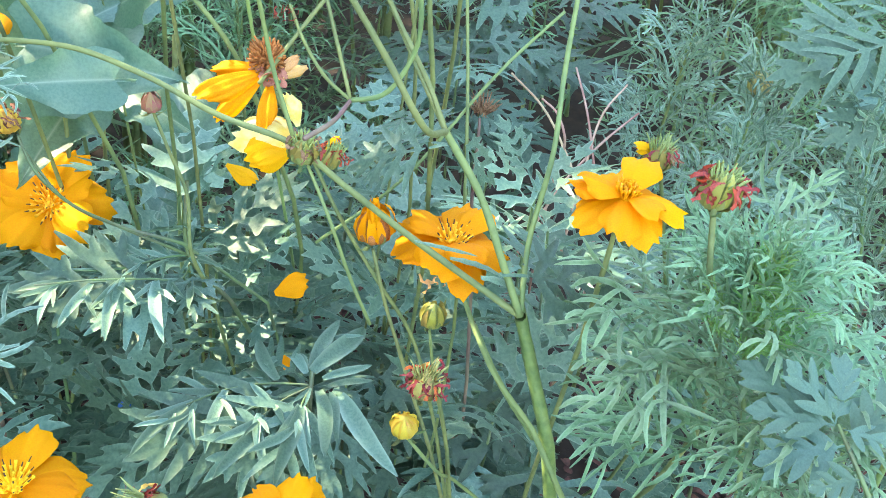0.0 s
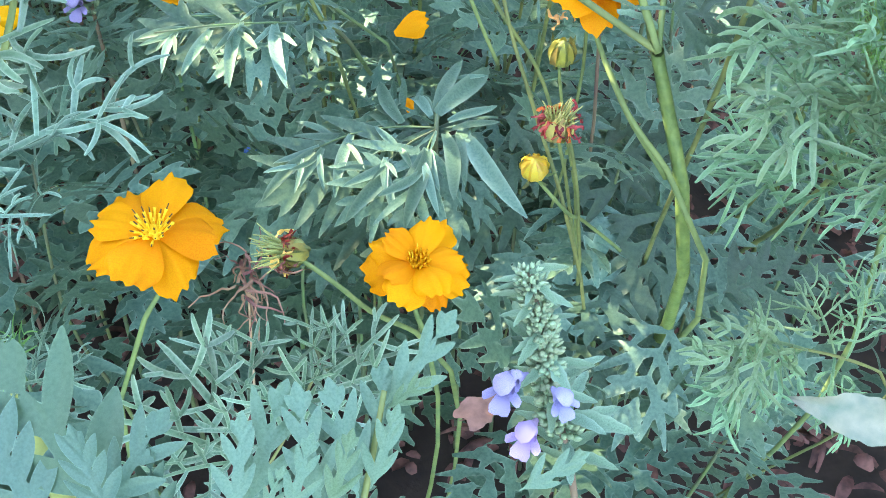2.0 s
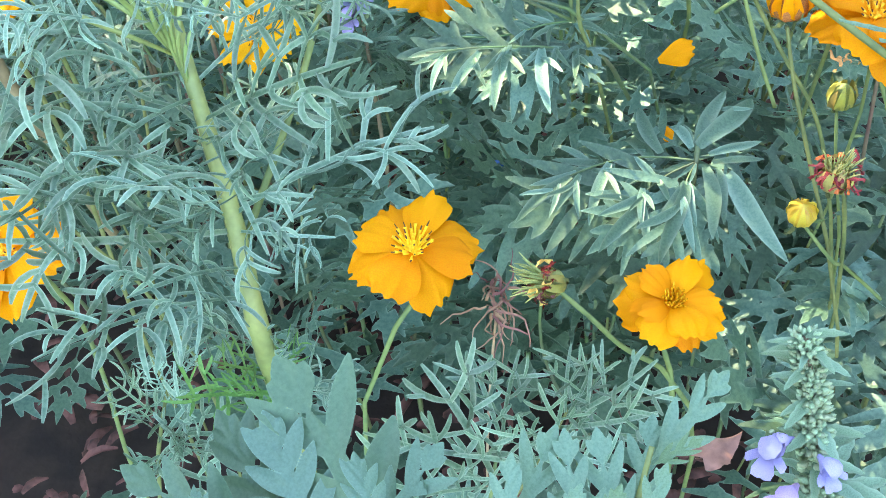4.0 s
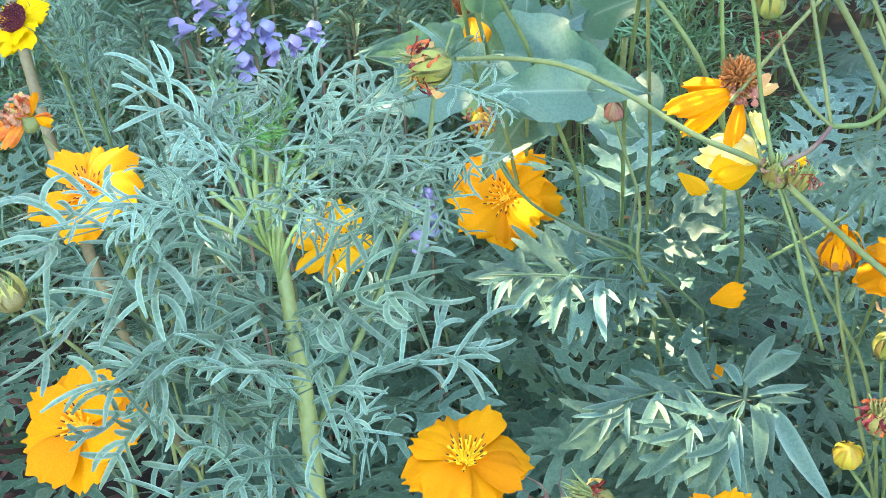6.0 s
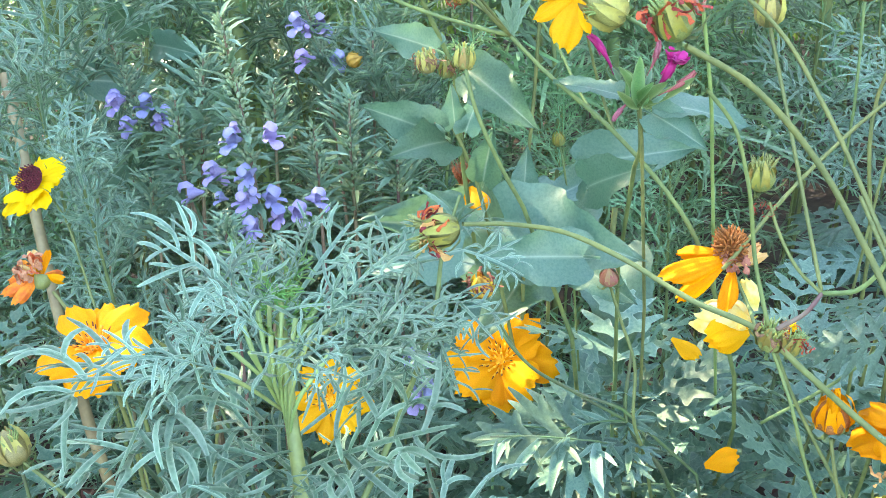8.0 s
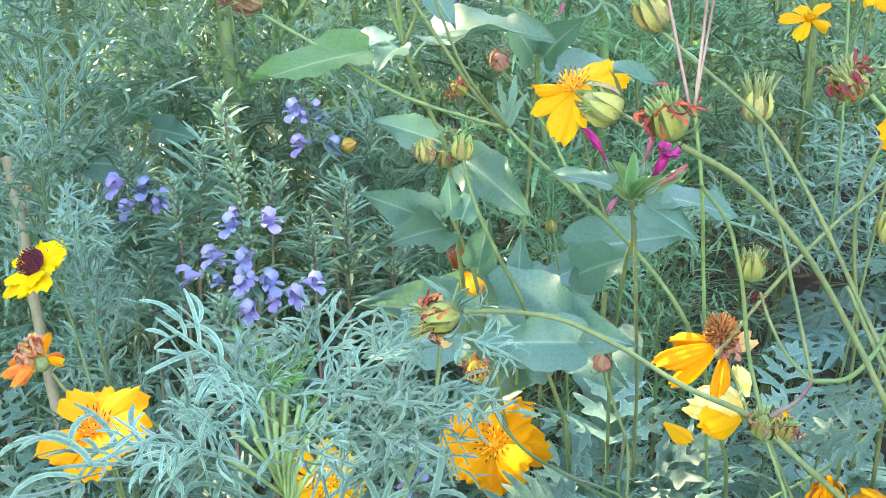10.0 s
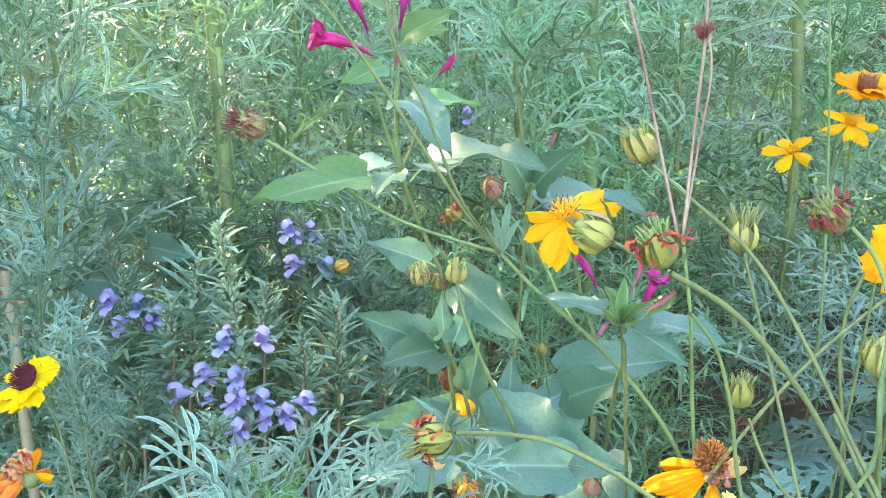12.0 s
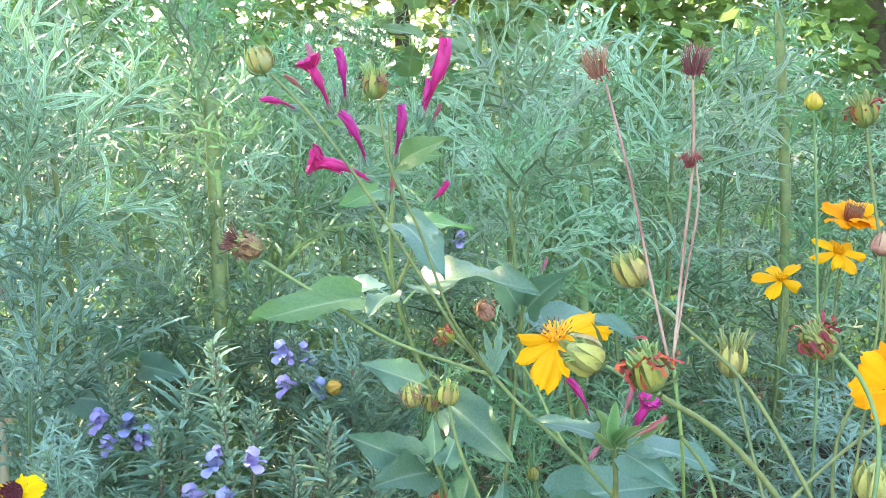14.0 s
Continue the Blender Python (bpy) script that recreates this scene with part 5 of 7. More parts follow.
headed("budding_cosmos", "small round green-gold bud", lambda p: bud(p, (0.015, 0.663, 0.633), (0, -0.2, 1), 0.0095, "green"), [(0.016, 0.661, 0.630), (0.020, 0.656, 0.611), (0.027, 0.657, 0.550)], 0.0008)
headed("budding_cosmos", "pale bud on a thin stem", lambda p: bud(p, (-0.256, 0.430, 0.546), (-0.3, 0, 1), 0.02, "straw"), [(-0.251, 0.427, 0.541), (-0.236, 0.429, 0.523), (-0.214, 0.433, 0.490)], 0.0012)
headed("spent_cosmos", "pair of straw-green spent heads", lambda p: [spent(p, (-0.057, 0.557, 0.713), (-0.2, -0.2, 0.9), 0.014, "straw", 0, ("brown",)), spent(p, (-0.037, 0.559, 0.715), (0.05, -0.2, 0.95), 0.015, "straw", 0, ()), spent(p, (-0.047, 0.566, 0.707), (0, -0.2, 0.9), 0.012, "green", 0, ("brown",))], [(-0.036, 0.557, 0.709), (-0.032, 0.552, 0.694), (-0.019, 0.553, 0.661), (-0.004, 0.564, 0.627)], 0.0014)
headed("spent_cosmos", "olive and crimson withered head", lambda p: spent(p, (0.190, 0.610, 0.877), (-0.3, -0.2, 0.9), 0.018, "green", 1, ("red",)), [(0.192, 0.609, 0.868), (0.197, 0.604, 0.835), (0.206, 0.591, 0.750), (0.183, 0.581, 0.692), (0.192, 0.581, 0.602)], 0.0012)
headed("budding_cosmos", "small orange bud far back", lambda p: bud(p, (0.288, 1.104, 0.879), (0, -0.1, 1), 0.018, "ripe"), [(0.288, 1.102, 0.872), (0.296, 1.085, 0.755), (0.303, 1.052, 0.531)], 0.0016)

leaning = thing("leaning_cosmos", 0.16, 0.86, "leaning cosmos with long forked stems, spent heads and a yellow bloom", "plant")
joint = (-0.013, 0.564, 0.725)
stem(leaning, [(-0.145, 0.573, 0.782), (-0.115, 0.570, 0.766), (-0.071, 0.565, 0.742), (-0.033, 0.564, 0.730), joint], 0.0013, 0.0015)
stem(leaning, [joint, (0.005, 0.560, 0.708), (0.043, 0.553, 0.677), (0.084, 0.540, 0.631), (0.105, 0.546, 0.580), (0.14, 0.74, 0.25), (0.16, 0.86, -0.01)], 0.0015, 0.002)
spent(leaning, (-0.155, 0.575, 0.790), (-0.85, -0.25, 0.35), 0.018, "brown", 0, ("brown", "brown"), "brown and cream withered head")
part("seed_needles", BRISTLE_DRY[1], leaning, "", aim_z((-0.153, 0.575, 0.789), (-0.85, -0.25, 0.35), 0, 0.012))
stem(leaning, [(-0.136, 0.548, 0.887), (-0.117, 0.547, 0.869), (-0.085, 0.543, 0.830), (-0.054, 0.543, 0.785), (-0.025, 0.544, 0.743), joint], 0.0012, 0.0014)
bud(leaning, (-0.142, 0.549, 0.894), (-0.4, -0.1, 0.9), 0.015, "straw", "straw-coloured bud")
stem(leaning, [(-0.076, 0.530, 0.875), (-0.068, 0.525, 0.841), (-0.054, 0.532, 0.811), (-0.035, 0.536, 0.763), joint], 0.001, 0.0012)
spent(leaning, (-0.078, 0.531, 0.884), (0, -0.1, 1), 0.0165, "green", 1, ("brown",), "olive seed head with dark tip")
stem(leaning, [(-0.037, 0.578, 0.741), (-0.024, 0.572, 0.734), joint], 0.0009, 0.001)
spent(leaning, (-0.041, 0.579, 0.743), (-0.6, -0.3, 0.5), 0.012, "green", None, ("red", "red"), "small withered red head")
stem(leaning, [(-0.016, 0.593, 0.749), (-0.003, 0.589, 0.734), (0.011, 0.584, 0.716), (0.024, 0.567, 0.695), (0.033, 0.554, 0.684)], 0.001, 0.0012)
spent(leaning, (-0.019, 0.595, 0.756), (-0.3, -0.2, 0.9), 0.014, "pink", None, ("brown",), "small brown withered head", 2)
yellow = bloom(leaning, (0.020, 0.525, 0.758), (-0.1, -0.45, 0.9), 0.024, "yellow", 8, 1, DISC, 0, 11, 0, (0, 1, 2, 3, 4, 5, 6, 7), "yellow bloom with narrow petals")
for k, (x, y, z) in enumerate(((0.001, 0.518, 0.757), (0.001, 0.509, 0.747), (0.013, 0.496, 0.738), (0.028, 0.500, 0.745), (0.047, 0.537, 0.757), (0.038, 0.549, 0.764))):
    d = Vector((x, y, z)) - Vector((0.021, 0.524, 0.756))
    part("petal", PETALS["narrow"][k % 3], yellow, "", aim((0.021, 0.524, 0.756), d, (-0.1, -0.6, 0.8), d.length * 1.05))
stem(leaning, [(0.022, 0.533, 0.750), (0.028, 0.546, 0.724), (0.036, 0.558, 0.695), (0.043, 0.553, 0.677)], 0.0009, 0.0012)
for k, (x, y, z) in enumerate(((-0.018, 0.562, 0.752), (-0.008, 0.564, 0.754), (-0.004, 0.560, 0.744), (-0.021, 0.558, 0.741))):
    leaf(leaning, NARROW, joint, (x, y, z), (0, -0.8, 0.5), k)

dry = thing("dry_seed_stalks", 0.17, 0.86, "dry pinkish-brown stalks with starry seed heads", "plant")
stem(dry, [(0.076, 0.492, 0.891), (0.078, 0.488, 0.859), (0.077, 0.491, 0.811), (0.074, 0.482, 0.758)], 0.0009, 0.0011, M_DRY_STEM)
stem(dry, [(0.074, 0.482, 0.758), (0.083, 0.500, 0.717), (0.093, 0.536, 0.664), (0.100, 0.555, 0.620), (0.15, 0.74, 0.3), (0.17, 0.86, -0.01)], 0.0012, 0.0016, M_PETIOLE)
stem(dry, [(0.036, 0.489, 0.887), (0.048, 0.484, 0.848), (0.061, 0.488, 0.800), (0.072, 0.482, 0.758)], 0.0009, 0.0011, M_DRY_STEM)
stem(dry, [(0.078, 0.488, 0.858), (0.081, 0.485, 0.841), (0.079, 0.489, 0.801), (0.074, 0.482, 0.758)], 0.0007, 0.0008, M_DRY_STEM)
for x, y, z, ax in ((*(0.076, 0.492, 0.891), (0, -0.1, 1)), (*(0.035, 0.489, 0.889), (-0.35, -0.1, 1)), (*(0.077, 0.487, 0.852), (-0.1, -0.3, 1))):
    part("seed_needles", BRISTLE_DRY[0], dry, "dark brown starry seed head", aim_z((x, y, z - 0.006), ax, 30, 0.0112 if z > 0.86 else 0.0066))
    part("withered_petals", CRUMPLE["red"][1], dry, "", aim_z((x, y, z - 0.003), ax, 30, 0.0092))

# ---- feathery plants close by ----
feathery = thing("feathery_cosmos", -0.08, 0.34, "large feathery blue-green cosmos plant with a thick pale stem", "plant", "feathery cosmos plants")
trunk = [(-0.106, 0.409, 0.648), (-0.102, 0.396, 0.628), (-0.097, 0.381, 0.604), (-0.092, 0.368, 0.584), (-0.083, 0.343, 0.554), (-0.078, 0.322, 0.523), (-0.077, 0.321, 0.475), (-0.08, 0.34, -0.01)]
stem(feathery, trunk, 0.0028, 0.0076, M_PETIOLE)
for k, (bx, tx) in enumerate((
        ((-0.104, 0.403, 0.638), (-0.166, 0.394, 0.672)), ((-0.099, 0.387, 0.614), (-0.194, 0.345, 0.623)), ((-0.097, 0.380, 0.602), (-0.180, 0.318, 0.600)), ((-0.095, 0.374, 0.594), (-0.144, 0.300, 0.601)),
        ((-0.104, 0.404, 0.640), (-0.068, 0.443, 0.672)), ((-0.103, 0.400, 0.634), (-0.037, 0.414, 0.641)), ((-0.094, 0.369, 0.586), (-0.009, 0.351, 0.615)), ((-0.095, 0.377, 0.598), (-0.054, 0.443, 0.579)),
        ((-0.084, 0.345, 0.558), (-0.001, 0.370, 0.570)), ((-0.084, 0.344, 0.556), (-0.145, 0.330, 0.592)), ((-0.083, 0.342, 0.553), (-0.043, 0.321, 0.559)), ((-0.083, 0.342, 0.553), (-0.168, 0.300, 0.571)), ((-0.088, 0.356, 0.567), (-0.111, 0.289, 0.597)),
        ((-0.087, 0.353, 0.561), (-0.071, 0.420, 0.549)), ((-0.105, 0.408, 0.646), (-0.131, 0.429, 0.664)), ((-0.105, 0.409, 0.647), (-0.090, 0.430, 0.674)), ((-0.105, 0.407, 0.644), (-0.162, 0.437, 0.628)), 
        ((-0.092, 0.368, 0.584), (-0.051, 0.307, 0.595)), ((-0.092, 0.368, 0.584), (-0.138, 0.424, 0.569)), ((-0.081, 0.333, 0.541), (-0.114, 0.282, 0.570)),
         ((-0.080, 0.327, 0.531), (-0.152, 0.282, 0.542)),)):
    leaf(feathery, FEATHER, bx, tx, (0.1 * math.sin(k * 2.4), -0.35 + 0.3 * math.sin(k), 0.9), k)
for k in range(12):
    a = k * 2.4
    p = Vector(trunk[0]).lerp(Vector(trunk[1]), 0.12 * (k % 9))
    leaf(feathery, SHOOT, p, p + Vector((0.28 * math.cos(a), 0.28 * math.sin(a), 1)) * (0.022 + 0.002 * (k % 5)), (math.cos(a), math.sin(a), 0.2), k, "young_leaf")
rf = random.Random(77)
for k, (x, y, z) in enumerate(((-0.119, 0.394, 0.645), (-0.116, 0.408, 0.648), (-0.110, 0.412, 0.652), (-0.108, 0.423, 0.650), (-0.100, 0.413, 0.652), (-0.094, 0.412, 0.649), (-0.085, 0.401, 0.650), (-0.089, 0.434, 0.644), (-0.120, 0.380, 0.643), (-0.077, 0.397, 0.642), (-0.104, 0.377, 0.653), (-0.088, 0.380, 0.654), (-0.099, 0.390, 0.653), (-0.075, 0.423, 0.644))):
    p = Vector(trunk[2]).lerp(Vector(trunk[1]), rf.uniform(0.1, 1.0))
    q = Vector((x, y - 0.022, z))
    stem(feathery, [p + Vector((0, -0.006, -0.012)), p.lerp(q, 0.45) + Vector((0, -0.012, 0.002)), q], 0.0009, 0.0016, M_PETIOLE, "petiole")
    for e in range(1):
        way = (q - p).normalized() * 0.35 + Vector((rf.uniform(-1, 1), rf.uniform(-1, 0.6), rf.uniform(-0.45, 0.3)))
        leaf(feathery, FEATHER, q, q + way.normalized() * rf.uniform(0.035, 0.06), (0, -0.4, 0.9), k + 3 * e)
for k, (bx, tx) in enumerate((((-0.081, 0.335, 0.487), (-0.118, 0.331, 0.510)), ((-0.079, 0.328, 0.481), (-0.103, 0.304, 0.500)), ((-0.079, 0.328, 0.481), (-0.051, 0.322, 0.502)), ((-0.077, 0.321, 0.475), (-0.043, 0.300, 0.497)), ((-0.077, 0.321, 0.475), (-0.090, 0.285, 0.496)), ((-0.077, 0.321, 0.475), (-0.120, 0.291, 0.501)), ((-0.079, 0.328, 0.481), (-0.062, 0.326, 0.519)))):
    leaf(feathery, SHOOT if k % 3 else FEATHER, bx, tx, (0, -0.4, 0.9), k, "young_leaf" if k % 3 else "leaf")
side = [(-0.033, 0.482, 0.668), (-0.039, 0.456, 0.650), (-0.040, 0.433, 0.634), (-0.053, 0.405, 0.595), (-0.080, 0.344, 0.547)]
stem(feathery, side, 0.001, 0.0022)
for k, (bx, tx) in enumerate((((-0.036, 0.476, 0.660), (-0.057, 0.458, 0.656)), ((-0.037, 0.473, 0.656), (-0.012, 0.472, 0.651)), ((-0.038, 0.458, 0.652), (-0.001, 0.444, 0.642)), ((-0.039, 0.455, 0.647), (-0.072, 0.423, 0.644)), ((-0.039, 0.443, 0.639), (-0.010, 0.405, 0.623)), ((-0.039, 0.442, 0.637), (-0.067, 0.413, 0.627)), ((-0.041, 0.429, 0.627), (-0.027, 0.402, 0.604)), ((-0.042, 0.426, 0.623), (-0.066, 0.398, 0.605)))):
    leaf(feathery, FEATHER, bx, tx, (0, -0.3, 0.9), k + 2)

bushy = thing("feathery_cosmos", 0.32, 0.42, "bushy feathery green cosmos with a bright new shoot", "plant", "feathery cosmos plants")
trunk = [(0.309, 0.380, 0.572), (0.308, 0.373, 0.551), (0.308, 0.360, 0.522), (0.309, 0.347, 0.484), (0.32, 0.42, 0.05), (0.32, 0.42, -0.01)]
stem(bushy, trunk, 0.0012, 0.0026)
rb = random.Random(31)
for k in range(46):
    q = (k + 0.5) / 46
    i = q * 2.8
    a, b = Vector(trunk[int(i)]), Vector(trunk[int(i) + 1])
    p = a.lerp(b, i % 1)
    az = k * 2.4 + rb.uniform(-0.4, 0.4)
    el = 1.15 - 1.1 * min(1, q * 1.6) + rb.uniform(-0.2, 0.2)
    way = Vector((math.cos(az) * math.cos(el), math.sin(az) * math.cos(el), math.sin(el)))
    ln = (0.04 + 0.042 * min(1, q * 2)) * rb.uniform(0.85, 1.15)
    leaf(bushy, ANTLER, p, p + way * ln, (0, -0.2, 0.9), k)
    if k < 24:
        leaf(bushy, SHOOT, p, p + Vector((0.7 * math.cos(az), 0.7 * math.sin(az) - 0.2, 1.0)) * 0.026, (0, -0.3, 0.9), k, "young_leaf")
crown = Vector((0.288, 0.345, 0.575))
for k in range(18):
    a, q = k * 2.4, 0.2 + 0.05 * (k % 7)
    p = crown + Vector((0.006 * math.cos(a), 0.006 * math.sin(a), -0.002 * (k % 4)))
    leaf(bushy, SHOOT, p, p + Vector((q * math.cos(a), q * math.sin(a), 0.9)) * (0.02 + 0.0025 * (k % 5)), (math.cos(a), math.sin(a), 0.2), k, "young_leaf")
stem(bushy, [(0.260, 0.314, 0.445), (0.289, 0.319, 0.426), (0.324, 0.326, 0.397), (0.32, 0.42, 0.12)], 0.001, 0.0014)
for k, (bx, tx) in enumerate((((0.270, 0.314, 0.440), (0.203, 0.318, 0.467)), ((0.267, 0.315, 0.440), (0.201, 0.306, 0.456)), ((0.267, 0.315, 0.440), (0.208, 0.290, 0.442)), ((0.289, 0.319, 0.426), (0.263, 0.335, 0.465)), ((0.294, 0.317, 0.425), (0.300, 0.333, 0.469)), ((0.289, 0.319, 0.426), (0.260, 0.283, 0.415)))):
    leaf(bushy, ANTLER, bx, tx, (0, -0.5, 0.9), k)
for lab, top, foot, h in (("feathery green cosmos with a pale bud", (0.464, 0.663, 0.545), (0.5, 0.75), 0), ("feathery cosmos at the edge of the bed", (0.439, 0.502, 0.590), (0.58, 0.5), 0), ("feathery green cosmos shoot", (0.500, 0.840, 0.512), (0.5, 0.95), 0)):
    p = thing("feathery_cosmos", foot[0], foot[1], lab, "plant", "feathery cosmos plants")
    ctrl = [top, (0.6 * top[0] + 0.4 * foot[0], 0.6 * top[1] + 0.4 * foot[1], top[2] * 0.62), (foot[0], foot[1], -0.01)]
    stem(p, ctrl, 0.0012, 0.004)
    leafy(p, ctrl, FEATHER, 0.035, 0.11, int(top[0] * 100), 0.03, 0.8, (45, 85), 0.5)
    if "bud" in lab:
        bud(p, top, (0, -0.1, 1), 0.017, "straw")

for lab, top, foot, size, seed in (("drooping feathery cosmos at the back edge", (-0.382, 0.800, 0.725), (-0.42, 0.95), 0.15, 3), ("feathery cosmos beside the cane", (-0.333, 0.673, 0.652), (-0.36, 0.82), 0.1, 4), ("feathery cosmos behind the coreopsis", (-0.292, 0.632, 0.612), (-0.28, 0.72), 0.09, 5), ("feathery cosmos behind the sage", (-0.312, 0.973, 0.752), (-0.22, 1.02), 0.15, 6), ("feathery cosmos behind the lilac spikes", (-0.324, 0.941, 0.659), (-0.3, 1.0), 0.13, 7), ("low feathery cosmos among the dragonheads", (-0.232, 0.951, 0.670), (-0.17, 1.0), 0.13, 8), ("feathery cosmos beside the four o'clock", (-0.147, 0.935, 0.665), (-0.07, 0.98), 0.12, 9), ("feathery cosmos under the stand", (-0.338, 0.849, 0.545), (-0.27, 0.97), 0.12, 10), ("feathery cosmos in the middle of the bed", (-0.135, 0.881, 0.593), (-0.06, 0.95), 0.12, 12)):
    p = thing("feathery_cosmos", foot[0], foot[1], lab, "plant", "feathery cosmos plants")
    ctrl = [top, (0.6 * top[0] + 0.4 * foot[0], 0.6 * top[1] + 0.4 * foot[1], top[2] * 0.62), (foot[0], foot[1], -0.01)]
    stem(p, ctrl, 0.0012, 0.004)
    leafy(p, ctrl, FEATHER, 0.045, size, seed, 0.02, 0.7, (55, 90), 0.6)

# ---- lobed leaves seen close ----
def leaflet(plant, base, tip, up, k, sides, kind):
    """A long lobe, with a shorter one on either side of its foot where there are any."""
    b, t = Vector(base), Vector(tip)
    leaf(plant, kind, b, t, up, k)
    for e in range(sides):
        turn = Matrix.Rotation(radians((38, -34)[e] + 9 * math.sin(3 * k + e)), 4, Vector(up).normalized())
        a = b.lerp(t, 0.2 + 0.12 * e)
        leaf(plant, kind, a, a + turn @ (t - b) * (0.6 + 0.12 * math.sin(5 * k + e)), up, k + e + 1)


lobed = thing("lobed_cosmos", 0.12, 0.6, "cosmos plant with wide dark lobed leaves", "plant", "lobed cosmos plants")
stem(lobed, [(0.133, 0.539, 0.436), (0.126, 0.499, 0.438), (0.127, 0.523, 0.363), (0.12, 0.6, -0.01)], 0.0016, 0.003, M_STEM_DARK)
for way in (((0.053, 0.489, 0.438), (0.077, 0.498, 0.440), (0.104, 0.502, 0.439), (0.126, 0.499, 0.438)), ((0.094, 0.476, 0.436), (0.109, 0.488, 0.438), (0.126, 0.499, 0.437)), ((0.116, 0.475, 0.440), (0.121, 0.488, 0.438), (0.126, 0.498, 0.437))):
    stem(lobed, way, 0.0007, 0.0009, M_STEM_DARK, "leaf_stalk")
for k, (bx, tx) in enumerate((((0.079, 0.504, 0.435), (0.047, 0.503, 0.438)), ((0.075, 0.501, 0.438), (0.061, 0.530, 0.428)), ((0.056, 0.489, 0.440), (0.026, 0.467, 0.430)), ((0.060, 0.494, 0.438), (0.034, 0.490, 0.431)), ((0.061, 0.489, 0.441), (0.049, 0.462, 0.441)), ((0.077, 0.493, 0.445), (0.066, 0.457, 0.442)), ((0.098, 0.476, 0.438), (0.069, 0.451, 0.444)), ((0.098, 0.475, 0.437), (0.072, 0.431, 0.443)), ((0.094, 0.478, 0.439), (0.092, 0.451, 0.444)), ((0.117, 0.479, 0.442), (0.100, 0.448, 0.443)), ((0.116, 0.475, 0.444), (0.101, 0.423, 0.443)), ((0.104, 0.508, 0.433), (0.086, 0.555, 0.421)), ((0.108, 0.509, 0.436), (0.100, 0.564, 0.423)), ((0.103, 0.499, 0.437), (0.085, 0.480, 0.438)))):
    leaflet(lobed, bx, tx, (0.1 * math.sin(2 * k), -0.6, 0.8), k, 2 if k % 2 == 0 else 1, LOBE)
for k, (bx, tx) in enumerate((((0.128, 0.485, 0.446), (0.125, 0.427, 0.450)), ((0.134, 0.483, 0.446), (0.135, 0.446, 0.446)), ((0.138, 0.481, 0.444), (0.154, 0.422, 0.455)), ((0.134, 0.493, 0.441), (0.160, 0.489, 0.447)), ((0.133, 0.499, 0.441), (0.164, 0.510, 0.443)), ((0.129, 0.506, 0.441), (0.173, 0.558, 0.446)), ((0.127, 0.506, 0.439), (0.150, 0.560, 0.438)), ((0.125, 0.506, 0.439), (0.124, 0.540, 0.435)), ((0.118, 0.478, 0.441), (0.119, 0.450, 0.445)), ((0.102, 0.487, 0.437), (0.108, 0.463, 0.442)), ((0.145, 0.542, 0.437), (0.161, 0.536, 0.444)), ((0.125, 0.507, 0.441), (0.114, 0.544, 0.436)))):
    leaf(lobed, LOBE, bx, tx, (0.15 * math.sin(2 * k), -0.6, 0.8), k)
for k, (bx, tx) in enumerate((((0.126, 0.499, 0.438), (0.028, 0.471, 0.428)), ((0.126, 0.498, 0.437), (0.072, 0.442, 0.440)), ((0.125, 0.494, 0.439), (0.102, 0.428, 0.442)), ((0.125, 0.505, 0.437), (0.095, 0.559, 0.423)))):
    leaf(lobed, HANG, bx, tx, (0, -0.6, 0.8), k)
silver = thing("lobed_cosmos", 0.0, 0.7, "cosmos plant with pale sunlit lobed leaves", "plant", "lobed cosmos plants")
hub = (0.062, 0.572, 0.483)
stem(silver, [(0.063, 0.581, 0.528), hub, (0.086, 0.576, 0.445), (0.05, 0.74, 0.1), (0.0, 0.7, -0.01)], 0.0014, 0.0028, M_STEM_DARK)
stem(silver, [(-0.019, 0.557, 0.562), (-0.002, 0.553, 0.535), (0.024, 0.564, 0.510), hub], 0.0011, 0.0014, M_STEM_DARK)
for way in (((-0.020, 0.534, 0.493), (0.008, 0.542, 0.489), (0.041, 0.549, 0.483), (0.058, 0.557, 0.477), (0.063, 0.566, 0.480)), ((-0.007, 0.553, 0.489), (0.021, 0.559, 0.484), (0.051, 0.568, 0.485), (0.062, 0.572, 0.483))):
    stem(silver, way, 0.0007, 0.001, M_STEM_DARK, "leaf_stalk")
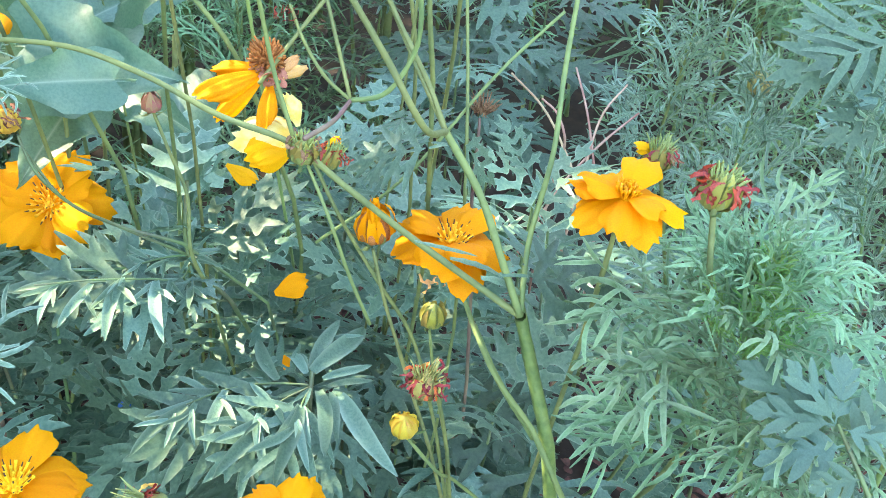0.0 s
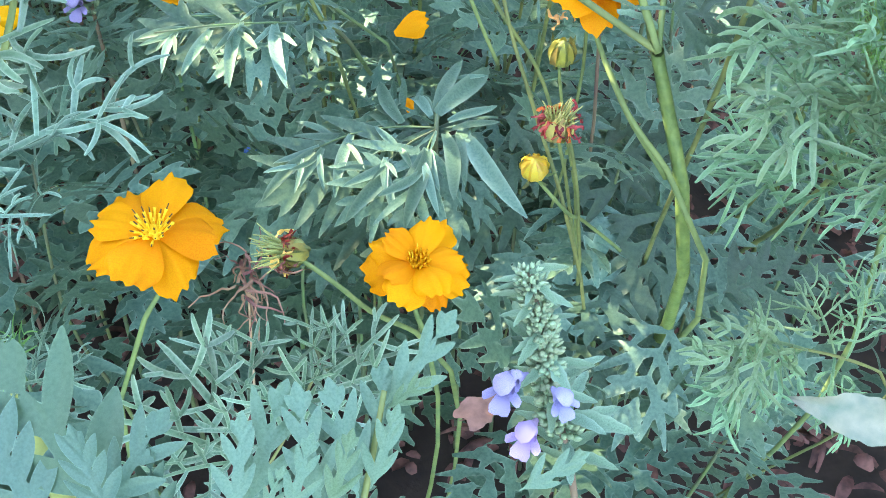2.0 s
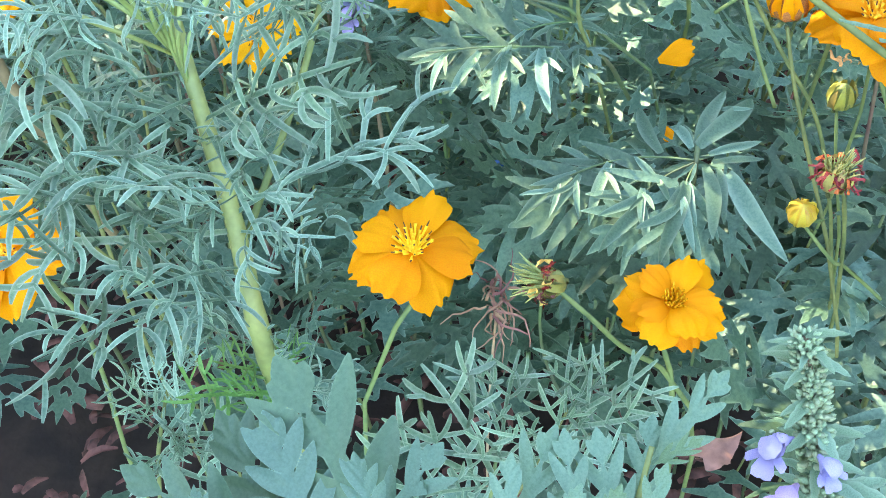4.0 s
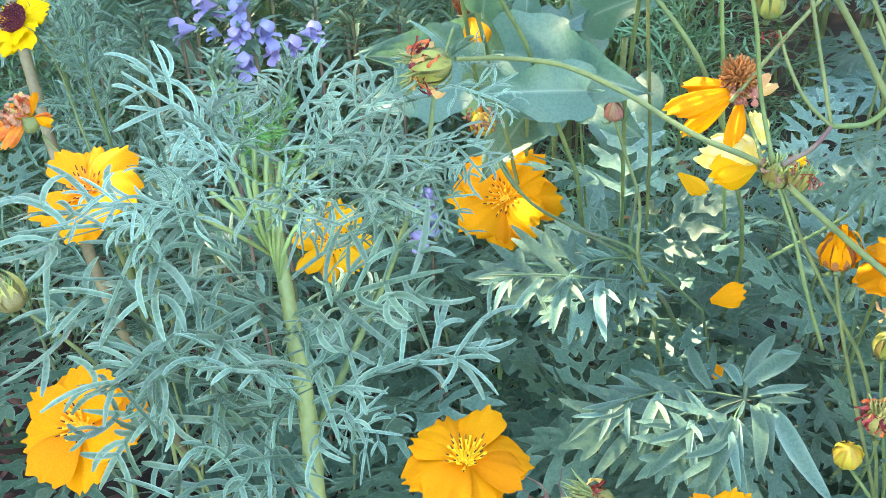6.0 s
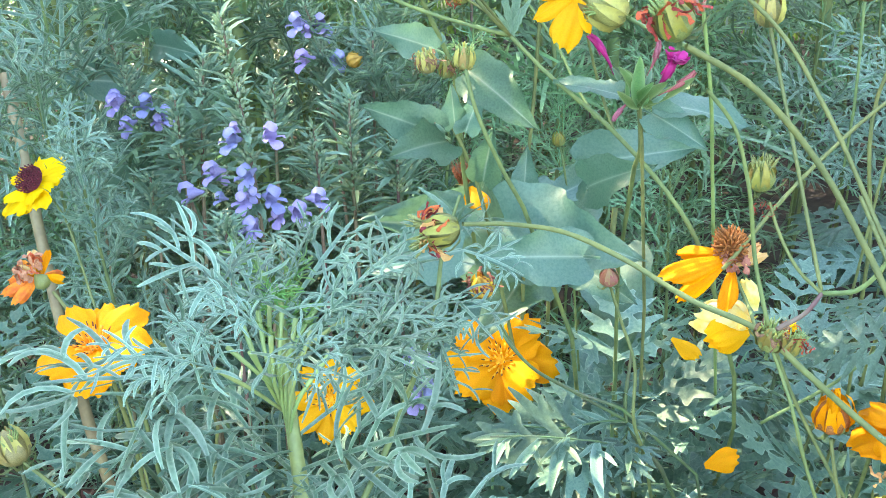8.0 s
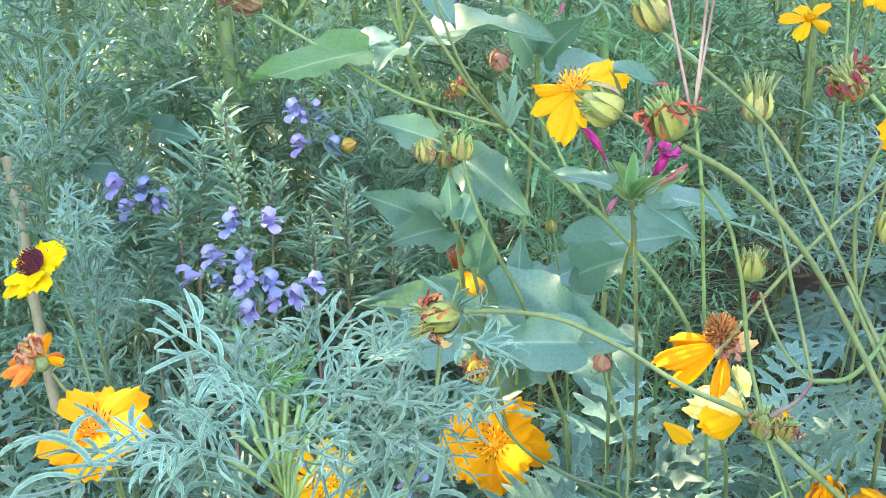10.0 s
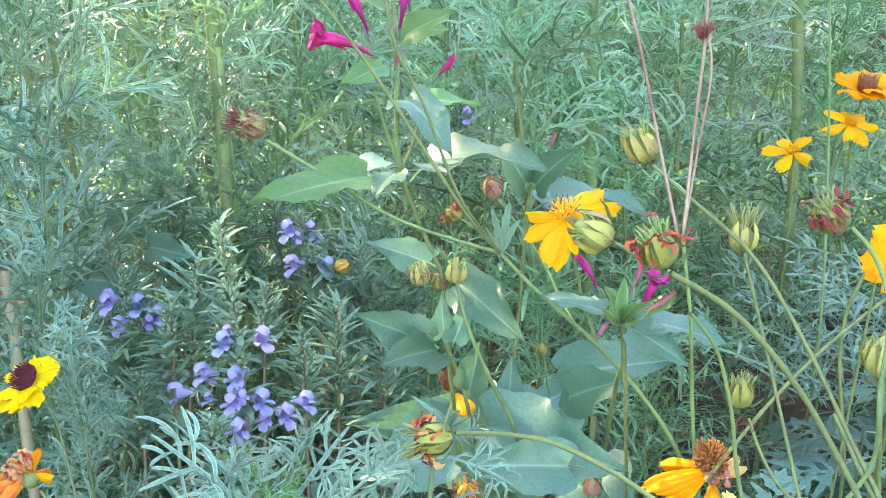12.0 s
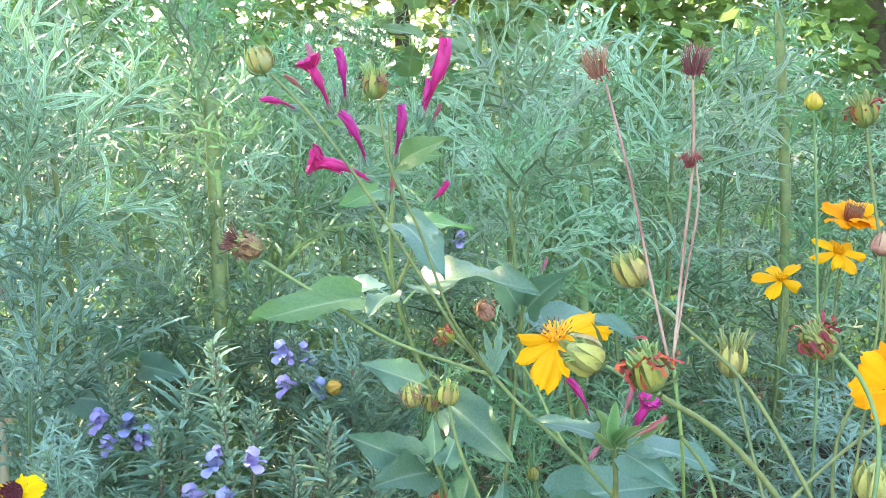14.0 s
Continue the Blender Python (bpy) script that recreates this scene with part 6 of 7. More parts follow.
for k, (bx, tx) in enumerate((((0.061, 0.552, 0.477), (0.061, 0.521, 0.481)), ((0.058, 0.554, 0.478), (0.039, 0.547, 0.482)), ((0.042, 0.547, 0.483), (0.044, 0.504, 0.484)), ((0.041, 0.547, 0.482), (0.029, 0.526, 0.483)), ((0.051, 0.554, 0.479), (0.049, 0.531, 0.481)), ((0.024, 0.545, 0.487), (0.017, 0.503, 0.489)), ((0.022, 0.543, 0.487), (0.009, 0.516, 0.487)), ((0.008, 0.541, 0.488), (-0.006, 0.508, 0.487)), ((-0.009, 0.539, 0.490), (-0.018, 0.513, 0.490)), ((-0.006, 0.539, 0.491), (-0.029, 0.528, 0.489)), ((-0.002, 0.540, 0.491), (-0.031, 0.536, 0.490)), ((0.025, 0.545, 0.488), (0.025, 0.522, 0.485)), ((0.021, 0.559, 0.483), (-0.002, 0.556, 0.487)), ((0.009, 0.557, 0.484), (-0.019, 0.551, 0.491)), ((0.037, 0.564, 0.485), (0.010, 0.571, 0.487)), ((0.039, 0.565, 0.487), (0.021, 0.582, 0.490)), ((0.051, 0.568, 0.485), (0.031, 0.572, 0.489)), ((0.051, 0.568, 0.486), (0.035, 0.588, 0.487)), ((0.035, 0.563, 0.485), (0.025, 0.548, 0.486)), ((0.051, 0.567, 0.484), (0.038, 0.551, 0.488)), ((0.061, 0.572, 0.483), (0.052, 0.601, 0.486)), ((0.063, 0.573, 0.485), (0.067, 0.605, 0.489)), ((0.063, 0.572, 0.484), (0.081, 0.560, 0.483)), ((0.063, 0.572, 0.483), (0.082, 0.580, 0.485)), ((0.062, 0.571, 0.482), (0.071, 0.550, 0.482)))):
    leaflet(silver, bx, tx, (-0.1 + 0.1 * math.sin(3 * k), -0.5, 0.85), k, 1, LOBE)
for k, (bx, tx) in enumerate((((0.063, 0.561, 0.477), (-0.029, 0.533, 0.492)), ((0.062, 0.572, 0.483), (-0.018, 0.553, 0.489)), ((0.058, 0.556, 0.476), (0.015, 0.512, 0.484)), ((0.063, 0.570, 0.481), (0.035, 0.511, 0.481)), ((0.062, 0.572, 0.483), (0.016, 0.582, 0.488)), ((0.063, 0.572, 0.484), (0.069, 0.607, 0.489)), ((0.063, 0.564, 0.481), (0.064, 0.520, 0.481)))):
    leaf(silver, BROAD_NEAR, bx, tx, (-0.1, -0.5, 0.85), k)
for k, hub in enumerate(((0.211, 0.527, 0.368), (0.235, 0.479, 0.352), (0.270, 0.503, 0.374), (0.220, 0.432, 0.337), (0.266, 0.426, 0.346), (0.079, 0.543, 0.380), (0.157, 0.556, 0.392))):
    p = thing("lobed_cosmos", hub[0], hub[1] + 0.02, "cosmos plant with a spread of lobed leaves", "plant", "lobed cosmos plants")
    stem(p, [hub, (hub[0], hub[1] + 0.012, hub[2] * 0.5), (hub[0], hub[1] + 0.02, -0.01)], 0.0012, 0.0024, M_STEM_DARK)
    rh = random.Random(500 + k)
    for e in range(6):
        a = e * 2.4 + k
        leaf(p, BROAD_NEAR, Vector(hub) - Vector((0, -0.002, 0.004 * e)), Vector(hub) + Vector((math.cos(a), math.sin(a), rh.uniform(-0.2, 0.35) - 0.05 * e)).normalized() * rh.uniform(0.07, 0.1), (0, -0.2, 0.95), e + k)
front = thing("lobed_cosmos", 0.02, 0.17, "low cosmos with broad pale green lobed leaves", "plant", "lobed cosmos plants")
stem(front, [(-0.034, 0.209, 0.530), (-0.035, 0.190, 0.492), (0.02, 0.17, -0.01)], 0.003, 0.004)
for k, (bx, tx) in enumerate((((-0.016, 0.211, 0.545), (-0.047, 0.256, 0.578)), ((-0.037, 0.211, 0.545), (-0.054, 0.240, 0.570)), ((-0.056, 0.207, 0.547), (-0.094, 0.224, 0.569)), ((-0.045, 0.214, 0.541), (-0.072, 0.243, 0.565)), ((-0.018, 0.208, 0.556), (0.002, 0.229, 0.568)), ((-0.015, 0.204, 0.558), (-0.023, 0.219, 0.579)), ((-0.003, 0.206, 0.547), (-0.004, 0.219, 0.565)), ((-0.067, 0.204, 0.551), (-0.074, 0.215, 0.568)))):
    leaf(front, WIDE, bx, tx, (0.1 - 0.1 * k, -0.7, 0.7), k)
shoot = thing("lobed_cosmos", 0.13, 0.2, "young cosmos shoot with broad pale leaves", "plant", "lobed cosmos plants")
stem(shoot, [(0.048, 0.208, 0.530), (0.051, 0.190, 0.494), (0.13, 0.2, -0.01)], 0.002, 0.003)
stem(shoot, [(0.067, 0.237, 0.556), (0.060, 0.220, 0.541), (0.051, 0.202, 0.518)], 0.0012, 0.0018)
for k, (bx, tx) in enumerate((((0.020, 0.211, 0.539), (0.037, 0.240, 0.559)), ((0.018, 0.208, 0.543), (0.022, 0.229, 0.562)), ((0.043, 0.207, 0.542), (0.040, 0.237, 0.562)), ((0.055, 0.210, 0.539), (0.051, 0.240, 0.558)), ((0.060, 0.218, 0.539), (0.067, 0.246, 0.557)), ((0.067, 0.235, 0.551), (0.093, 0.259, 0.562)), ((0.067, 0.233, 0.552), (0.081, 0.235, 0.561)), ((0.059, 0.211, 0.542), (0.069, 0.226, 0.560)), ((0.046, 0.204, 0.546), (0.055, 0.216, 0.564)), ((0.027, 0.205, 0.547), (0.034, 0.211, 0.559)), ((0.110, 0.222, 0.510), (0.134, 0.229, 0.516)), ((0.034, 0.201, 0.550), (0.043, 0.217, 0.564)))):
    leaf(shoot, WIDE_PALE, bx, tx, (0.1 * math.sin(k), -0.8, 0.6), k)
edge_tuft = thing("feathery_cosmos", -0.16, 0.3, "feathery cosmos at the front corner of the bed", "plant", "feathery cosmos plants")
stem(edge_tuft, [(-0.130, 0.329, 0.468), (-0.145, 0.324, 0.423), (-0.16, 0.3, -0.01)], 0.001, 0.002)
for k, (bx, tx) in enumerate((((-0.134, 0.324, 0.450), (-0.155, 0.331, 0.483)), ((-0.134, 0.324, 0.450), (-0.140, 0.300, 0.469)), ((-0.136, 0.319, 0.445), (-0.105, 0.322, 0.475)), ((-0.136, 0.319, 0.445), (-0.104, 0.301, 0.456)), ((-0.141, 0.319, 0.431), (-0.155, 0.291, 0.446)), ((-0.141, 0.319, 0.431), (-0.119, 0.279, 0.450)), ((-0.130, 0.326, 0.464), (-0.133, 0.338, 0.488)), ((-0.136, 0.320, 0.446), (-0.092, 0.317, 0.457)), ((-0.141, 0.319, 0.431), (-0.101, 0.290, 0.433)), ((-0.130, 0.326, 0.464), (-0.115, 0.339, 0.477)))):
    leaf(edge_tuft, LACE if k % 3 else FEATHER, bx, tx, (0.1 * math.sin(2 * k), -0.5, 0.8), k)
lacy = thing("feathery_cosmos", 0.06, 0.26, "young feathery cosmos with thin silvery leaves", "plant", "feathery cosmos plants")
stem(lacy, [(0.018, 0.295, 0.480), (0.013, 0.278, 0.465), (0.011, 0.261, 0.450), (0.06, 0.26, -0.01)], 0.0009, 0.0016)
stem(lacy, [(0.045, 0.307, 0.477), (0.031, 0.287, 0.466), (0.011, 0.265, 0.453)], 0.0008, 0.001)
for k, (bx, tx) in enumerate((((0.015, 0.278, 0.465), (-0.032, 0.302, 0.498)), ((0.015, 0.280, 0.466), (-0.006, 0.321, 0.503)), ((0.018, 0.292, 0.477), (0.009, 0.321, 0.503)), ((0.018, 0.293, 0.478), (0.022, 0.321, 0.503)), ((0.015, 0.278, 0.465), (-0.021, 0.274, 0.487)), ((0.031, 0.287, 0.466), (-0.002, 0.290, 0.489)), ((0.031, 0.287, 0.466), (0.027, 0.293, 0.505)), ((0.044, 0.305, 0.475), (0.043, 0.328, 0.496)), ((0.044, 0.305, 0.475), (0.062, 0.323, 0.492)), ((0.044, 0.305, 0.475), (0.086, 0.318, 0.488)), ((0.041, 0.302, 0.472), (0.083, 0.299, 0.484)), ((0.036, 0.292, 0.471), (0.069, 0.281, 0.481)), ((0.031, 0.283, 0.469), (0.052, 0.301, 0.499)))):
    leaf(lacy, LACE, bx, tx, (0.1 * math.sin(2 * k), -0.7, 0.7), k)
edge = thing("lobed_cosmos", 0.38, 0.22, "cosmos with wide blue-green lobed leaves", "plant", "lobed cosmos plants")
stem(edge, [(0.304, 0.294, 0.570), (0.316, 0.273, 0.543), (0.38, 0.22, -0.01)], 0.001, 0.0022, M_STEM_DARK)
for k, (bx, tx) in enumerate((((0.303, 0.294, 0.570), (0.288, 0.311, 0.589)), ((0.303, 0.294, 0.570), (0.312, 0.311, 0.589)), ((0.302, 0.293, 0.570), (0.273, 0.306, 0.574)), ((0.301, 0.294, 0.568), (0.276, 0.322, 0.582)), ((0.303, 0.289, 0.572), (0.318, 0.278, 0.571)), ((0.307, 0.289, 0.563), (0.274, 0.293, 0.555)), ((0.308, 0.277, 0.556), (0.284, 0.271, 0.563)), ((0.307, 0.287, 0.561), (0.330, 0.297, 0.585)))):
    leaf(edge, WIDE, bx, tx, (0, -0.6, 0.8), k)
upright = thing("lobed_cosmos", 0.62, 0.62, "cosmos with wide blue-green leaves against the shade", "plant", "lobed cosmos plants")
stem(upright, [(0.461, 0.527, 0.637), (0.470, 0.490, 0.585), (0.62, 0.62, -0.01)], 0.002, 0.004)
for k, (bx, tx) in enumerate((((0.461, 0.527, 0.637), (0.405, 0.547, 0.643)), ((0.461, 0.527, 0.637), (0.384, 0.517, 0.625)), ((0.461, 0.526, 0.635), (0.402, 0.504, 0.633)), ((0.461, 0.527, 0.637), (0.450, 0.551, 0.669)), ((0.462, 0.511, 0.614), (0.409, 0.490, 0.595)), ((0.460, 0.522, 0.629), (0.492, 0.520, 0.640)), ((0.461, 0.531, 0.643), (0.431, 0.562, 0.658)), ((0.465, 0.502, 0.600), (0.426, 0.514, 0.620)))):
    leaf(upright, HANG, bx, tx, (0, -0.6, 0.8), k)

for k, (hx, hy, hz, meshes, ln) in enumerate(((0.315, 0.92, 0.475, BROAD_NEAR, 0.11), (0.36, 0.98, 0.45, BROAD_NEAR, 0.12), (0.36, 1.1, 0.51, FEATHER, 0.12), (0.42, 1.2, 0.53, FEATHER, 0.14), (0.3, 1.2, 0.5, FEATHER, 0.12), (0.43, 1.02, 0.5, BROAD_NEAR, 0.12))):
    p = thing("lobed_cosmos" if meshes is BROAD_NEAR else "feathery_cosmos", hx, hy + 0.03, "low cosmos in the shade under the stems", "plant", "lobed cosmos plants" if meshes is BROAD_NEAR else "feathery cosmos plants")
    stem(p, [(hx, hy, hz), (hx, hy + 0.02, hz * 0.5), (hx, hy + 0.03, -0.01)], 0.0014, 0.003, M_STEM_DARK)
    rh = random.Random(640 + k)
    for e in range(9):
        a = e * 2.4 + k
        b = Vector((hx, hy, hz - 0.012 * e))
        leaf(p, meshes, b, b + Vector((math.cos(a), math.sin(a), rh.uniform(-0.1, 0.6))).normalized() * ln * rh.uniform(0.7, 1.0), (0, -0.3, 0.95), e + k)

twigs = thing("dry_twigs", 0.4, 0.85, "curved dry brown twigs in the shade under the plants", "twigs")
stem(twigs, [(0.336, 0.752, 0.494), (0.343, 0.735, 0.490), (0.348, 0.723, 0.474), (0.347, 0.729, 0.444), (0.4, 0.85, -0.01)], 0.0012, 0.0018, M_DRY_STEM, "twig")
stem(twigs, [(0.329, 0.812, 0.489), (0.346, 0.775, 0.476), (0.358, 0.728, 0.449), (0.4, 0.85, -0.01)], 0.0012, 0.0018, M_DRY_STEM, "twig")
stem(twigs, [(0.441, 0.829, 0.469), (0.397, 0.775, 0.462), (0.376, 0.740, 0.437), (0.4, 0.85, -0.01)], 0.0012, 0.0018, M_DRY_STEM, "twig")
stem(twigs, [(0.399, 0.847, 0.478), (0.395, 0.798, 0.459), (0.391, 0.752, 0.425), (0.4, 0.85, -0.01)], 0.0012, 0.0018, M_DRY_STEM, "twig")
stem(twigs, [(0.437, 0.788, 0.462), (0.400, 0.765, 0.449), (0.356, 0.737, 0.424), (0.4, 0.85, -0.01)], 0.0012, 0.0018, M_DRY_STEM, "twig")

# ---- dragonhead spikes with lilac flowers ----
def lipped_flower(name, material, seed):
    """A two-lipped corolla one unit long along +y."""
    g = Geo()
    rr = random.Random(seed)
    tube(g, [Vector((0, 0.0, 0)), Vector((0, 0.25, 0.02)), Vector((0, 0.48, 0.05)), Vector((0, 0.68, 0.06))], [0.08, 0.14, 0.26, 0.31], 10, False)
    ribbon(g, [Vector((0, 0.45, 0.27)), Vector((0, 0.68, 0.42)), Vector((0, 0.9, 0.4)), Vector((0, 1.04, 0.24)), Vector((0, 1.06, 0.12))], [0.36, 0.56, 0.58, 0.42, 0.12], Vector((0, 0.3, 1)), -0.75)
    ribbon(g, [Vector((0, 0.55, -0.2)), Vector((0, 0.8, -0.26)), Vector((0, 1.0, -0.38)), Vector((0, 1.1, -0.54)), Vector((0, 1.06, -0.64))], [0.3, 0.44, 0.6, 0.52, 0.2], Vector((0, 0.6, 0.8)), 0.3)
    for u in (-1, 1):
        ribbon(g, [Vector((u * 0.18, 0.6, -0.08)), Vector((u * 0.32, 0.8, -0.1)), Vector((u * 0.44, 0.94, -0.16 + 0.05 * rr.random())), Vector((u * 0.48, 0.98, -0.24))], [0.2, 0.28, 0.26, 0.08], Vector((u * 0.3, 0.6, 0.8)), 0.3)
    return g.mesh(name, material)


LIPPED = [lipped_flower("corolla", M_LILAC, 0), lipped_flower("corolla", M_VIOLET, 1)]
g = Geo()
for k in range(3):
    a = k * 2.1
    blob(g, (0.3 * math.cos(a), 0.3 * math.sin(a), 0), (math.cos(a) * 0.6, math.sin(a) * 0.6, 1), 0.9, 0.26, 1.0, 3, 5)
WHORL = g.mesh("calyx_whorl", M_SAGE_CALYX)


def spike(label, ctrl, flowers, seed, size=0.0158, leaf_len=0.034, foot=None, whorls=0.55, per=2, blades=None, girth=1.0, bunch=2, rise=0.6):
    """A flowering spike: stem, whorls of calyces, narrow leaves and two-lipped flowers at their places."""
    rr = random.Random(seed)
    foot = foot or (ctrl[-1][0], ctrl[-1][1])
    p = thing("dragonhead", foot[0], foot[1], label, "flower", "dragonhead spikes")
    full = [*ctrl, (foot[0], foot[1], -0.01)]
    stem(p, full, 0.0012, 0.0024, M_STEM_RED)
    pts = spline(full, 14)
    n = len(pts)
    top = int(n * whorls)
    for i in range(0, top):
        for s in range(bunch):
            a = rr.uniform(0, 6.283)
            o = Vector((math.cos(a), math.sin(a), 0)) * 0.003
            part("calyx_whorl", WHORL, p, "", aim_z(pts[i] + o, (math.cos(a) * 0.5, math.sin(a) * 0.5, 1), rr.uniform(0, 360), girth * rr.uniform(0.0042, 0.0068) * (0.7 + 0.5 * i / top)))
        for s in range(per):
            a = rr.uniform(0, 6.283)
            way = Vector((math.cos(a), math.sin(a), rise + rr.uniform(-0.4, 0.7) * (1 if rise > 0.3 else 0.5)))
            part("leaf", (blades or NARROW)[rr.randrange(3)], p, "", aim(pts[i], way, (0, 0, 1), leaf_len * rr.uniform(0.6, 1.1) * (0.5 + 0.6 * i / top)))
    for i in range(top, n - 2, 1):
        for s in range(per):
            a = rr.uniform(0, 6.283)
            part("leaf", (blades or NARROW)[rr.randrange(3)], p, "", aim(pts[i], (math.cos(a), math.sin(a), rr.uniform(0.1, 0.7)), (0, 0, 1), leaf_len * rr.uniform(0.55, 1.05)))
    for k, f in enumerate(flowers):
        f = Vector(f)
        near = min(pts, key=lambda q: (q - f).length)
        way = f - near + Vector((rr.uniform(-0.009, 0.009), -0.005, rr.uniform(-0.006, 0.002)))
        part("corolla", LIPPED[(k + seed) % 2], p, "", aim(f - way.normalized() * size * 0.5, way, (0, 0, 1), size * rr.uniform(0.85, 1.1)))
        part("calyx_whorl", WHORL, p, "", aim_z(f - way.normalized() * size * 0.62, way, 40 * k, size * 0.3))
        if k % 3 == 0:
            way = Vector((rr.uniform(-1, 1), rr.uniform(-0.9, 0.1), rr.uniform(-0.3, 0.3))).normalized()
            f = near.lerp(f, 0.45) + Vector((0, 0, rr.uniform(-0.012, 0.01)))
            part("corolla", LIPPED[(k + seed + 1) % 2], p, "", aim(f, way, (0, 0, 1), size * rr.uniform(0.55, 0.8)))
    return p


spike("short dragonhead spike with lilac flowers at its foot", [(0.124, 0.283, 0.551), (0.128, 0.277, 0.532), (0.131, 0.265, 0.508), (0.139, 0.254, 0.472)], ((0.112, 0.258, 0.522), (0.131, 0.252, 0.517), (0.121, 0.253, 0.498)), 2, 0.0125, 0.026, whorls=0.66, per=1, blades=BLUNT, girth=0.85, bunch=5, rise=0.1)
spike("tall dragonhead spike with violet flowers", [(-0.213, 0.709, 0.698), (-0.203, 0.696, 0.657), (-0.192, 0.680, 0.606), (-0.186, 0.672, 0.549)], ((-0.200, 0.670, 0.625), (-0.176, 0.672, 0.628), (-0.191, 0.668, 0.602), (-0.193, 0.658, 0.587), (-0.187, 0.653, 0.571), (-0.158, 0.658, 0.580), (-0.146, 0.666, 0.586), (-0.214, 0.667, 0.603), (-0.177, 0.664, 0.587), (-0.235, 0.679, 0.582)), 3)
spike("dragonhead spike with a few violet flowers", [(-0.336, 0.812, 0.655), (-0.321, 0.801, 0.621), (-0.300, 0.792, 0.587), (-0.276, 0.779, 0.544)], ((-0.326, 0.787, 0.611), (-0.302, 0.788, 0.609), (-0.313, 0.773, 0.598), (-0.289, 0.787, 0.601), (-0.246, 0.766, 0.560)), 4)
spike("dragonhead spike with pale violet flowers behind", [(-0.198, 0.899, 0.662), (-0.187, 0.890, 0.634), (-0.179, 0.880, 0.602), (-0.171, 0.872, 0.543)], ((-0.200, 0.884, 0.651), (-0.194, 0.875, 0.623), (-0.170, 0.877, 0.623), (-0.185, 0.895, 0.648)), 5)
spike("leafy dragonhead shoot without flowers", [(-0.243, 0.756, 0.656), (-0.244, 0.742, 0.615), (-0.247, 0.735, 0.563)], (), 6, leaf_len=0.05)
spike("leafy dragonhead shoot beside the spikes", [(-0.142, 0.783, 0.619), (-0.141, 0.771, 0.582), (-0.138, 0.763, 0.528)], (), 7, leaf_len=0.045)
spike("leafy dragonhead with violet flowers far back", [(-0.070, 1.144, 0.735), (-0.072, 1.135, 0.707), (-0.073, 1.118, 0.656)], ((-0.063, 1.129, 0.720), (-0.083, 1.122, 0.703), (-0.068, 1.119, 0.692)), 8)

for k, (top, mid) in enumerate((((-0.257, 0.726, 0.634), (-0.254, 0.719, 0.579)), ((-0.192, 0.754, 0.640), (-0.192, 0.745, 0.580)), ((-0.276, 0.708, 0.582), (-0.273, 0.701, 0.531)), ((-0.158, 0.728, 0.615), (-0.155, 0.719, 0.556)), ((-0.342, 0.769, 0.593), (-0.339, 0.759, 0.530)), ((-0.106, 0.776, 0.590), (-0.105, 0.769, 0.536)), ((-0.199, 0.630, 0.585), (-0.197, 0.627, 0.545)), ((-0.141, 0.894, 0.635), (-0.141, 0.888, 0.585)))):
    spike("leafy dragonhead shoot with narrow pale leaves", [top, mid], (), 50 + k, leaf_len=0.03 + 0.004 * (k % 3), per=3, whorls=0.4, foot=(mid[0], mid[1] + 0.02))

# ---- four o'clocks with magenta tubes ----
def tube_flower(name, material, open_=0.0, bow=0.06):
    """A long-necked flower one unit long along +y, closed like a club, or open with a ruffled rim."""
    g = Geo()
    rr = random.Random(int(open_ * 10) + int(bow * 100))
    r = [0.032, 0.028, 0.032, 0.045, 0.07, 0.092, 0.076, 0.025]
    tube(g, [Vector((bow * math.sin(2 * k / 7), k / 7 * (1 - 0.2 * open_), bow * 1.6 * math.sin(3 * k / 7))) for k in range(8)], r, 10)
    for k in range(5):
        a = k * 1.2566
        ribbon(g, [Vector((bow * math.sin(2 * q + 0.9) * 0.9 + math.cos(a + 0.7 * q) * 0.085 * (1.1 - 0.6 * q), (0.5 + 0.5 * q) * (1 - 0.2 * open_), bow * 1.4 + math.sin(a + 0.7 * q) * 0.085 * (1.1 - 0.6 * q))) for q in (0, 0.35, 0.7, 1.0)], [0.02, 0.07, 0.08, 0.03], Vector((math.cos(a + 0.5), 0.1, math.sin(a + 0.5))), 0.5)
    if open_:
        for k in range(11):
            a = k * 0.571 + rr.uniform(-0.2, 0.2)
            c = Vector((bow * 0.9, 0, bow * 1.0))
            pts = [c + Vector((math.cos(a + 0.3 * q) * (0.05 + 0.17 * q) + rr.uniform(-0.02, 0.02), 0.66 + 0.3 * q - 0.12 * q * q + rr.uniform(-0.03, 0.03), math.sin(a + 0.3 * q) * (0.05 + 0.17 * q) + rr.uniform(-0.02, 0.02))) for q in (0, 0.3, 0.6, 0.85, 1.0)]
            ribbon(g, pts, [0.06, 0.12, 0.17, 0.15, 0.05], Vector((math.cos(a) * 0.7, -0.7, math.sin(a) * 0.7)), rr.uniform(-0.8, 0.8))
    return g.mesh(name, material)


TUBES = [tube_flower("tube_flower", M_MAGENTA, 0, 0.09), tube_flower("tube_flower", M_MAGENTA, 1.0, 0.07), tube_flower("tube_flower", M_MAGENTA_OLD)]
g = Geo()
for k in range(5):
    a = k * 1.2566
    ribbon(g, [Vector((math.cos(a) * r, z, math.sin(a) * r)) for r, z in ((0.1, 0), (0.3, 0.3), (0.34, 0.7), (0.3, 1.1))], [0.2, 0.36, 0.28, 0.03], Vector((math.cos(a), 0, math.sin(a))), 0.3)
CUP = g.mesh("green_cup", M_OVATE)


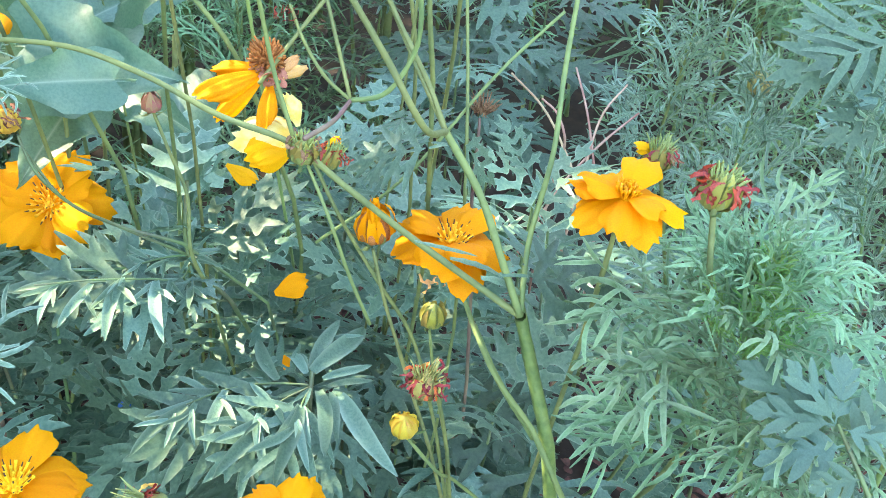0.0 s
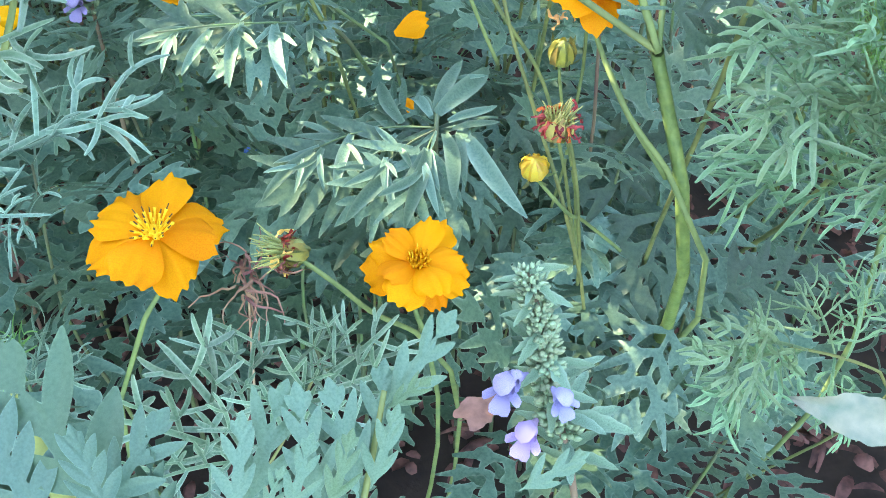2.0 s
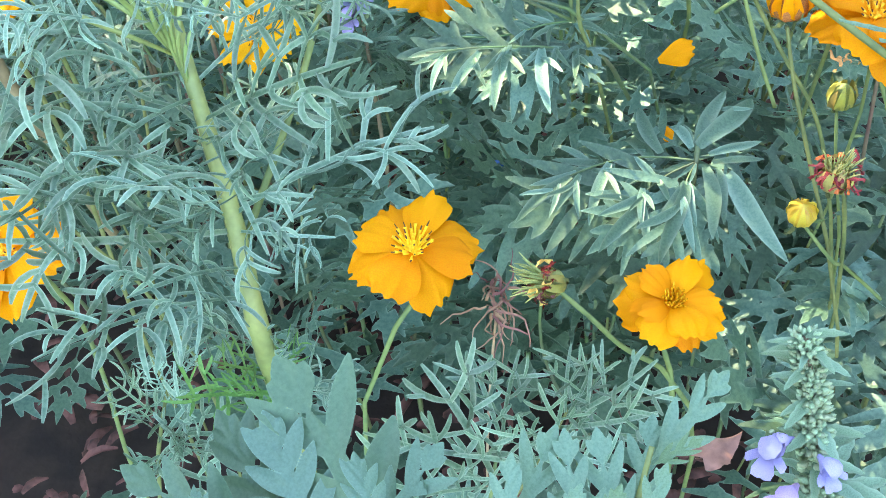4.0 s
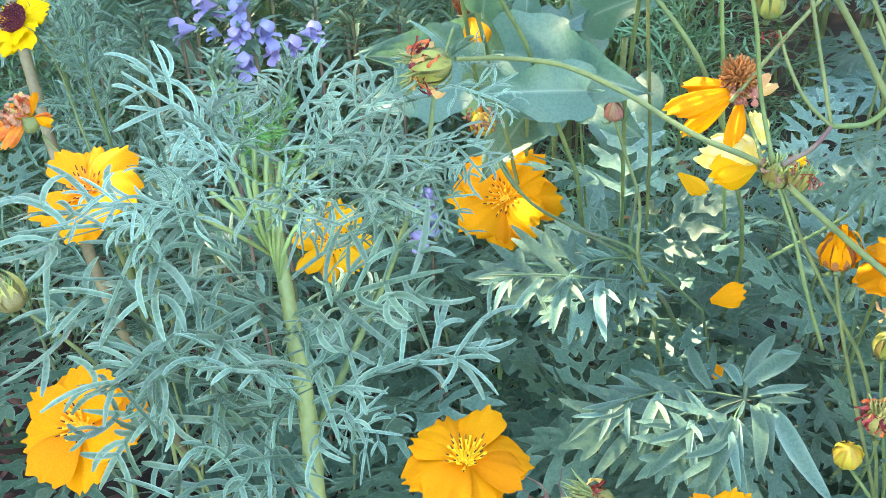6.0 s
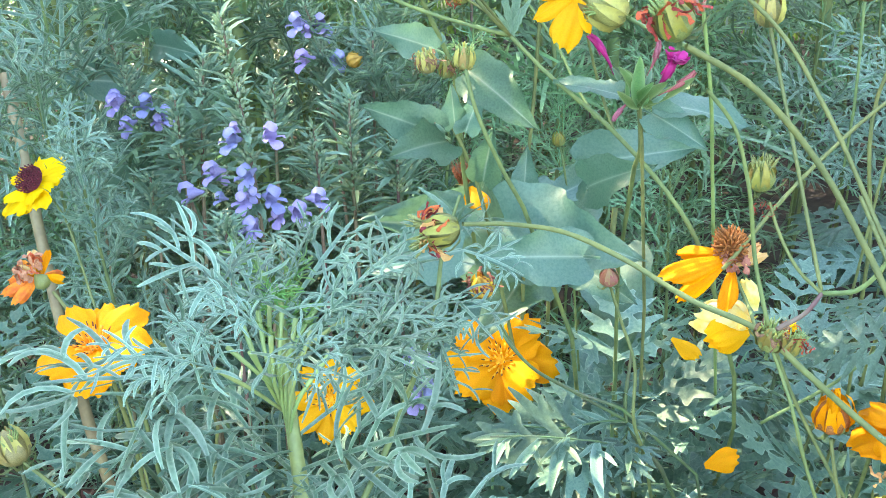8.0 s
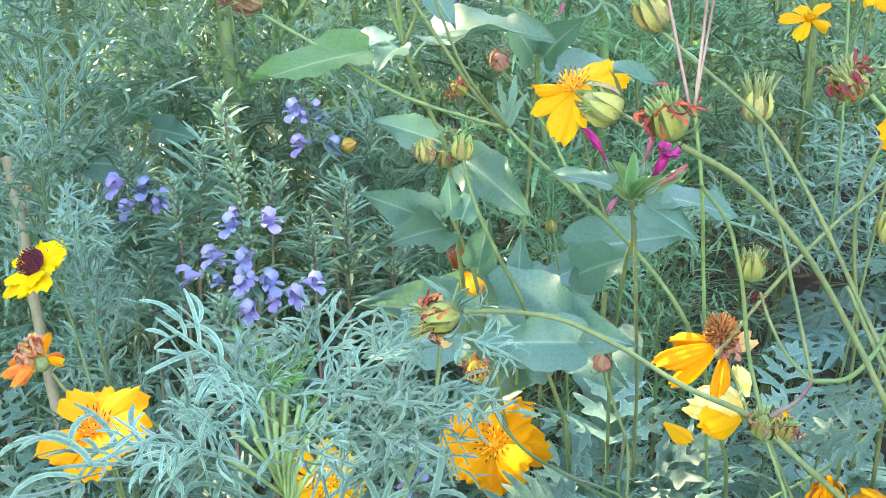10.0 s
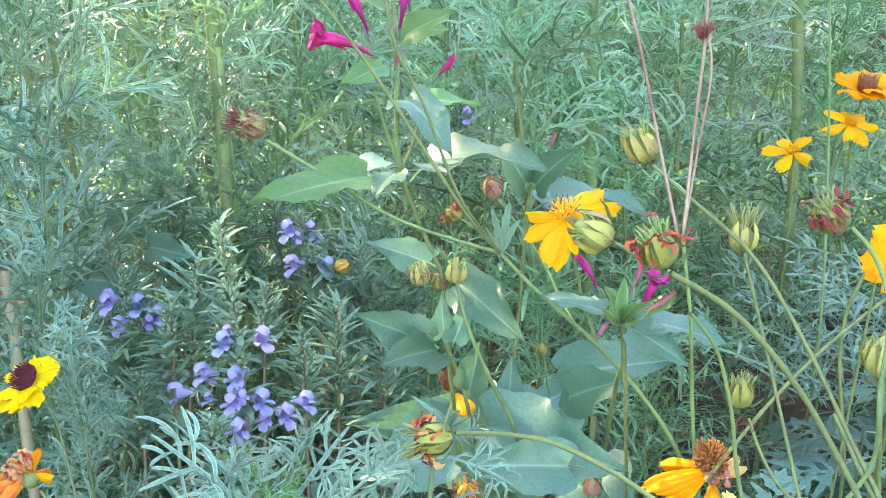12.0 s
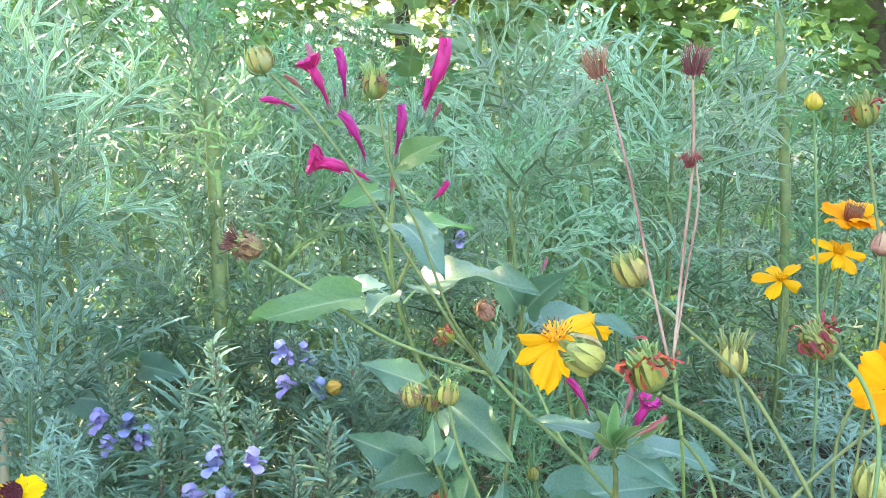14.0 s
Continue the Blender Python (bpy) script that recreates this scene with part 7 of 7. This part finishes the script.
def four_oclock(label, foot, stems, flowers, leaves):
    p = thing("four_oclock", foot[0], foot[1], label, "plant", "four o'clock plants")
    for s, r0, r1 in stems:
        stem(p, s, r0, r1, M_STEM)
    for base, tip, kind in flowers:
        b, t = Vector(base), Vector(tip)
        part("tube_flower", TUBES[kind], p, "", aim(b, t - b, (0, -1, 0.3), (t - b).length))
        part("green_cup", CUP, p, "", aim(b - (t - b).normalized() * 0.004, t - b, (0, -1, 0.3), 0.0075))
    for k, (base, tip, up) in enumerate(leaves):
        b, t = Vector(base), Vector(tip)
        b = b + (t - b) * 0.22
        part("leaf", YOUNG[k % 2] if len(flowers) > 8 and (3 < k < 9 or k == 0) else OVATE[k % 4], p, "", aim(b, t - b, up, (t - b).length))
    return p


U = (0, -0.25, 0.95)
F = (0, -0.85, 0.5)
four_oclock("four o'clock with magenta tube flowers and broad leaves", (0.0, 0.75),
            [([(-0.078, 0.599, 0.862), (-0.075, 0.594, 0.825), (-0.072, 0.594, 0.763), (-0.063, 0.601, 0.734), (-0.049, 0.607, 0.699), (-0.042, 0.615, 0.629), (0.0, 0.75, 0.2), (0.0, 0.75, -0.01)], 0.0016, 0.002),
             ([(-0.087, 0.590, 0.809), (-0.080, 0.592, 0.786), (-0.072, 0.594, 0.763)], 0.0012, 0.0016), ([(-0.059, 0.591, 0.803), (-0.064, 0.593, 0.783), (-0.072, 0.594, 0.763)], 0.0012, 0.0016)],
            [((-0.087, 0.583, 0.830), (-0.125, 0.572, 0.839), 1), ((-0.089, 0.585, 0.840), (-0.105, 0.578, 0.867), 0), ((-0.073, 0.586, 0.842), (-0.071, 0.581, 0.873), 0), ((-0.113, 0.598, 0.869), (-0.130, 0.591, 0.899), 1), ((-0.104, 0.599, 0.873), (-0.110, 0.593, 0.903), 0), ((-0.060, 0.601, 0.866), (-0.049, 0.598, 0.911), 0), ((-0.060, 0.591, 0.868), (-0.057, 0.594, 0.887), 0), ((-0.054, 0.591, 0.862), (-0.048, 0.583, 0.874), 2), ((-0.052, 0.584, 0.818), (-0.042, 0.577, 0.832), 0), ((-0.133, 0.596, 0.868), (-0.151, 0.585, 0.871), 0), ((-0.127, 0.598, 0.877), (-0.138, 0.588, 0.886), 2), ((-0.125, 0.619, 0.882), (-0.132, 0.622, 0.905), 2), ((-0.075, 0.583, 0.820), (-0.073, 0.575, 0.834), 2)],
            [((-0.075, 0.594, 0.762), (-0.142, 0.529, 0.762), (0, -0.5, 0.9)), ((-0.072, 0.594, 0.763), (-0.118, 0.612, 0.767), U), ((-0.070, 0.595, 0.763), (0.001, 0.564, 0.794), U), ((-0.076, 0.591, 0.806), (-0.042, 0.542, 0.804), U), ((-0.076, 0.591, 0.806), (-0.027, 0.584, 0.807), U), ((-0.077, 0.595, 0.835), (-0.046, 0.570, 0.857), F), ((-0.078, 0.603, 0.824), (-0.100, 0.560, 0.818), F), ((-0.068, 0.607, 0.841), (-0.046, 0.609, 0.845), F), ((-0.075, 0.608, 0.851), (-0.114, 0.597, 0.863), U), ((-0.072, 0.594, 0.763), (-0.082, 0.553, 0.764), U), ((-0.048, 0.607, 0.702), (-0.085, 0.587, 0.723), F), ((-0.046, 0.607, 0.699), (-0.005, 0.567, 0.683), F)])
four_oclock("four o'clock shoot with small red buds", (0.06, 0.78),
            [([(0.003, 0.638, 0.749), (0.001, 0.643, 0.713), (-0.001, 0.646, 0.668), (-0.004, 0.639, 0.625), (0.06, 0.78, -0.01)], 0.0014, 0.0018)],
            [((-0.008, 0.629, 0.759), (-0.014, 0.631, 0.775), 2), ((0.012, 0.632, 0.770), (0.016, 0.634, 0.782), 2)],
            [((0.003, 0.637, 0.744), (-0.013, 0.591, 0.782), F), ((0.003, 0.637, 0.744), (0.018, 0.593, 0.777), F), ((0.003, 0.636, 0.737), (0.067, 0.623, 0.755), U), ((0.002, 0.636, 0.733), (0.041, 0.661, 0.748), U)])
four_oclock("four o'clock with drooping pink buds below a spent bloom", (0.1, 0.72),
            [([(0.053, 0.533, 0.701), (0.056, 0.539, 0.674), (0.055, 0.557, 0.656), (0.1, 0.72, -0.01)], 0.0015, 0.002)],
            [((0.039, 0.514, 0.720), (0.025, 0.516, 0.738), 0), ((0.057, 0.505, 0.714), (0.066, 0.499, 0.739), 1), ((0.060, 0.505, 0.712), (0.076, 0.508, 0.724), 2), ((0.047, 0.513, 0.707), (0.039, 0.501, 0.700), 2), ((0.055, 0.515, 0.719), (0.059, 0.518, 0.736), 2)],
            [((0.052, 0.533, 0.701), (0.010, 0.551, 0.708), U), ((0.052, 0.533, 0.699), (0.108, 0.517, 0.702), U), ((0.053, 0.532, 0.698), (0.081, 0.503, 0.692), F)])
tuft = thing("four_oclock", 0.08, 0.74, "tuft of pointed green buds of a four o'clock", "plant", "four o'clock plants")
stem(tuft, [(0.052, 0.519, 0.707), (0.056, 0.530, 0.677), (0.08, 0.74, -0.01)], 0.0012, 0.0016)
for k, (x, y, z) in enumerate(((0.028, 0.484, 0.725), (0.035, 0.498, 0.735), (0.043, 0.510, 0.727), (0.046, 0.488, 0.741), (0.052, 0.499, 0.730), (0.060, 0.510, 0.720), (0.066, 0.487, 0.730), (0.077, 0.500, 0.725), (0.038, 0.507, 0.712), (0.052, 0.485, 0.722), (0.067, 0.498, 0.716), (0.044, 0.509, 0.719), (0.060, 0.488, 0.735))):
    leaf(tuft, TIP_LANCE, (0.052 + 0.006 * math.sin(k), 0.513, 0.704), Vector((0.052, 0.513, 0.704)).lerp(Vector((x, y, z)), 0.62 + 0.1 * (k % 4)), (0, -0.9, 0.4), k)
four_oclock("young four o'clock with pointed leaves", (-0.02, 0.95),
            [([(-0.048, 0.604, 0.662), (-0.036, 0.606, 0.633), (-0.023, 0.610, 0.578), (-0.02, 0.95, -0.01)], 0.0015, 0.002)],
            [((-0.054, 0.593, 0.663), (-0.066, 0.596, 0.674), 2)],
            [((-0.045, 0.601, 0.653), (-0.092, 0.566, 0.685), F), ((-0.045, 0.601, 0.653), (-0.068, 0.542, 0.671), F), ((-0.045, 0.602, 0.656), (-0.047, 0.590, 0.685), F), ((-0.041, 0.601, 0.653), (-0.033, 0.590, 0.682), F), ((-0.031, 0.611, 0.616), (-0.024, 0.585, 0.663), F), ((-0.031, 0.610, 0.613), (-0.069, 0.544, 0.615), F), ((0.028, 0.616, 0.617), (0.051, 0.566, 0.652), F), ((-0.031, 0.607, 0.603), (0.038, 0.534, 0.622), F), ((-0.006, 0.607, 0.600), (-0.004, 0.613, 0.646), F)])
four_oclock("broad heart-shaped leaves on a thick pale stem", (0.03, 0.85),
            [([(0.015, 0.694, 0.600), (0.013, 0.697, 0.547), (0.012, 0.697, 0.483), (0.03, 0.85, -0.01)], 0.0018, 0.002)], [],
            [((0.015, 0.694, 0.600), (0.032, 0.588, 0.595), F), ((0.054, 0.697, 0.600), (0.015, 0.633, 0.609), F), ((0.013, 0.697, 0.547), (-0.067, 0.585, 0.611), F), ((0.013, 0.697, 0.547), (-0.019, 0.608, 0.540), F), ((0.008, 0.693, 0.600), (0.106, 0.687, 0.623), F), ((0.018, 0.695, 0.539), (0.062, 0.634, 0.538), F), ((0.043, 0.552, 0.604), (-0.019, 0.520, 0.619), (0, -0.8, 0.5)), ((-0.025, 0.566, 0.601), (-0.087, 0.539, 0.604), (0, -0.7, 0.6))])
four_oclock("broad-leaved four o'clock at the edge", (-0.06, 0.86),
            [([(0.062, 0.794, 0.531), (0.059, 0.782, 0.474), (0.059, 0.770, 0.381), (-0.06, 0.86, -0.01)], 0.003, 0.004), ([(-0.012, 0.791, 0.493), (-0.006, 0.792, 0.423), (0.005, 0.781, 0.335), (-0.1, 0.84, 0.0)], 0.002, 0.003)], [],
            [((-0.015, 0.805, 0.514), (-0.042, 0.722, 0.488), F), ((-0.011, 0.807, 0.518), (0.037, 0.723, 0.524), F), ((0.061, 0.786, 0.517), (0.064, 0.679, 0.469), F), ((-0.028, 0.788, 0.445), (-0.058, 0.723, 0.444), F), ((0.031, 0.813, 0.546), (0.012, 0.763, 0.536), F), ((0.057, 0.777, 0.428), (0.035, 0.699, 0.412), F)])
four_oclock("young broad-leaved plant behind the dragonhead", (-0.36, 0.92),
            [([(-0.331, 0.880, 0.638), (-0.338, 0.874, 0.588), (-0.344, 0.854, 0.500), (-0.36, 0.92, -0.01)], 0.002, 0.003)], [],
            [((-0.331, 0.879, 0.633), (-0.347, 0.841, 0.681), F), ((-0.331, 0.879, 0.633), (-0.281, 0.833, 0.642), F), ((-0.338, 0.877, 0.597), (-0.378, 0.819, 0.624), F), ((-0.337, 0.861, 0.550), (-0.286, 0.791, 0.519), F), ((-0.337, 0.861, 0.550), (-0.356, 0.791, 0.536), F), ((-0.338, 0.852, 0.522), (-0.339, 0.796, 0.483), F)])

spike("dragonhead spike with lilac flowers behind the feathery plant", [(-0.077, 0.697, 0.492), (-0.074, 0.679, 0.465), (-0.074, 0.667, 0.430), (-0.071, 0.652, 0.390)], ((-0.080, 0.658, 0.471), (-0.049, 0.665, 0.476), (-0.073, 0.657, 0.451), (-0.079, 0.649, 0.441)), 9)
p = thing("spent_cosmos", -0.06, 0.92, "rust-brown bloom with a last orange petal behind leaves", "plant", "budding cosmos stems")
old = bloom(p, (-0.044, 0.647, 0.610), (-0.2, -0.3, 0.9), 0.018, "old", 6, 1, DISC_RUST, 0, 21, 0, (0, 1, 2, 3, 4, 5))
part("petal", PETALS["orange"][1], old, "", aim((-0.040, 0.636, 0.610), Vector((-0.033, 0.620, 0.599)) - Vector((-0.040, 0.636, 0.610)), (0, -0.9, 0.4), 0.024))
part("withered_petals", CRUMPLE["orange"][1], old, "", aim_z((-0.018, 0.647, 0.606), (0.2, 0, -1), 0, 0.016))
stem(p, [(-0.042, 0.645, 0.606), (-0.034, 0.650, 0.569), (-0.06, 0.92, -0.01)], 0.001, 0.0016)
headed("spent_cosmos", "yellow-brown half-closed head on a curved dark stem", lambda p: spent(p, (-0.028, 0.566, 0.577), (-0.2, -0.2, 1), 0.017, "ripe", None, ("brown", "brown")), [(-0.022, 0.561, 0.569), (-0.015, 0.552, 0.554), (-0.002, 0.553, 0.535), (0.024, 0.564, 0.510), (0.059, 0.569, 0.493)], 0.0011, None, M_STEM_DARK)
cosmos("orange cosmos bloom at the edge of the stand", (0.192, 0.518, 0.740), (-0.3, -0.7, 0.6), 0.024, (0.24, 0.8), (0.23, 0.7, 0.35), seed=31)
headed("budding_cosmos", "straw-coloured bud with a dark rim", lambda p: bud(p, (0.165, 0.461, 0.711), (-0.05, -0.1, 1), 0.02, "straw"), [(0.166, 0.460, 0.702), (0.166, 0.457, 0.684), (0.173, 0.466, 0.640)], 0.0013)
headed("budding_cosmos", "small pink bud on a thin stem", lambda p: bud(p, (0.197, 0.579, 0.806), (0, -0.1, 1), 0.013, "pink"), [(0.198, 0.578, 0.800), (0.197, 0.573, 0.767), (0.191, 0.564, 0.711)], 0.0009)
for label, place, tip in (("small magenta blossom deep in the stand", (-0.543, 1.164, 0.657), (-0.542, 1.157, 0.679)), ("small pink blossom in the stand", (-0.559, 1.109, 0.635), (-0.563, 1.111, 0.651)), ("small magenta bud high in the stand", (-0.114, 1.498, 0.986), (-0.102, 1.501, 1.001))):
    p = thing("four_oclock", place[0] + 0.02, place[1] + 0.05, label, "flower", "four o'clock plants")
    b, t = Vector(place), Vector(tip)
    part("tube_flower", TUBES[0], p, "", aim(b, t - b, (0, -1, 0.3), 0.026))
    stem(p, [place, (place[0] + 0.01, place[1] + 0.03, place[2] * 0.5), (place[0] + 0.02, place[1] + 0.05, -0.01)], 0.001, 0.0015)
headed("budding_cosmos", "tiny yellow bud beside the dragonhead", lambda p: bud(p, (-0.153, 0.869, 0.625), (0.9, -0.2, 0.4), 0.013, "ripe"), [(-0.158, 0.868, 0.623), (-0.165, 0.869, 0.596), (-0.162, 0.863, 0.546)], 0.0008)

# ---- small loose things ----
cane = thing("cane", -0.34, 0.7, "thin brown bamboo cane stuck in the soil", "cane")
stem(cane, [(-0.379, 0.723, 0.652), (-0.364, 0.699, 0.609), (-0.350, 0.675, 0.566), (-0.331, 0.645, 0.503), (-0.3, 0.74, -0.02)], 0.0052, 0.0062, M_CANE, "pole")


def loose(name, label, base, tip, mesh, category):
    b, t = Vector(base), Vector(tip)
    ob = new(name, mesh)
    ob.matrix_basis = aim(b, t - b, (0, -0.8, 0.6), (t - b).length)
    return tagged(ob, label, category)


loose("fallen_petal", "fallen orange petal lying on a leaf", (0.113, 0.577, 0.448), (0.133, 0.577, 0.456), PETALS["orange"][0], "petal")
loose("fallen_petal", "small fallen orange petal on a lobed leaf", (0.117, 0.563, 0.410), (0.122, 0.557, 0.403), PETALS["orange"][1], "petal")
loose("fallen_petal", "faded orange petal caught among leaves", (0.085, 0.573, 0.542), (0.100, 0.564, 0.534), PETALS["yellow"][1], "petal")

loose("dead_leaf", "dull pink dead leaf low in the bed", (0.125, 0.384, 0.319), (0.141, 0.379, 0.342), ovate_leaf("dead_leaf", M_DEAD_PINK, 91, 0.8, 0.08, 0.3), "leaf")
loose("dead_leaf", "pale dry leaf caught at the edge of the bed", (0.268, 0.247, 0.477), (0.230, 0.260, 0.483), ovate_leaf("dead_leaf", M_CREAM_LEAF, 93, 0.5, 0.06, 0.2), "leaf")
loose("blue_scrap", "small bright blue scrap among the leaves", (0.009, 0.644, 0.308), (0.018, 0.646, 0.310), narrow_leaf("blue_scrap", M_BLUE, 3, 0.7, 0.3), "scrap")

curled = thing("dead_foliage", -0.01, 0.58, "tangle of curled dry brown leaves", "dead leaves")
rc = random.Random(8)
for k in range(22):
    q = Vector((0.014, 0.428, 0.397)) + Vector((rc.uniform(-0.006, 0.006), rc.uniform(-0.012, 0.012), rc.uniform(-0.006, 0.02)))
    d = Vector((rc.uniform(-1, 1), rc.uniform(-1, 1), rc.uniform(-1, 0.3))).normalized()
    pts = [q]
    for s in range(9):
        d = (d + Vector((rc.uniform(-0.6, 0.6), rc.uniform(-0.6, 0.6), rc.uniform(-0.7, 0.4)))).normalized()
        pts.append(pts[-1] + d * 0.0042)
    g = Geo()
    ribbon(g, pts, [0.0017 * (1.1 - 0.09 * s) for s in range(10)], Vector((rc.uniform(-1, 1), -1, 0.5)), 0.5)
    part("leaf", g.mesh("curled_leaf", M_CURLED), curled)
stem(curled, [(0.014, 0.430, 0.399), (0.009, 0.440, 0.341), (-0.01, 0.52, -0.01)], 0.001, 0.0014, M_DRY_STEM)

# ---- broad-leaved bushes behind the stand ----
for k, (top, spread) in enumerate((((-1.051, 2.237, 0.946), 0.2), ((-0.088, 2.006, 0.986), 0.13))):
    rk = random.Random(70 + k)
    bush = thing("broad_leaved_bush", top[0], top[1], "bright green broad-leaved bush behind the feathery stand", "bush")
    stem(bush, [top, (top[0], top[1], top[2] * 0.5), (top[0], top[1], -0.01)], 0.006, 0.012, M_STEM)
    for e in range(30):
        way = Vector((rk.uniform(-1, 1), rk.uniform(-1, 0.6), rk.uniform(-0.5, 0.6))).normalized()
        at = Vector(top) + Vector((rk.uniform(-1, 1), rk.uniform(-0.6, 0.6), rk.uniform(-1.2, 0.35))) * spread
        leaf(bush, YOUNG, at, at + way * rk.uniform(0.07, 0.12), (0, -0.5, 0.8), e)

# ---- trees at the back of the garden, and two unseen ones added for shade ----
def tree(x, y, h, crown, seed, label, low=0.35, clumps=70, wide=0.05, gaps=(), blade=1.0):
    rr = random.Random(seed)
    p = thing("tree", x, y, label, "tree", "background trees")
    g = Geo()
    tube(g, spline([(x, y, -0.1), (x + rr.uniform(-0.1, 0.1), y, h * 0.3), (x + rr.uniform(-0.3, 0.3), y, h * 0.7), (x + rr.uniform(-0.3, 0.3), y, h)], 5), [0.03 * h * (1 - 0.8 * k / 15) for k in range(16)], 10)
    for k in range(9):
        a, z = rr.uniform(0, 6.283), h * rr.uniform(0.2, 0.8)
        tube(g, spline([(x, y, z), (x + crown * 0.4 * math.cos(a), y + crown * 0.4 * math.sin(a), z + 0.3), (x + crown * 0.8 * math.cos(a), y + crown * 0.8 * math.sin(a), z + 0.5)], 4), [0.04 * (1 - 0.09 * q) for q in range(9)], 6)
    part("trunk", g.mesh("trunk", M_BARK), p)
    g = Geo()
    for k in range(clumps):
        a, r, z = rr.uniform(0, 6.283), crown * math.sqrt(rr.random()), rr.uniform(low, 1.1) * h
        c = Vector((x + r * math.cos(a), y + r * math.sin(a), z))
        for q in range(70):
            o = Vector((rr.gauss(0, 1), rr.gauss(0, 1), rr.gauss(0, 0.7))) * crown * 0.13
            d = Vector((rr.uniform(-1, 1), rr.uniform(-1, 1), rr.uniform(-0.9, 0.4))).normalized() * (blade * rr.uniform(0.06, 0.12))
            up = Vector((rr.uniform(-1, 1), rr.uniform(-1, 1), 1))
            if not any(((c + o + d * 0.5 - Vector(s)).cross(SUN_FROM)).length / SUN_FROM.length < r for s, r in gaps):
                ribbon(g, [c + o, c + o + d * 0.5, c + o + d], [0.012, wide, 0.004], up, None)
    part("crown", g.mesh("crown", M_TREE_LEAF), p)


# openings cut in the two unseen crowns to let sun patches fall on the bed: a place that the sun reaches, and how wide
SUN_GAPS = (((0.018, 0.543, 0.494), 0.077), ((0.097, 0.488, 0.599), 0.07), ((-0.277, 0.949, 0.785), 0.12), ((-0.131, 0.418, 0.573), 0.075), ((0.193, 0.695, 0.594), 0.07), ((-0.508, 1.13, 0.747), 0.1), ((-0.399, 1.023, 0.665), 0.09), ((-0.461, 0.965, 0.646), 0.09), ((-0.419, 1.245, 0.8), 0.11), ((-0.525, 1.346, 0.848), 0.11))
for i, (x, y, h, c, n) in enumerate(((-4.0, 9.2, 4.0, 2.3, 110), (-1.2, 11.0, 3.8, 2.2, 110), (3.0, 9.8, 4.0, 2.3, 150), (5.6, 11.0, 4.6, 2.6, 110), (-7.2, 11.5, 5.0, 2.8, 70), (1.0, 13.0, 5.0, 2.8, 130))):
    tree(x, y, h, c, 40 + i, "leafy green tree behind the flower bed", 0.08, n, 0.12, (), 1.7)
# out of view on the left: added only to keep sun off bed and stand
tree(-2.75, 2.3, 4.2, 1.45, 119, "unseen leafy tree added to shade the flower bed", 0.62, 150, 0.085, SUN_GAPS)
tree(-2.1, 4.7, 4.6, 1.3, 61, "unseen tall tree added to shade the stand", 0.62, 90, 0.085, SUN_GAPS)
